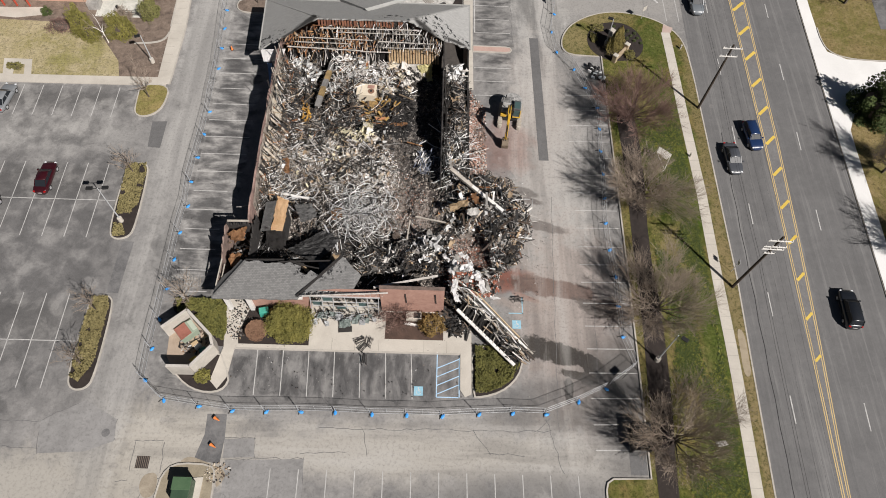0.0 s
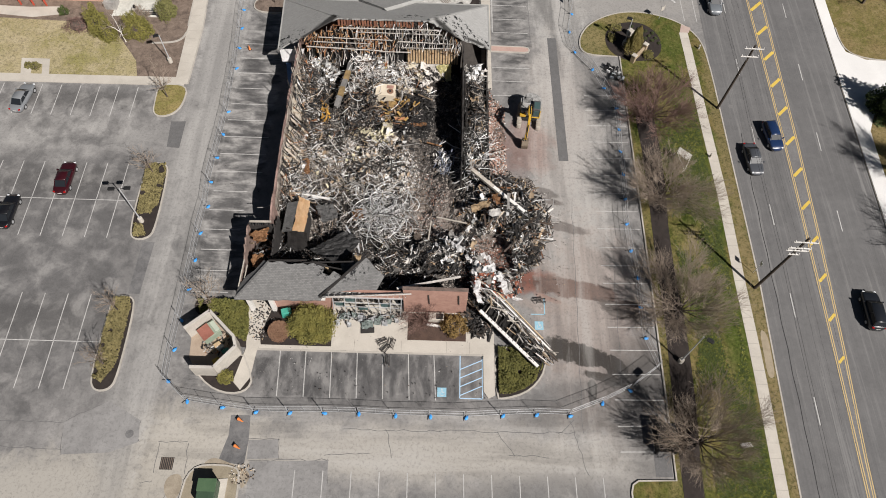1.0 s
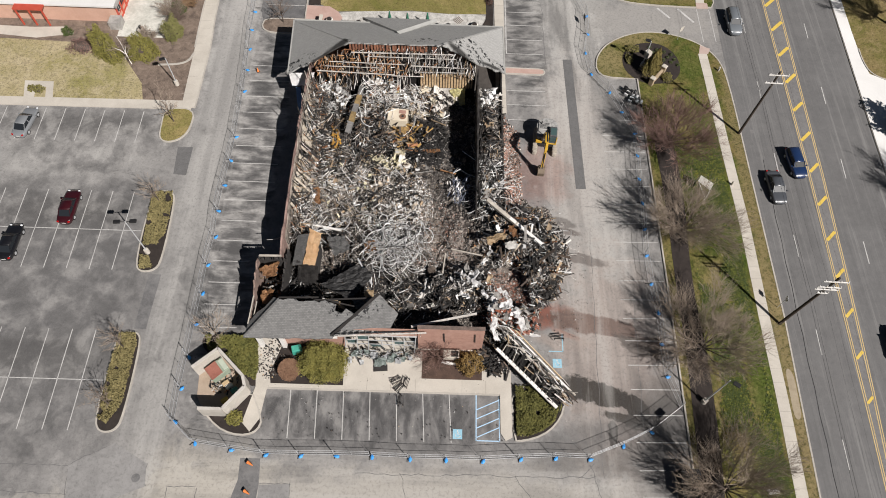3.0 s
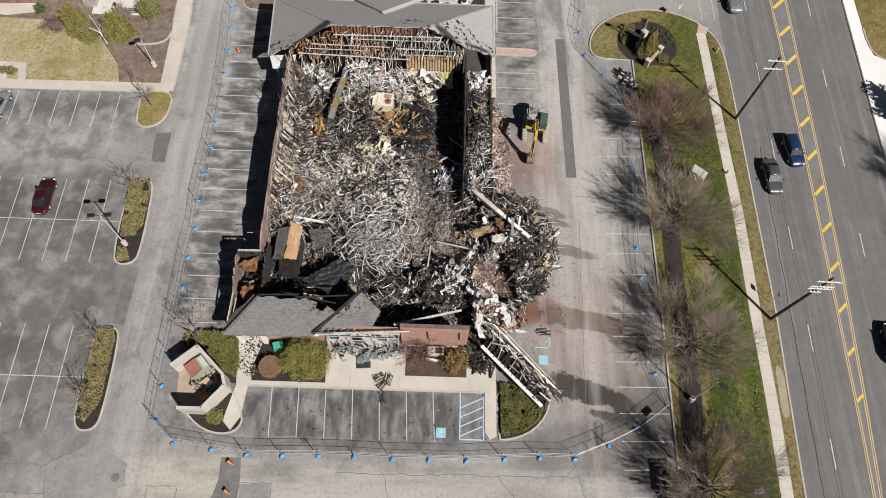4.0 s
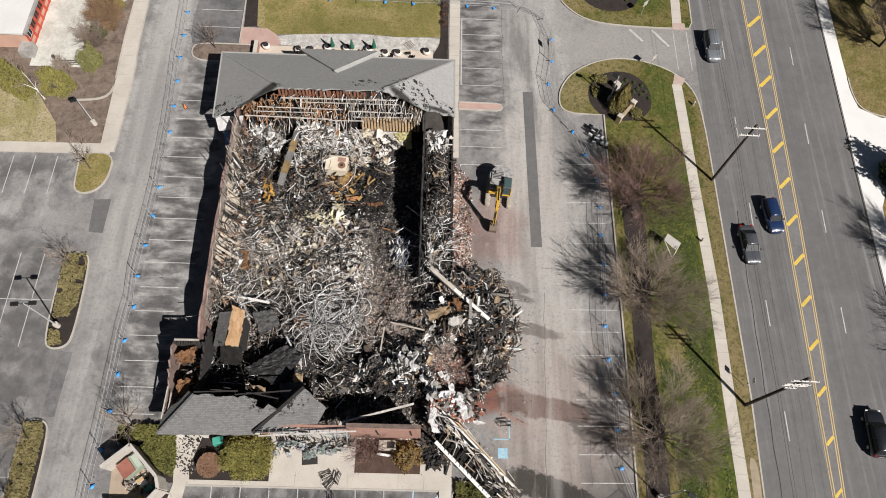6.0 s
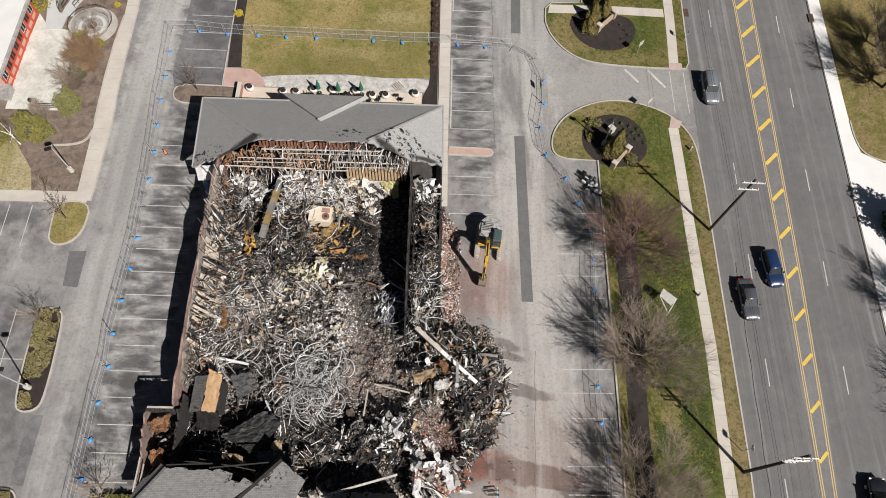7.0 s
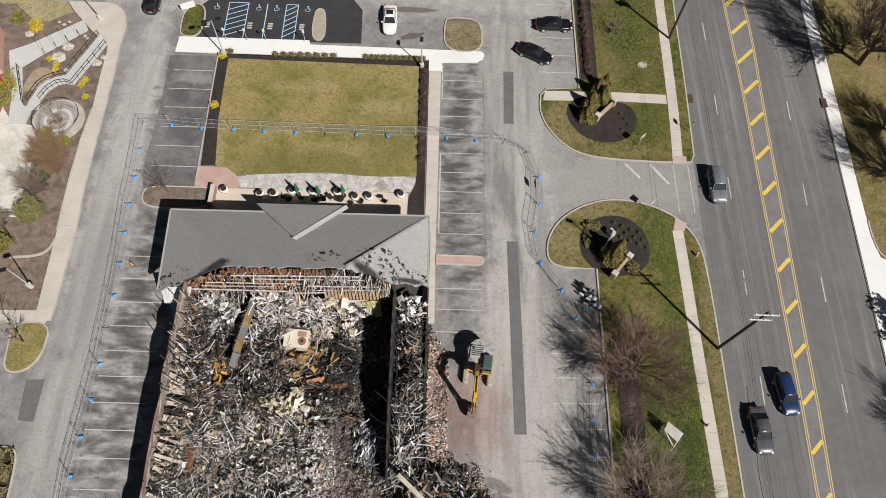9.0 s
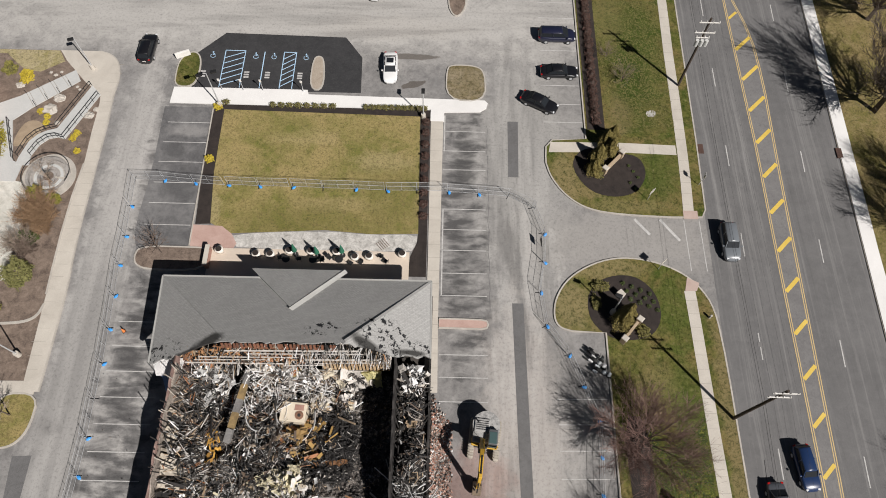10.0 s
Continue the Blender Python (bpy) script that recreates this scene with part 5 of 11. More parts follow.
part("hip_cap", bm, M_ROOFF, ruin)
for a, b in (((-20.6, 7.75, 6.1), (-16.6, 8.0, 5.9)), ((-20.8, 8.3, 5.4), (-14.6, 7.9, 5.2)), ((-18.2, 8.5, 5.0), (-13.0, 7.6, 4.8)), ((-16.8, 7.6, 6.1), (-11.6, 8.3, 5.4))):
    bm = bmesh.new()
    beam(bm, a, b, 0.1, 0.16)
    part("ridge_rafter", bm, M_CHAR, ruin, "charred ridge timber")
for x in (-23.0, -20.6):
    bm = bmesh.new()
    box(bm, 0.45, 0.45, 3.7, pose(x, 4.75, 0.1), 0.02)
    part("porch_post", bm, M_WHITETRIM, ruin, "white porch post")
bm = bmesh.new()
beam(bm, (-23.6, 4.6, 3.55), (-14.6, 4.6, 3.7), 0.3, 0.3)
part("porch_beam", bm, M_WHITETRIM, ruin, "white porch beam")
part("gable_roof", plate([(-14.95, 4.4, 4.45), (-9.25, 5.2, 4.55), (-8.4, 6.85, 5.0)] + ragged((-8.4, 6.85, 5.0), (-10.35, 8.3, 6.4), 6, 0.1, 12) + [(-10.35, 8.3, 6.4)] + ragged((-10.35, 8.3, 6.4), (-14.95, 4.4, 4.45), 10, 0.05, 13), 0.18), M_ROOFF, ruin, "grey shingle gable roof, slumped inwards")
bm = bmesh.new()
beam(bm, (-15.05, 4.45, 4.4), (-10.4, 8.4, 6.4), 0.3, 0.1)
part("valley_edge", bm, M_CHAR, ruin, "burnt valley edge")
part("gable_roof_side", plate([(-15.2, 4.5, 4.2), (-10.4, 8.4, 6.2), (-11.0, 9.0, 4.4), (-15.5, 5.1, 3.7)], 0.15), M_CHAR, ruin, "charred roof slope")


# ---- rubble ----
def kept_clear(x, y):
    """Things that lie open on top of the rubble."""
    for cx, cy, rx, ry, turn in ((-10.1, 34.9, 1.7, 1.6, -4), (-16.0, 35.6, 1.2, 4.0, -10), (-17.7, 31.8, 0.8, 1.7, 0), (-7.9, 32.0, 1.5, 1.2, 0), (-18.6, 14.4, 2.0, 2.6, 0), (-15.6, 16.0, 1.3, 1.2, 0), (-12.2, 16.1, 0.9, 0.9, 0), (-2.4, 30.5, 2.0, 7.6, 0), (-13.0, 10.2, 3.6, 1.7, 20), (-3.6, 7.3, 4.2, 1.8, 0), (3.6, 12.0, 2.0, 2.7, 15)):
        a = radians(turn)
        dx, dy = x - cx, y - cy
        if abs(dx * math.cos(a) + dy * math.sin(a)) < rx and abs(dy * math.cos(a) - dx * math.sin(a)) < ry:
            return True
    return False


def heap_height(x, y):
    """How high the rubble lies."""
    n = noise.noise(Vector((x * 0.22, y * 0.22, 3.0))) + 1.0 * noise.noise(Vector((x * 0.55, y * 0.55, 9.0))) + 0.4 * noise.noise(Vector((x * 1.3, y * 1.3, 2.0)))
    inside = -22 < x < 3.5 and 6 < y < 39.8
    calm = math.exp(-(((x + 4.0) / 3.2) ** 2 + ((y - 26) / 9) ** 2))
    h = 0.55 + (1.0 - 0.75 * calm) * n if inside else 0.0
    for cx, cy, rx, ry, top in ((-20.4, 26, 1.6, 11, 2.2), (-18.5, 16, 3.4, 3.5, 1.5), (-9.8, 17, 4.2, 3.4, 1.1), (5.6, 16.0, 4.8, 7.0, 1.9), (-1, 11, 4.5, 3.5, 1.1), (-13, 35, 8, 3, 1.2), (-13, 9.5, 6, 2.5, 1.0), (1.6, 30, 1.5, 7, 0.9), (5.0, 8.0, 4.0, 3.0, 0.8), (-14.5, 39.2, 6.5, 1.6, 2.6), (-5.0, 39.0, 4.0, 1.0, 0.6)):
        d = ((x - cx) / rx) ** 2 + ((y - cy) / ry) ** 2
        h += top * math.exp(-d * 1.3) * (1 + 0.35 * n)
    if -8.0 < x < 1.2 and y < 9.2:
        h *= 0.15
    if kept_clear(x, y):
        h = min(h, 0.5)
    return max(0.0, h)


def rubble_mound(x0, x1, y0, y1, step, edge):
    nx, ny = int((x1 - x0) / step) + 1, int((y1 - y0) / step) + 1
    vs, fs = [], []
    for j in range(ny):
        for i in range(nx):
            x, y = x0 + i * step, y0 + j * step
            d = min(1.0, edge(x, y))
            z = heap_height(x, y) + 0.3 * noise.noise(Vector((x * 1.7, y * 1.7, 0))) + 0.24 * noise.noise(Vector((x * 4, y * 4, 5)))
            vs.append((x + random.uniform(-0.05, 0.05), y + random.uniform(-0.05, 0.05), 0.05 + max(-0.1, z * max(0.0, d)) if d > 0 else -0.25))
    for j in range(ny - 1):
        for i in range(nx - 1):
            a = j * nx + i
            fs.append((a, a + 1, a + nx + 1, a + nx))
    return vs, fs


def heap_edge(x, y):
    inner = min(x + 21.0, 3.1 - x, y - 5.6, 39.9 - y)
    outer = 1.0 - math.sqrt(((x - 3.9 - 0.2 * (y - 16)) / 6.4) ** 2 + ((y - 16.0) / 8.4) ** 2) + 0.12 * noise.noise(Vector((x * 0.5, y * 0.5, 1)))
    return max(inner * 1.5, outer * 3)


m_ash, nt, bsdf = nodes_of("ash_rubble")
pos = place_of(nt)
n1, n2, n3 = noise_of(nt, pos, 0.28, 5, 0.6, 0.8), noise_of(nt, pos, 2.6, 7, 0.8, 0.9), noise_of(nt, pos, 8, 5, 0.8, 0.5)
bent = nt.nodes.new("ShaderNodeVectorMath")
bent.operation = "MULTIPLY_ADD"
wob = node(nt, "ShaderNodeTexNoise", Scale=3.0, Detail=4.0)
nt.links.new(pos, wob.inputs["Vector"]), nt.links.new(wob.outputs["Color"], bent.inputs[0]), nt.links.new(pos, bent.inputs[2])
bent.inputs[1].default_value = (0.5, 0.5, 0.5)


def chunks(scale):
    v = node(nt, "ShaderNodeTexVoronoi", Scale=scale)
    nt.links.new(bent.outputs[0], v.inputs["Vector"])
    sep = nt.nodes.new("ShaderNodeSeparateColor")
    nt.links.new(v.outputs["Color"], sep.inputs[0])
    return sep.outputs[0]


lump = chunks(3.2)
chip = chunks(9.0)
mix = calc(nt, "ADD", calc(nt, "MULTIPLY", lump, 0.45), calc(nt, "ADD", calc(nt, "MULTIPLY", chip, 0.55), calc(nt, "MULTIPLY", calc(nt, "SUBTRACT", n1, 0.5), 0.9)))
ramp = nt.nodes.new("ShaderNodeValToRGB")
ramp.color_ramp.elements[0].position, ramp.color_ramp.elements[0].color = 0.34, (0.014, 0.013, 0.012, 1)
ramp.color_ramp.elements[1].position, ramp.color_ramp.elements[1].color = 0.9, (0.45, 0.41, 0.36, 1)
for at, c in ((0.48, (0.075, 0.064, 0.058, 1)), (0.6, (0.2, 0.168, 0.145, 1)), (0.72, (0.36, 0.318, 0.278, 1))):
    ramp.color_ramp.elements.new(at - 0.03).color = c
nt.links.new(mix, ramp.inputs[0])
col = ramp.outputs[0]
col = blend(nt, calc(nt, "MULTIPLY", remap(nt, n3, 0.5, 0.38), 0.6), col, (0.016, 0.015, 0.015))
warp = calc(nt, "MULTIPLY", calc(nt, "SUBTRACT", noise_of(nt, pos, 0.45, 5), 0.5), 1.6)
# tints of the ash; the blob at (-2.6, 32) paints in the inner wall's shade
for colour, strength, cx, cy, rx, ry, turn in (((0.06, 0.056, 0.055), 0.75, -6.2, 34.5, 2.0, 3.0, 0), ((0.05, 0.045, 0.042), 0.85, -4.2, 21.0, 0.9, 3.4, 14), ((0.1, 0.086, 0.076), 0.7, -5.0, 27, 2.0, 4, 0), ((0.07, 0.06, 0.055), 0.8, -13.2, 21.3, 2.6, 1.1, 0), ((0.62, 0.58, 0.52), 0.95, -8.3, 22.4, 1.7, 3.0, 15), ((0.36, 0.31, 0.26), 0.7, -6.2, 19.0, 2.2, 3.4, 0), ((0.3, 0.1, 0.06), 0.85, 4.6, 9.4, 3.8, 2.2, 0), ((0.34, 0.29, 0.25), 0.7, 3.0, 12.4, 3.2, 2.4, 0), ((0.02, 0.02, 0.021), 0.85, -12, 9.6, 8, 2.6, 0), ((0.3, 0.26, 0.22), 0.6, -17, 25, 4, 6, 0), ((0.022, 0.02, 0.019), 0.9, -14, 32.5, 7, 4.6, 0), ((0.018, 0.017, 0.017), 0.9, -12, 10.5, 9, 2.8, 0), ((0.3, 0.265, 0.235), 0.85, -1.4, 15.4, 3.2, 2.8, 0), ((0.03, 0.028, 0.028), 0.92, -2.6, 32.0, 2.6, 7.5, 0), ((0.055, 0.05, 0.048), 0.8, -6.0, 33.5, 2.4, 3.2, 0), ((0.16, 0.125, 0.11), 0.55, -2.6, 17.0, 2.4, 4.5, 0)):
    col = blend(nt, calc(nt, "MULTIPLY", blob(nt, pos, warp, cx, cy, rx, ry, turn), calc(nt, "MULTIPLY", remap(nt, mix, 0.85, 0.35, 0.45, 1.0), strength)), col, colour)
nt.links.new(col, bsdf.inputs["Base Color"])
bsdf.inputs["Roughness"].default_value = 0.95
bumped(nt, bsdf, calc(nt, "ADD", lump, calc(nt, "MULTIPLY", chip, 0.5)), 0.9, 0.16)
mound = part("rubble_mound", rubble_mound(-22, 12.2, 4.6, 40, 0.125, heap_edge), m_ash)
tagged(mound, "uneven heap of ash, plaster and charred rubble", "rubble", "", "stuff")

UNIT = [(-0.5, -0.5, -0.5), (0.5, -0.5, -0.5), (0.5, 0.5, -0.5), (-0.5, 0.5, -0.5), (-0.5, -0.5, 0.5), (0.5, -0.5, 0.5), (0.5, 0.5, 0.5), (-0.5, 0.5, 0.5)]
SIDES = [(0, 3, 2, 1), (4, 5, 6, 7), (0, 1, 5, 4), (1, 2, 6, 5), (2, 3, 7, 6), (3, 0, 4, 7)]


def beyond(x, y):
    """Past the foot of the side heap, on the open lot."""
    return x > 3.4 and 7.8 < y < 24 and heap_edge(x, y) < -0.1


def sooty(x, y):
    """Black burnt-out hollows and bare ash, where few pieces lie."""
    d = 0.0
    for cx, cy, rx, ry, k in ((-5.8, 32.2, 2.6, 3.4, 0.85), (-17.6, 22.6, 3.0, 1.6, 0.8), (-14.8, 19.6, 3.6, 0.8, 0.85), (-3.0, 20.0, 2.6, 4.4, 0.85), (-5.2, 27.0, 2.6, 4.5, 0.75), (-6.2, 15.0, 2.4, 3.0, 0.7), (-12.6, 24.4, 2.6, 1.8, 0.6), (-12.6, 31.6, 1.6, 2.0, 0.6), (-18.6, 29.2, 1.2, 1.6, 0.6), (8.8, 19.2, 1.4, 2.2, 0.7), (-19.3, 34.6, 1.2, 1.6, 0.5), (-1.4, 15.6, 3.0, 2.6, 0.9), (-10.4, 23.0, 2.2, 1.4, 0.7), (-8.2, 22.4, 2.6, 2.4, 0.7), (-2.6, 18.4, 3.4, 5.0, 0.88), (3.2, 12.4, 2.4, 3.4, 0.85), (1.0, 15.6, 2.0, 2.4, 0.8)):
        d = max(d, k * math.exp(-(((x - cx) / rx) ** 2 + ((y - cy) / ry) ** 2) ** 1.5))
    return min(0.95, d + 0.9 * max(0.0, noise.noise(Vector((x * 0.5, y * 0.5, 12.0))) - 0.05))


def patchy(x, y):
    """How thickly the long pieces lie: drifts and bare patches of ash."""
    return 1.0 if x > 0 or y < 12 else min(1.0, max(0.06, 0.42 + 1.7 * noise.noise(Vector((x * 0.27, y * 0.27, 6.0)))))


def litter(count, spot, lengths, widths, thicks, seed, tilt=22, lift=0.35, lie=None, clear=True):
    """Loose planks and scraps strewn over the rubble; spot(r) gives a place."""
    r = random.Random(seed)
    vs, fs = [], []
    for _ in range(count):
        x, y = spot(r)
        if clear and (kept_clear(x, y) or (lift >= 0.1 and beyond(x, y)) or r.random() < sooty(x, y) * (0.5 if lengths[1] < 0.7 else 1.0)) or (clear and lengths[1] > 0.6 and r.random() > patchy(x, y)):
            continue
        L, w, t = (r.uniform(*lengths) * r.uniform(0.5, 1.0), r.uniform(*widths), r.uniform(*thicks))
        turn = r.uniform(0, 180) if lie is None else r.gauss(*lie)
        m = pose(x, y, heap_height(x, y) + 0.1 + abs(r.gauss(0, lift)), r.uniform(-25, 25), r.gauss(0, tilt), turn)
        k = len(vs)
        bend = r.uniform(-0.1, 0.1)
        for a, b, c in UNIT:
            v = m @ Vector((a * L, b * w * (1 - 0.3 * (a > 0) * r.random()), c * t + bend * (abs(a) - 0.25) * L * 0.3))
            vs.append((v.x, v.y, max(v.z, 0.03)))
        fs += [tuple(k + i for i in f) for f in SIDES]
    return vs, fs


def in_box(x0, x1, y0, y1):
    return lambda r: (r.uniform(x0, x1), r.uniform(y0, y1))


def in_disc(cx, cy, rx, ry):
    def spot(r):
        a, d = r.uniform(0, 2 * math.pi), math.sqrt(r.random())
        return cx + rx * d * math.cos(a), cy + ry * d * math.sin(a)
    return spot


BLACK, CHARC, BROWN, TAN, ASH, BONE, WHITE, RUST = (0.012, 0.011, 0.011), (0.043, 0.04, 0.038), (0.12, 0.085, 0.062), (0.46, 0.34, 0.22), (0.31, 0.295, 0.275), (0.68, 0.645, 0.6), (0.93, 0.925, 0.91), (0.36, 0.16, 0.07)
M_MIXED = pieces("mixed_debris", ((BLACK, 4), (CHARC, 5), (BROWN, 4), ((0.2, 0.175, 0.155), 4), (ASH, 4), (TAN, 1.5), (BONE, 3), (WHITE, 2.4)), 0.8, 0, 6, 0.62)
M_DARKMIX = pieces("charred_debris", ((BLACK, 9), (CHARC, 6), (BROWN, 2), (ASH, 1.2), (TAN, 0.3), (BONE, 0.5), (WHITE, 0.3)))
M_PALEMIX = pieces("pale_debris", ((BLACK, 1.6), (CHARC, 1.6), (BROWN, 1.5), (ASH, 3.5), (TAN, 1.6), ((0.5, 0.455, 0.4), 3), (BONE, 5), (WHITE, 5.5)), 0.8, 0, 6, 0.25)
M_WOODMIX = pieces("timber_debris", ((BLACK, 5), (CHARC, 4), (BROWN, 4), (RUST, 2.2), (TAN, 2.2), (ASH, 2), (BONE, 1.2), (WHITE, 0.6)), 0.8, 0, 6, 0.45)
M_RUSTMIX = pieces("orange_timber_debris", ((CHARC, 2), (BROWN, 3), (RUST, 5), ((0.5, 0.27, 0.12), 4), (TAN, 2), (BONE, 1)), 0.8, 0, 6, 0.25)
M_METALMIX = pieces("metal_debris", ((ASH, 4), ((0.46, 0.46, 0.455), 5), ((0.74, 0.745, 0.74), 4), (CHARC, 3)), 0.45, 0.15, 6, 0.12)
M_BRICKPALE = pieces("pale_brick_debris", (((0.4, 0.2, 0.14), 4), ((0.52, 0.34, 0.27), 4), ((0.3, 0.25, 0.215), 4), (BONE, 2.5), (CHARC, 2), (WHITE, 0.5)), 0.9, 0, 6, 0.45)
M_BRICKMIX = pieces("brick_debris", (((0.34, 0.11, 0.06), 6), ((0.38, 0.18, 0.13), 4), (BONE, 2.4), (CHARC, 4), (ASH, 1.5), (WHITE, 0.7)), 0.9, 0, 6, 0.15)


M_BRIGHTSCRAP = pieces("bright_scraps", ((WHITE, 6), (BONE, 3), (ASH, 2)), 0.6, 0, 6, 0.35)


def debris(label, material, *args, **more):
    tagged(part("debris", litter(*args, **more), material), label, "debris", "", "stuff")


def thinned(place, keep):
    """Places from another spread, fewer where keep(x, y) is small."""
    def spot(r):
        while True:
            x, y = place(r)
            if r.random() < keep(x, y):
                return x, y
    return spot


def open_floor(x, y):
    a = math.exp(-(((x + 3.8) / 2.6) ** 2 + ((y - 29) / 7) ** 2)) + math.exp(-(((x + 4.6) / 1.7) ** 2 + ((y - 18) / 6) ** 2))
    return max(0.06, 1 - 1.25 * a) * (0.55 + 0.8 * max(0, 0.5 + noise.noise(Vector((x * 0.35, y * 0.35, 4)))))


INNER = thinned(in_box(-20.8, -0.6, 8, 39), open_floor)
CHIPS = thinned(in_box(-20.8, -0.6, 8, 39), lambda x, y: max(0.4, open_floor(x, y)))
debris("fine charred and bleached chips through the burnt interior", M_MIXED, 6500, CHIPS, (0.12, 0.6), (0.03, 0.08), (0.02, 0.06), 10, lift=0.1)
debris("charred and bleached splinters strewn through the burnt interior", M_MIXED, 3000, INNER, (0.3, 1.6), (0.03, 0.08), (0.02, 0.07), 11, lift=0.25)
debris("long charred timbers lying in the burnt interior", M_DARKMIX, 1500, INNER, (1.2, 3.8), (0.06, 0.15), (0.05, 0.14), 12, lift=0.5)
debris("thin white laths and trims across the interior", M_PALEMIX, 520, INNER, (1.0, 4.6), (0.03, 0.09), (0.02, 0.05), 9, lift=0.5)
debris("pale planks and plasterboard along the west wall", M_PALEMIX, 520, in_disc(-18.6, 24, 2.6, 8.5), (0.3, 3.0), (0.03, 0.09), (0.02, 0.06), 13, lift=0.4)
debris("fine bleached splinters along the west side", M_PALEMIX, 1500, in_disc(-16.8, 26.0, 3.8, 3.6), (0.1, 0.65), (0.02, 0.08), (0.02, 0.05), 50, lift=0.3)
debris("pale crumbled plaster over the ash", M_PALEMIX, 2600, in_disc(-7.6, 22.2, 2.4, 4.4), (0.06, 0.34), (0.04, 0.14), (0.02, 0.05), 51, lift=0.06, clear=False)
debris("reddish and pale crumbs over the ash", M_BRICKPALE, 1100, in_disc(-5.0, 18.5, 3.4, 5.0), (0.05, 0.22), (0.04, 0.12), (0.02, 0.05), 52, lift=0.05, clear=False)
debris("bright laths in the middle of the ruin", M_PALEMIX, 450, thinned(in_disc(-13.0, 24, 4.6, 4.4), open_floor), (0.4, 3.2), (0.04, 0.12), (0.02, 0.06), 8, lift=0.4)
debris("brown and orange timber scraps in the north of the ruin", M_WOODMIX, 1300, in_disc(-14.5, 32.0, 7, 4.4), (0.15, 1.4), (0.03, 0.09), (0.03, 0.1), 14, lift=0.5)
debris("black charred timber in the north of the ruin", M_DARKMIX, 1300, in_disc(-14.0, 31.5, 7, 4.6), (0.4, 2.6), (0.04, 0.13), (0.03, 0.1), 41, tilt=30, lift=0.6)
debris("bleached sticks hanging below the torn roof edge", M_PALEMIX, 520, in_box(-17.5, -6.5, 35.2, 39.2), (0.5, 2.8), (0.03, 0.08), (0.03, 0.08), 15, tilt=30, lift=0.9, lie=(120, 45))
debris("mixed sticks and shreds below the torn roof edge", M_MIXED, 800, in_box(-20.0, -4, 35.0, 39.2), (0.2, 2.0), (0.02, 0.07), (0.02, 0.05), 49, tilt=30, lift=0.6)
debris("dark scraps below the torn roof edge", M_WOODMIX, 600, in_box(-20.5, -2.5, 35.0, 39.3), (0.2, 1.2), (0.03, 0.1), (0.03, 0.1), 42, tilt=30, lift=0.6)
debris("white plaster sheets below the torn roof edge", M_BRIGHTSCRAP, 320, in_box(-19.5, -9.5, 36.6, 39.4), (0.2, 0.9), (0.05, 0.25), (0.02, 0.04), 43, tilt=25, lift=0.9)
debris("pale plaster fragments on the open floor", M_PALEMIX, 1500, in_disc(-8.4, 22.0, 1.7, 2.4), (0.08, 0.5), (0.05, 0.25), (0.02, 0.06), 16, lift=0.1)
debris("black charcoal and timber in the shaded east room", M_DARKMIX, 600, in_box(0.2, 3.0, 22, 39), (0.4, 2.2), (0.05, 0.16), (0.04, 0.12), 17, lift=0.35)
debris("white and grey scraps in the east room", M_PALEMIX, 110, in_box(0.2, 3.0, 22, 30), (0.3, 1.4), (0.03, 0.1), (0.02, 0.06), 7, lift=0.8)
debris("white plaster scraps at the north end of the east room", M_PALEMIX, 90, in_box(0.2, 3.0, 37.2, 40), (0.3, 1.2), (0.04, 0.2), (0.02, 0.06), 44, lift=0.9)
debris("broken timber and roofing piled on the lot beside the ruin", M_MIXED, 1300, in_disc(5.2, 15.6, 5.6, 7.4), (0.3, 1.8), (0.04, 0.13), (0.03, 0.1), 18, tilt=30, lift=0.5)
debris("fine splinters over the side heap", M_WOODMIX, 3000, in_disc(5.2, 15.4, 5.8, 8.0), (0.1, 0.45), (0.04, 0.15), (0.02, 0.06), 6, tilt=30, lift=0.25)
debris("long splintered boards in the side heap", M_WOODMIX, 420, in_disc(5.8, 16.5, 4.6, 6.0), (1.2, 3.6), (0.08, 0.22), (0.04, 0.1), 19, tilt=30, lift=0.6)
debris("pale laths in the side heap", M_PALEMIX, 600, in_disc(5.4, 15.6, 4.8, 6.4), (0.3, 1.6), (0.05, 0.14), (0.02, 0.06), 46, tilt=28, lift=0.5)
debris("white sheet scraps in the side heap", M_BRIGHTSCRAP, 150, in_disc(4.2, 13.6, 3.6, 4.0), (0.3, 1.0), (0.08, 0.4), (0.02, 0.04), 45, tilt=25, lift=0.5)
debris("pale plaster and lath fragments in the side heap", M_PALEMIX, 1800, in_disc(3.2, 12.2, 3.6, 3.0), (0.08, 0.6), (0.04, 0.2), (0.02, 0.06), 47, lift=0.2)
debris("bright scraps of trim behind the front wall", M_BRIGHTSCRAP, 160, in_disc(-0.5, 11.0, 3.0, 2.0), (0.15, 0.9), (0.04, 0.2), (0.02, 0.05), 48, tilt=30, lift=0.7)
debris("black wet timbers in the south side of the heap", M_DARKMIX, 350, in_disc(7.4, 15.0, 2.6, 5.2), (0.8, 2.4), (0.08, 0.2), (0.05, 0.12), 20, tilt=30, lift=0.45, lie=(70, 30))
debris("red brick and plaster rubble at the foot of the heap", M_BRICKMIX, 2200, in_disc(3.8, 9.6, 4.2, 3.2), (0.12, 0.5), (0.1, 0.3), (0.06, 0.2), 21, lift=0.15)
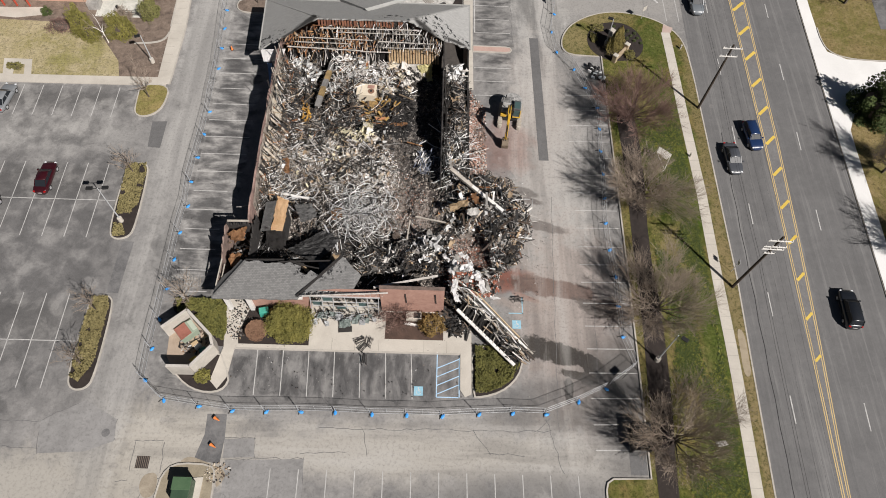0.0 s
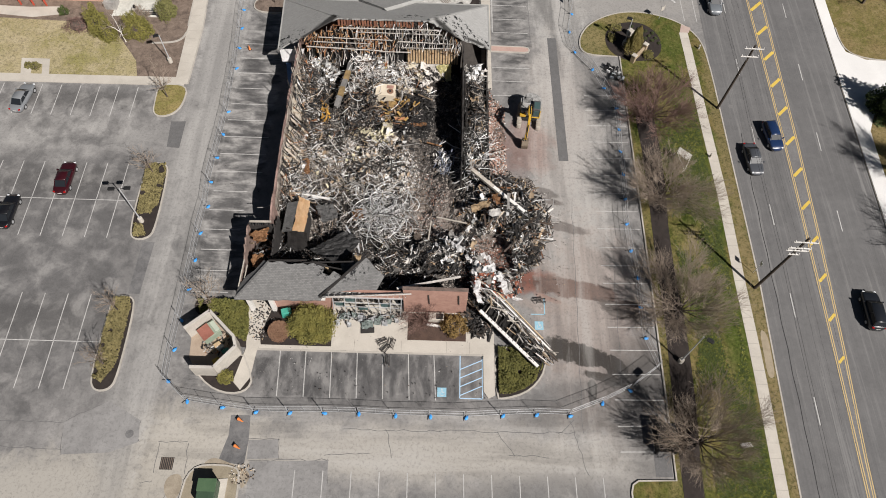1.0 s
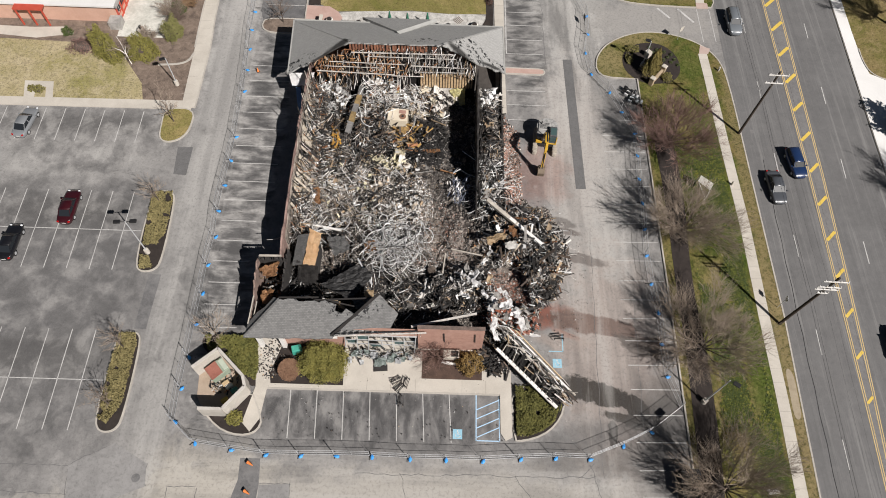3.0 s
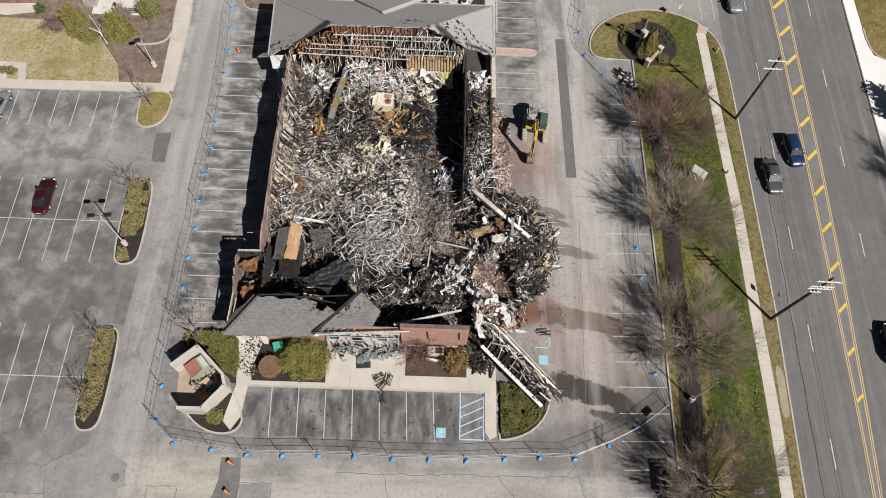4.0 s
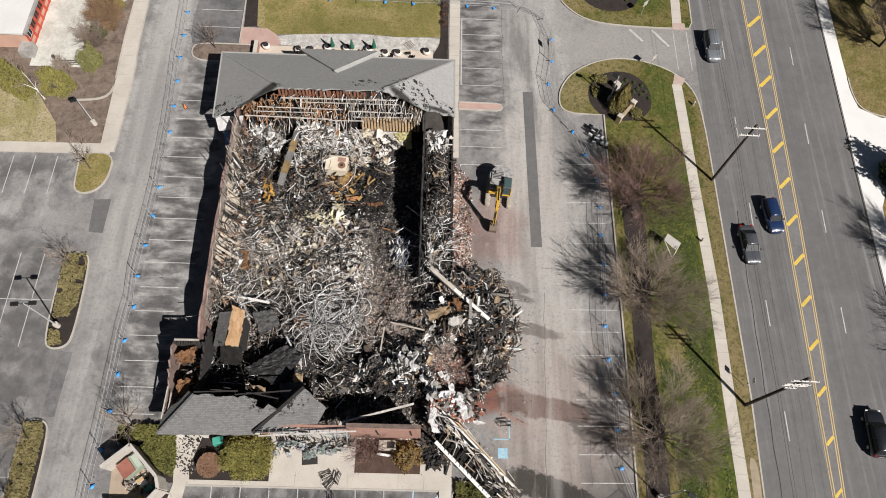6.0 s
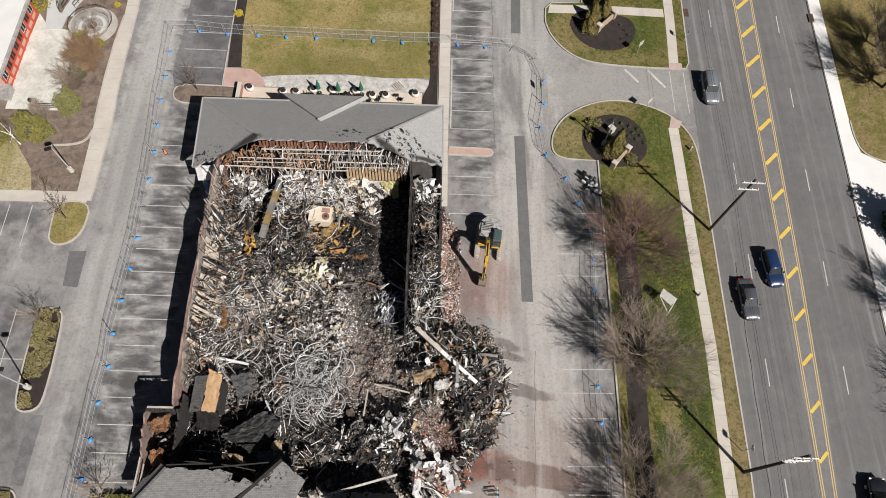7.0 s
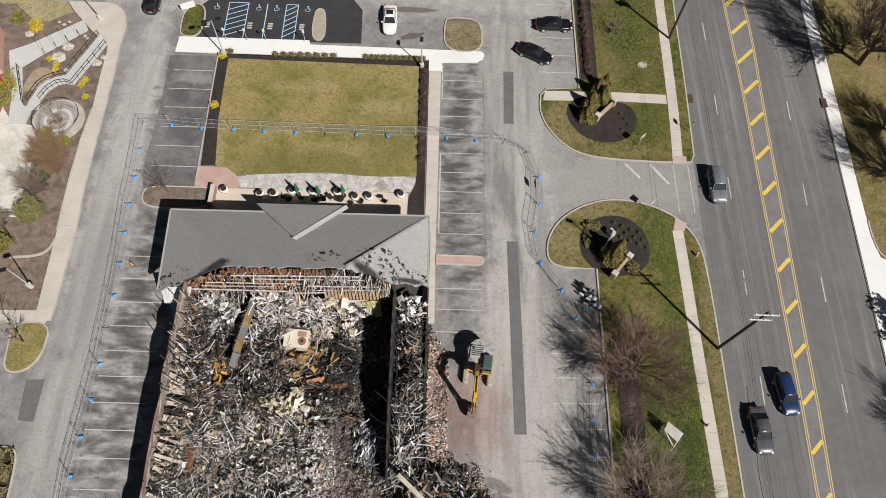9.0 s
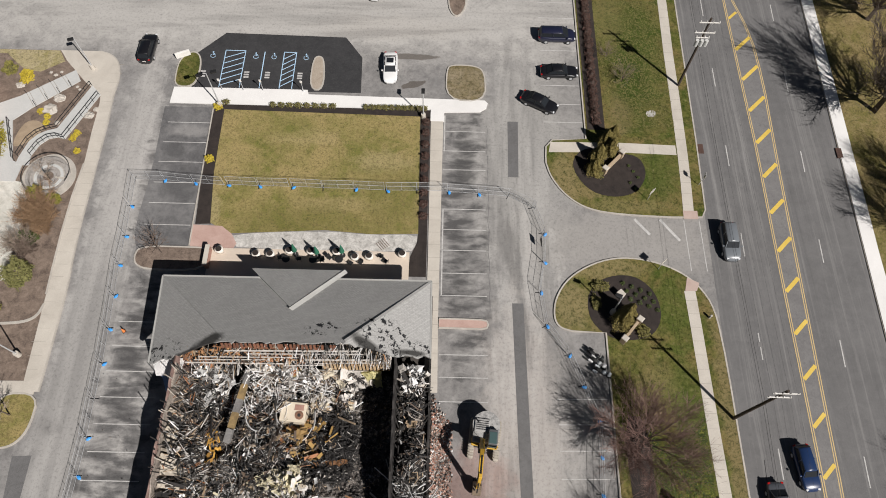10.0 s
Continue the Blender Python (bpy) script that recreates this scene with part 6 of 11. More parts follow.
debris("fallen bricks in a band beside the east wall", M_BRICKPALE, 2600, thinned(in_box(3.45, 5.6, 22.5, 38), lambda x, y: min(1.0, 1.25 - 0.45 * (x - 3.4) - 0.3 * max(0.0, y - 34))), (0.12, 0.3), (0.09, 0.16), (0.06, 0.1), 22, lift=0.06)
debris("charred timber behind the front wall", M_DARKMIX, 2600, in_box(-20.5, 1.5, 6.0, 13.2), (0.4, 2.8), (0.03, 0.1), (0.04, 0.12), 23, lift=0.6)
debris("pale sheet scraps behind the front wall", M_PALEMIX, 150, in_box(-9.5, 1.5, 8.6, 13), (0.3, 1.8), (0.03, 0.12), (0.02, 0.05), 24, lift=0.7)
debris("burnt scraps inside the side wing", M_WOODMIX, 300, in_box(-23.4, -21.1, 6.5, 12.5), (0.4, 1.8), (0.08, 0.3), (0.03, 0.1), 25, lift=1.3)
debris("small dark scraps scattered over the front walk and stalls", M_DARKMIX, 190, in_box(-23.5, 3.6, -4.8, 4.6), (0.03, 0.2), (0.03, 0.12), (0.02, 0.05), 26, lift=0.01)
debris("pale flakes scattered over the front walk and stalls", M_PALEMIX, 150, in_box(-23.5, 10, -5.0, 4.6), (0.03, 0.14), (0.02, 0.06), (0.01, 0.03), 261, lift=0.01)
debris("dark flakes blown over the lot west of the ruin", M_DARKMIX, 110, in_box(-32, -24, 0, 46), (0.03, 0.14), (0.03, 0.1), (0.01, 0.03), 262, lift=0.01)
debris("dark scraps thick on the walk by the porch", M_DARKMIX, 260, in_disc(-21.9, 3.6, 1.5, 2.6), (0.1, 0.45), (0.06, 0.2), (0.02, 0.08), 27, lift=0.02)
debris("broken timber at the foot of the fallen truss", M_DARKMIX, 800, in_disc(1.9, 4.6, 1.5, 2.4), (0.3, 1.5), (0.06, 0.2), (0.03, 0.1), 28, lift=0.3)
debris("splintered laths along the fallen truss", M_PALEMIX, 300, lambda r: (lambda u: (2.0 + 7.0 * u + r.gauss(0, 0.6), 6.6 - 6.8 * u + r.gauss(0, 0.5)))(r.random()), (0.6, 2.6), (0.05, 0.14), (0.03, 0.08), 5, tilt=10, lift=1.1, lie=(-43, 14))
debris("charred laths along the fallen truss", M_DARKMIX, 500, lambda r: (lambda u: (2.2 + 6.6 * u + r.gauss(0, 0.5), 6.0 - 6.4 * u + r.gauss(0, 0.5)))(r.random()), (0.4, 1.8), (0.05, 0.16), (0.03, 0.08), 4, tilt=16, lift=0.8, lie=(-43, 40))
debris("small scraps scattered over the asphalt round the heap", M_MIXED, 320, in_disc(6.4, 14.5, 6.6, 10.5), (0.04, 0.22), (0.03, 0.08), (0.02, 0.05), 29, lift=0.01)


def hanging(count, seed, rust):
    """Splintered laths caught on the bared roof frame under the ridge."""
    r = random.Random(seed)
    vs, fs = [], []
    for _ in range(count):
        x = r.uniform(-20.5, -0.5)
        if (x < -9) != rust and r.random() < (0.85 if rust else 0.55):
            continue
        u = r.random() * (0.5 if x > -8.2 and not rust else 0.7 if rust else 1.0)
        top = min(9.4, 4.4 + 0.6 * min(x + 24.4, 3.2 - x))
        m = pose(x, 39.7 - 0.6 * u + r.uniform(-0.2, 0.2), top + (3.2 - top) * u + r.uniform(-0.3, 0.3), r.uniform(-40, 40), r.gauss(0, 45), r.gauss(90, 45 if rust else 14))
        L, w = (r.uniform(0.2, 0.9), r.uniform(0.05, 0.14)) if rust else (r.uniform(0.5, 2.2), r.uniform(0.025, 0.06))
        k = len(vs)
        vs += [tuple(m @ Vector((a * L, b * w, c * 0.06))) for a, b, c in UNIT]
        fs += [tuple(k + i for i in f) for f in SIDES]
    return vs, fs


tagged(part("debris", hanging(460, 61, True), M_RUSTMIX), "orange-brown splintered laths hanging below the roof ridge", "debris", "", "stuff")
tagged(part("debris", hanging(420, 62, False), M_PALEMIX), "grey and white laths hanging below the roof ridge", "debris", "", "stuff")


def leaning(count, seed):
    """Laths and lining torn down against the west wall."""
    r = random.Random(seed)
    vs, fs = [], []
    for _ in range(count):
        u, y = r.random() ** 0.8, r.uniform(15.5, 38.5)
        m = pose(-20.95 + 1.9 * u, y, 5.2 - 3.6 * u + r.uniform(-0.3, 0.5), r.uniform(-30, 30), 40 + r.gauss(0, 22), r.gauss(0, 60))
        L, w = r.uniform(0.3, 2.0), r.uniform(0.03, 0.1)
        k = len(vs)
        vs += [tuple(m @ Vector((a * L, b * w, c * 0.05))) for a, b, c in UNIT]
        fs += [tuple(k + i for i in f) for f in SIDES]
    return vs, fs


tagged(part("debris", leaning(260, 63), M_MIXED), "pale laths and lining torn down against a wall", "debris", "", "stuff")
tagged(part("debris", leaning(420, 64), M_WOODMIX), "brown splintered timber leaning on a wall", "debris", "", "stuff")


def bundles(count, spot, seed):
    """Laths that fell together: a few of them side by side, slightly fanned."""
    r = random.Random(seed)
    vs, fs = [], []
    for _ in range(count):
        x, y = spot(r)
        if kept_clear(x, y):
            continue
        turn, roll, n = r.uniform(0, 180), r.gauss(0, 14), 0 if beyond(x, y) or r.random() < sooty(x, y) else r.randint(4, 13)
        step, L, z = r.uniform(0.12, 0.3), r.uniform(0.7, 2.6), heap_height(x, y) + r.uniform(0.25, 0.9)
        for j in range(n):
            m = pose(x, y, z, r.gauss(0, 6), roll, turn) @ pose(r.uniform(-0.3, 0.3), (j - n / 2) * step, r.uniform(-0.12, 0.12), 0, 0, r.gauss(0, 7))
            w, l = r.uniform(0.035, 0.075), L * r.uniform(0.5, 1.0)
            k = len(vs)
            vs += [tuple(m @ Vector((a * l, b * w, c * 0.07))) for a, b, c in UNIT]
            fs += [tuple(k + i for i in f) for f in SIDES]
    return vs, fs


tagged(part("debris", bundles(50, in_box(-20, -9, 19, 31), 91), M_PALEMIX), "bundles of bleached laths fallen side by side", "debris", "", "stuff")
tagged(part("debris", bundles(40, in_box(-20, -6.5, 26, 38), 92), M_DARKMIX), "bundles of charred laths fallen side by side", "debris", "", "stuff")
tagged(part("debris", bundles(34, in_box(-20, -7, 27, 38), 93), M_WOODMIX), "bundles of brown timber fallen side by side", "debris", "", "stuff")
tagged(part("debris", bundles(18, in_box(-17, -7, 35.5, 38.8), 94), M_PALEMIX), "bundles of bleached laths below the roof edge", "debris", "", "stuff")
tagged(part("debris", bundles(40, in_disc(5.4, 15.0, 4.6, 6.4), 95), M_WOODMIX), "bundles of split boards in the side heap", "debris", "", "stuff")
tagged(part("debris", bundles(26, in_box(-14, 0, 9, 13.5), 96), M_PALEMIX), "bundles of pale laths behind the front rooms", "debris", "", "stuff")
tagged(part("debris", bundles(36, in_box(-20, 0, 7.5, 13), 97), M_DARKMIX), "bundles of black laths behind the front rooms", "debris", "", "stuff")


def crumpled(count, spot, sizes, seed, lift=0.5):
    """Bent and torn pieces of board, felt and sheet metal: folded grids."""
    r = random.Random(seed)
    vs, fs = [], []
    for _ in range(count):
        x, y = spot(r)
        if kept_clear(x, y) or beyond(x, y) or r.random() < 0.6 * sooty(x, y):
            continue
        L, n = r.uniform(*sizes), 4
        w = L * r.uniform(0.3, 0.8)
        m = pose(x, y, heap_height(x, y) + 0.12 + abs(r.gauss(0, lift)), r.gauss(0, 22), r.gauss(0, 22), r.uniform(0, 360))
        fold, off, k = r.uniform(-0.5, 0.5), Vector((r.uniform(0, 50), r.uniform(0, 50), 0)), len(vs)
        for lower in (0, 1):
            for i in range(n + 1):
                for j in range(n + 1):
                    p = Vector(((i / n - 0.5) * L, (j / n - 0.5) * w, 0))
                    q = p * 2.4 + off
                    p += Vector((noise.noise(q) * 0.5 * L, noise.noise(q + Vector((9, 4, 2))) * 0.5 * w, fold * abs(p.x) + 0.28 * L * noise.noise(q * 1.3) - 0.04 * lower))
                    p = m @ p
                    vs.append((p.x, p.y, max(p.z, 0.04)))
        low = k + (n + 1) ** 2
        for i in range(n):
            for j in range(n):
                a = i * (n + 1) + j
                quad = (a, a + n + 1, a + n + 2, a + 1)
                fs.append(tuple(k + c for c in quad))
                fs.append(tuple(low + c for c in reversed(quad)))
        rim = [j for j in range(n)] + [n + i * (n + 1) for i in range(n)] + [(n + 1) * (n + 1) - 1 - j for j in range(n)] + [(n - i) * (n + 1) for i in range(n)]
        for a, b in zip(rim, rim[1:] + rim[:1]):
            fs.append((k + a, k + b, low + b, low + a))
    return vs, fs


M_SHEETMIX = pieces("crumpled_sheets", ((BLACK, 6), (CHARC, 5), (BROWN, 3), ((0.2, 0.185, 0.17), 4), (ASH, 3), (TAN, 1.2), (BONE, 1.2)), 0.75, 0, 4, 0.4)
M_TINMIX = pieces("crumpled_tin", (((0.5, 0.5, 0.49), 4), ((0.85, 0.84, 0.82), 5), (ASH, 2), (CHARC, 2)), 0.5, 0.1, 4, 0.2)
for count, place, sizes, seed, mat, lab in (
        (260, thinned(in_box(-20.6, -6, 19, 37), open_floor), (0.2, 0.85), 201, M_SHEETMIX, "crumpled sheets of burnt felt and board in the ruin"),
        (420, in_box(-20.4, -7, 20, 32), (0.12, 0.55), 202, M_TINMIX, "bent pieces of bleached sheet metal in the ruin"),
        (190, in_box(-19.5, -9.0, 35.8, 39.1), (0.2, 1.1), 203, M_TINMIX, "torn white sheets below the roof edge"),
        (150, in_box(-20.0, -8, 37.6, 39.4), (0.2, 0.9), 209, pieces("insulation_tufts", ((WHITE, 4), (BONE, 4), ((0.66, 0.55, 0.25), 2), (RUST, 1.5), (TAN, 2), (CHARC, 2)), 0.85, 0, 4, 0.2), "torn insulation tufts below the ridge"),
        (150, in_box(-8.5, -2.4, 35.4, 39.0), (0.3, 1.2), 208, pieces("cream_sheets", ((BONE, 5), (TAN, 2), ((0.6, 0.54, 0.42), 4)), 0.85, 0, 4, 0.2), "cream ceiling board torn below the rafters"),
        (130, in_disc(5.2, 16.2, 5.0, 6.4), (0.3, 1.2), 204, M_SHEETMIX, "crumpled roofing sheets in the side heap"),
        (110, in_disc(4.6, 14.2, 4.6, 5.4), (0.25, 0.9), 205, M_TINMIX, "bright bent metal pieces in the side heap"),
        (200, in_box(-20, 0.5, 7.5, 13.5), (0.4, 1.5), 206, M_SHEETMIX, "burnt roofing sheets behind the front rooms"),
        (40, in_box(0.4, 2.8, 22.5, 38), (0.4, 1.2), 207, M_SHEETMIX, "burnt sheets in the shaded room")):
    tagged(part("debris", crumpled(count, place, sizes, seed), mat), lab, "debris", "", "stuff")


def tangle(count, cx, cy, rx, ry, seed, radii=(0.03, 0.04, 0.05, 0.065), loops=0.12, steps=(4, 11)):
    """Bent pipes and conduit lying across each other: tubes of four sides."""
    r = random.Random(seed)
    vs, fs = [], []
    for _ in range(count):
        a, d = r.uniform(0, 6.28), math.sqrt(r.random())
        p = Vector((cx + rx * d * math.cos(a), cy + ry * d * math.sin(a), 0))
        if kept_clear(p.x, p.y) or beyond(p.x, p.y) or r.random() < 0.9 * sooty(p.x, p.y):
            continue
        p.z = heap_height(p.x, p.y) + r.uniform(0.15, 0.9)
        turn, rad, n, curl = r.uniform(0, 6.28), r.choice(radii), r.randint(*steps), r.gauss(0, loops)
        reach = r.uniform(0.1, 1.2)
        k = len(vs)
        for i in range(n + 1):
            side = Vector((-math.sin(turn), math.cos(turn), 0))
            vs += [tuple(p + side * rad), tuple(p + Vector((0, 0, rad))), tuple(p - side * rad), tuple(p - Vector((0, 0, rad)))]
            p = p + Vector((math.cos(turn), math.sin(turn), r.uniform(-0.18, 0.16))) * r.uniform(0.25, 0.5)
            p.z = max(p.z, heap_height(p.x, p.y) + 0.1)
            turn += curl + (r.gauss(0, loops) if r.random() < 0.94 else r.uniform(-1.0, 1.0))
            if loops > 0.14 and ((p.x - cx) / rx) ** 2 + ((p.y - cy) / ry) ** 2 > reach:
                turn += -0.22 if math.cos(turn) * (p.y - cy) - math.sin(turn) * (p.x - cx) > 0 else 0.22
        for i in range(n):
            for j in range(4):
                fs.append((k + i * 4 + j, k + i * 4 + (j + 1) % 4, k + i * 4 + 4 + (j + 1) % 4, k + i * 4 + 4 + j))
    return vs, fs


tagged(part("pipe_tangle", tangle(400, -9.1, 16.4, 3.0, 2.5, 31, (0.022, 0.03, 0.038, 0.05), 0.15, (5, 12)), M_METALMIX), "tangle of bent grey metal pipes and conduit on the rubble", "metal scrap", "", "stuff")
tagged(part("pipe_tangle", tangle(120, -12.0, 36.2, 6.5, 2.0, 32), M_METALMIX), "bent grey metal strips below the roof edge", "metal scrap", "", "stuff")
tagged(part("pipe_tangle", tangle(30, -19, 17.5, 2.0, 1.6, 33), M_METALMIX), "bent metal tubes by the west wall", "metal scrap", "", "stuff")
tagged(part("pipe_tangle", tangle(40, 7.6, 16.2, 1.6, 1.6, 34), M_METALMIX), "loose grey cables and tubes on the side heap", "metal scrap", "", "stuff")
tagged(part("pipe_tangle", tangle(90, 1.5, 25.0, 1.2, 4.0, 35), M_METALMIX), "crumpled metal strips in the east room", "metal scrap", "", "stuff")

THIN = (0.018, 0.026, 0.038)
tagged(part("pipe_tangle", tangle(60, -14.5, 26.0, 6.0, 7.0, 36, THIN), M_METALMIX), "bent bleached wires and strips through the ruin", "metal scrap", "", "stuff")
tagged(part("pipe_tangle", tangle(120, -14.0, 31.0, 6.5, 6.5, 37, THIN), M_DARKMIX), "bent black wires and strips through the ruin", "metal scrap", "", "stuff")
tagged(part("pipe_tangle", tangle(120, -12.5, 36.8, 6.8, 2.0, 38, (0.025, 0.04)), M_BRIGHTSCRAP), "bright bent strips below the roof edge", "metal scrap", "", "stuff")
tagged(part("pipe_tangle", tangle(80, 5.4, 15.4, 4.8, 6.4, 39, THIN), M_MIXED), "bent wires and strips in the side heap", "metal scrap", "", "stuff")
tagged(part("pipe_tangle", tangle(50, -18.2, 18.6, 2.4, 1.0, 40), M_METALMIX), "long bent grey tubes on the rubble", "metal scrap", "", "stuff")


M_LATHMIX = pieces("bleached_laths", ((WHITE, 3.4), (BONE, 4), ((0.52, 0.47, 0.41), 4.5), ((0.36, 0.32, 0.275), 4), (TAN, 1.6), ((0.2, 0.175, 0.15), 3), (BROWN, 1.5), (CHARC, 2), (BLACK, 2)), 0.8, 0, 6, 0.35)
M_GREYMIX = pieces("grey_laths", (((0.2, 0.19, 0.18), 4), ((0.42, 0.405, 0.385), 4), (CHARC, 5), (BLACK, 5), (BONE, 2), (BROWN, 2), (WHITE, 0.8)), 0.8, 0, 6, 0.25)


def drift(x, y):
    """How thickly laths lie: in drifts with bare hollows between."""
    n = noise.noise(Vector((x * 0.42, y * 0.42, 21.0))) + 0.6 * noise.noise(Vector((x * 1.1, y * 1.1, 4.0)))
    return min(1.0, max(0.04, 0.5 + 1.5 * n))


def laths(count, spot, seed, lengths, widths, lift=0.7):
    """Thin split laths lying across each other, each with a kink."""
    r = random.Random(seed)
    vs, fs = [], []
    for _ in range(count):
        x, y = spot(r)
        if kept_clear(x, y) or beyond(x, y) or r.random() < sooty(x, y) or r.random() > drift(x, y):
            continue
        L, w, t = r.uniform(*lengths) * (0.3 + 0.7 * r.random() ** 1.6), r.uniform(*widths), r.uniform(0.02, 0.05)
        turn = 260 * noise.noise(Vector((x * 0.2, y * 0.2, 17.0))) + (r.gauss(0, 26) if r.random() < 0.7 else r.uniform(0, 180))
        m = pose(x, y, heap_height(x, y) + 0.12 + lift * r.random(), r.uniform(-30, 30), r.gauss(0, 13), turn)
        at, side, up = r.uniform(-0.25, 0.25), r.gauss(0, 0.05), r.gauss(0, 0.05)
        k = len(vs)
        for a, b, c in ((-0.5, 0.0, 0.0), (at, side * L, up * L), (0.5, r.gauss(0, 0.06) * L, 0.0)):
            for u, v in ((-1, -1), (1, -1), (1, 1), (-1, 1)):
                q = m @ Vector((a * L, b + u * w / 2, c + v * t / 2))
                vs.append((q.x, q.y, max(q.z, 0.03)))
        for j in (0, 4):
            fs += [(k + j + n, k + j + (n + 1) % 4, k + j + 4 + (n + 1) % 4, k + j + 4 + n) for n in range(4)]
        fs += [(k + 3, k + 2, k + 1, k), (k + 8, k + 9, k + 10, k + 11)]
    return vs, fs


for count, place, seed, lengths, widths, lift, mat, lab in (
        (2400, thinned(in_disc(-15.4, 25.2, 5.4, 6.4), open_floor), 401, (0.6, 3.0), (0.025, 0.06), 0.8, M_LATHMIX, "pale split laths heaped crosswise in the ruin"),
        (500, thinned(in_disc(-14.0, 24.2, 4.6, 4.6), open_floor), 402, (1.2, 3.6), (0.05, 0.1), 0.9, M_LATHMIX, "long bleached strips heaped crosswise in the ruin"),
        (1700, in_box(-20.6, -14.5, 29, 38.4), 403, (0.4, 2.2), (0.025, 0.06), 0.8, M_GREYMIX, "grey and black laths in the north of the ruin"),
        (600, in_box(-14.5, -9.0, 30, 37), 404, (0.4, 2.0), (0.025, 0.06), 0.7, M_GREYMIX, "grey laths round the fallen machine"),
        (700, in_box(-15.0, -7.0, 35.4, 39.3), 405, (0.5, 2.4), (0.025, 0.07), 1.2, M_LATHMIX, "white strips below the torn roof edge"),
        (700, in_box(-20.4, -12, 14.5, 21), 406, (0.4, 2.4), (0.025, 0.06), 0.7, M_GREYMIX, "grey laths in the south of the ruin"),
        (420, in_disc(-17.0, 18.4, 3.4, 1.4), 407, (0.6, 2.6), (0.03, 0.07), 0.7, M_LATHMIX, "pale strips on the rubble"),
        (1700, in_disc(5.4, 15.4, 5.2, 7.2), 408, (0.4, 2.0), (0.025, 0.07), 0.8, M_GREYMIX, "dark laths through the side heap"),
        (900, in_disc(5.2, 14.8, 5.0, 7.0), 409, (0.4, 2.0), (0.025, 0.08), 0.9, M_LATHMIX, "pale laths through the side heap"),
        (800, in_box(-9.5, 1.0, 8.4, 14), 410, (0.4, 2.2), (0.025, 0.06), 0.9, M_GREYMIX, "black and grey laths behind the front wall"),
        (180, in_box(-8.5, 1.0, 9.2, 13.6), 411, (0.4, 1.8), (0.03, 0.08), 1.0, M_LATHMIX, "pale laths behind the front wall"),
        (500, in_box(-6.0, -2.2, 13.5, 25), 412, (0.3, 1.6), (0.025, 0.05), 0.4, M_GREYMIX, "grey laths on the ash"),
        (500, in_box(0.3, 3.0, 21.5, 39), 413, (0.4, 2.2), (0.03, 0.07), 0.9, M_GREYMIX, "black and grey laths in the shaded room"),
        (240, in_box(0.3, 2.9, 29, 39.6), 414, (0.3, 1.6), (0.03, 0.08), 0.9, M_LATHMIX, "pale laths in the narrow room")):
    tagged(part("debris", laths(count, place, seed, lengths, widths, lift), mat), lab, "debris", "", "stuff")
M_BEIGEMIX = pieces("beige_scraps", ((BONE, 3), (TAN, 3), ((0.5, 0.43, 0.34), 5), ((0.34, 0.28, 0.22), 5), (BROWN, 4), (CHARC, 2)), 0.9, 0, 5, 0.4)
for count, place, sizes, seed, lab in (
        (420, thinned(in_box(-20.6, -7, 19.5, 33), drift), (0.15, 0.6), 451, "beige scraps of lining and board in the ruin"),
        (240, in_box(-20.4, -8, 30, 38), (0.12, 0.5), 452, "brown and beige scraps in the north of the ruin"),
        (170, in_disc(5.0, 15.4, 4.8, 6.8), (0.2, 0.8), 453, "beige board scraps in the side heap"),
        (45, in_box(-9, 1, 9, 13.6), (0.15, 0.5), 454, "beige scraps behind the front wall")):
    tagged(part("debris", crumpled(count, place, sizes, seed, 0.6), M_BEIGEMIX), lab, "debris", "", "stuff")
debris("broad split boards in the side heap", M_BEIGEMIX, 70, in_disc(5.2, 15.6, 4.6, 6.4), (1.0, 2.8), (0.14, 0.32), (0.03, 0.06), 455, tilt=18, lift=0.9)
debris("broad charred boards in the side heap", M_DARKMIX, 90, in_disc(5.6, 15.2, 4.8, 6.6), (1.0, 3.0), (0.14, 0.34), (0.03, 0.06), 456, tilt=22, lift=0.9)
debris("broad split boards in the ruin", M_BEIGEMIX, 60, in_box(-20, -8, 20, 36), (0.8, 2.4), (0.12, 0.28), (0.03, 0.06), 457, tilt=15, lift=0.8)
debris("crumbs of plaster, ash and charcoal over the ruin", M_MIXED, 11000, thinned(in_box(-20.9, -2.2, 8, 39), lambda x, y: max(0.5, open_floor(x, y))), (0.05, 0.24), (0.03, 0.1), (0.02, 0.05), 421, lift=0.12, clear=False)
debris("crumbs of wood and plaster over the side heap", M_MIXED, 4500, in_disc(5.2, 15.2, 5.6, 7.8), (0.05, 0.26), (0.03, 0.1), (0.02, 0.05), 422, lift=0.2)
debris("torn crumbs behind the front wall", M_DARKMIX, 3000, in_box(-20.5, 1.5, 6.5, 14), (0.06, 0.4), (0.03, 0.12), (0.02, 0.05), 423, lift=0.3)
debris("reddish dirt and plaster crumbs trodden over the foot of the heap", M_BRICKPALE, 3600, in_disc(3.4, 12.0, 3.2, 3.8), (0.04, 0.2), (0.04, 0.13), (0.02, 0.06), 424, lift=0.06, clear=False)
debris("red brick crumbs over the foot of the heap", M_BRICKMIX, 1100, in_disc(4.2, 10.6, 3.2, 3.0), (0.05, 0.24), (0.05, 0.14), (0.03, 0.08), 425, lift=0.06, clear=False)
M_BLACKMIX = pieces("black_char", ((BLACK, 9), (CHARC, 5), (ASH, 0.5), (BONE, 0.3)), 0.75, 0, 6, 0.3)
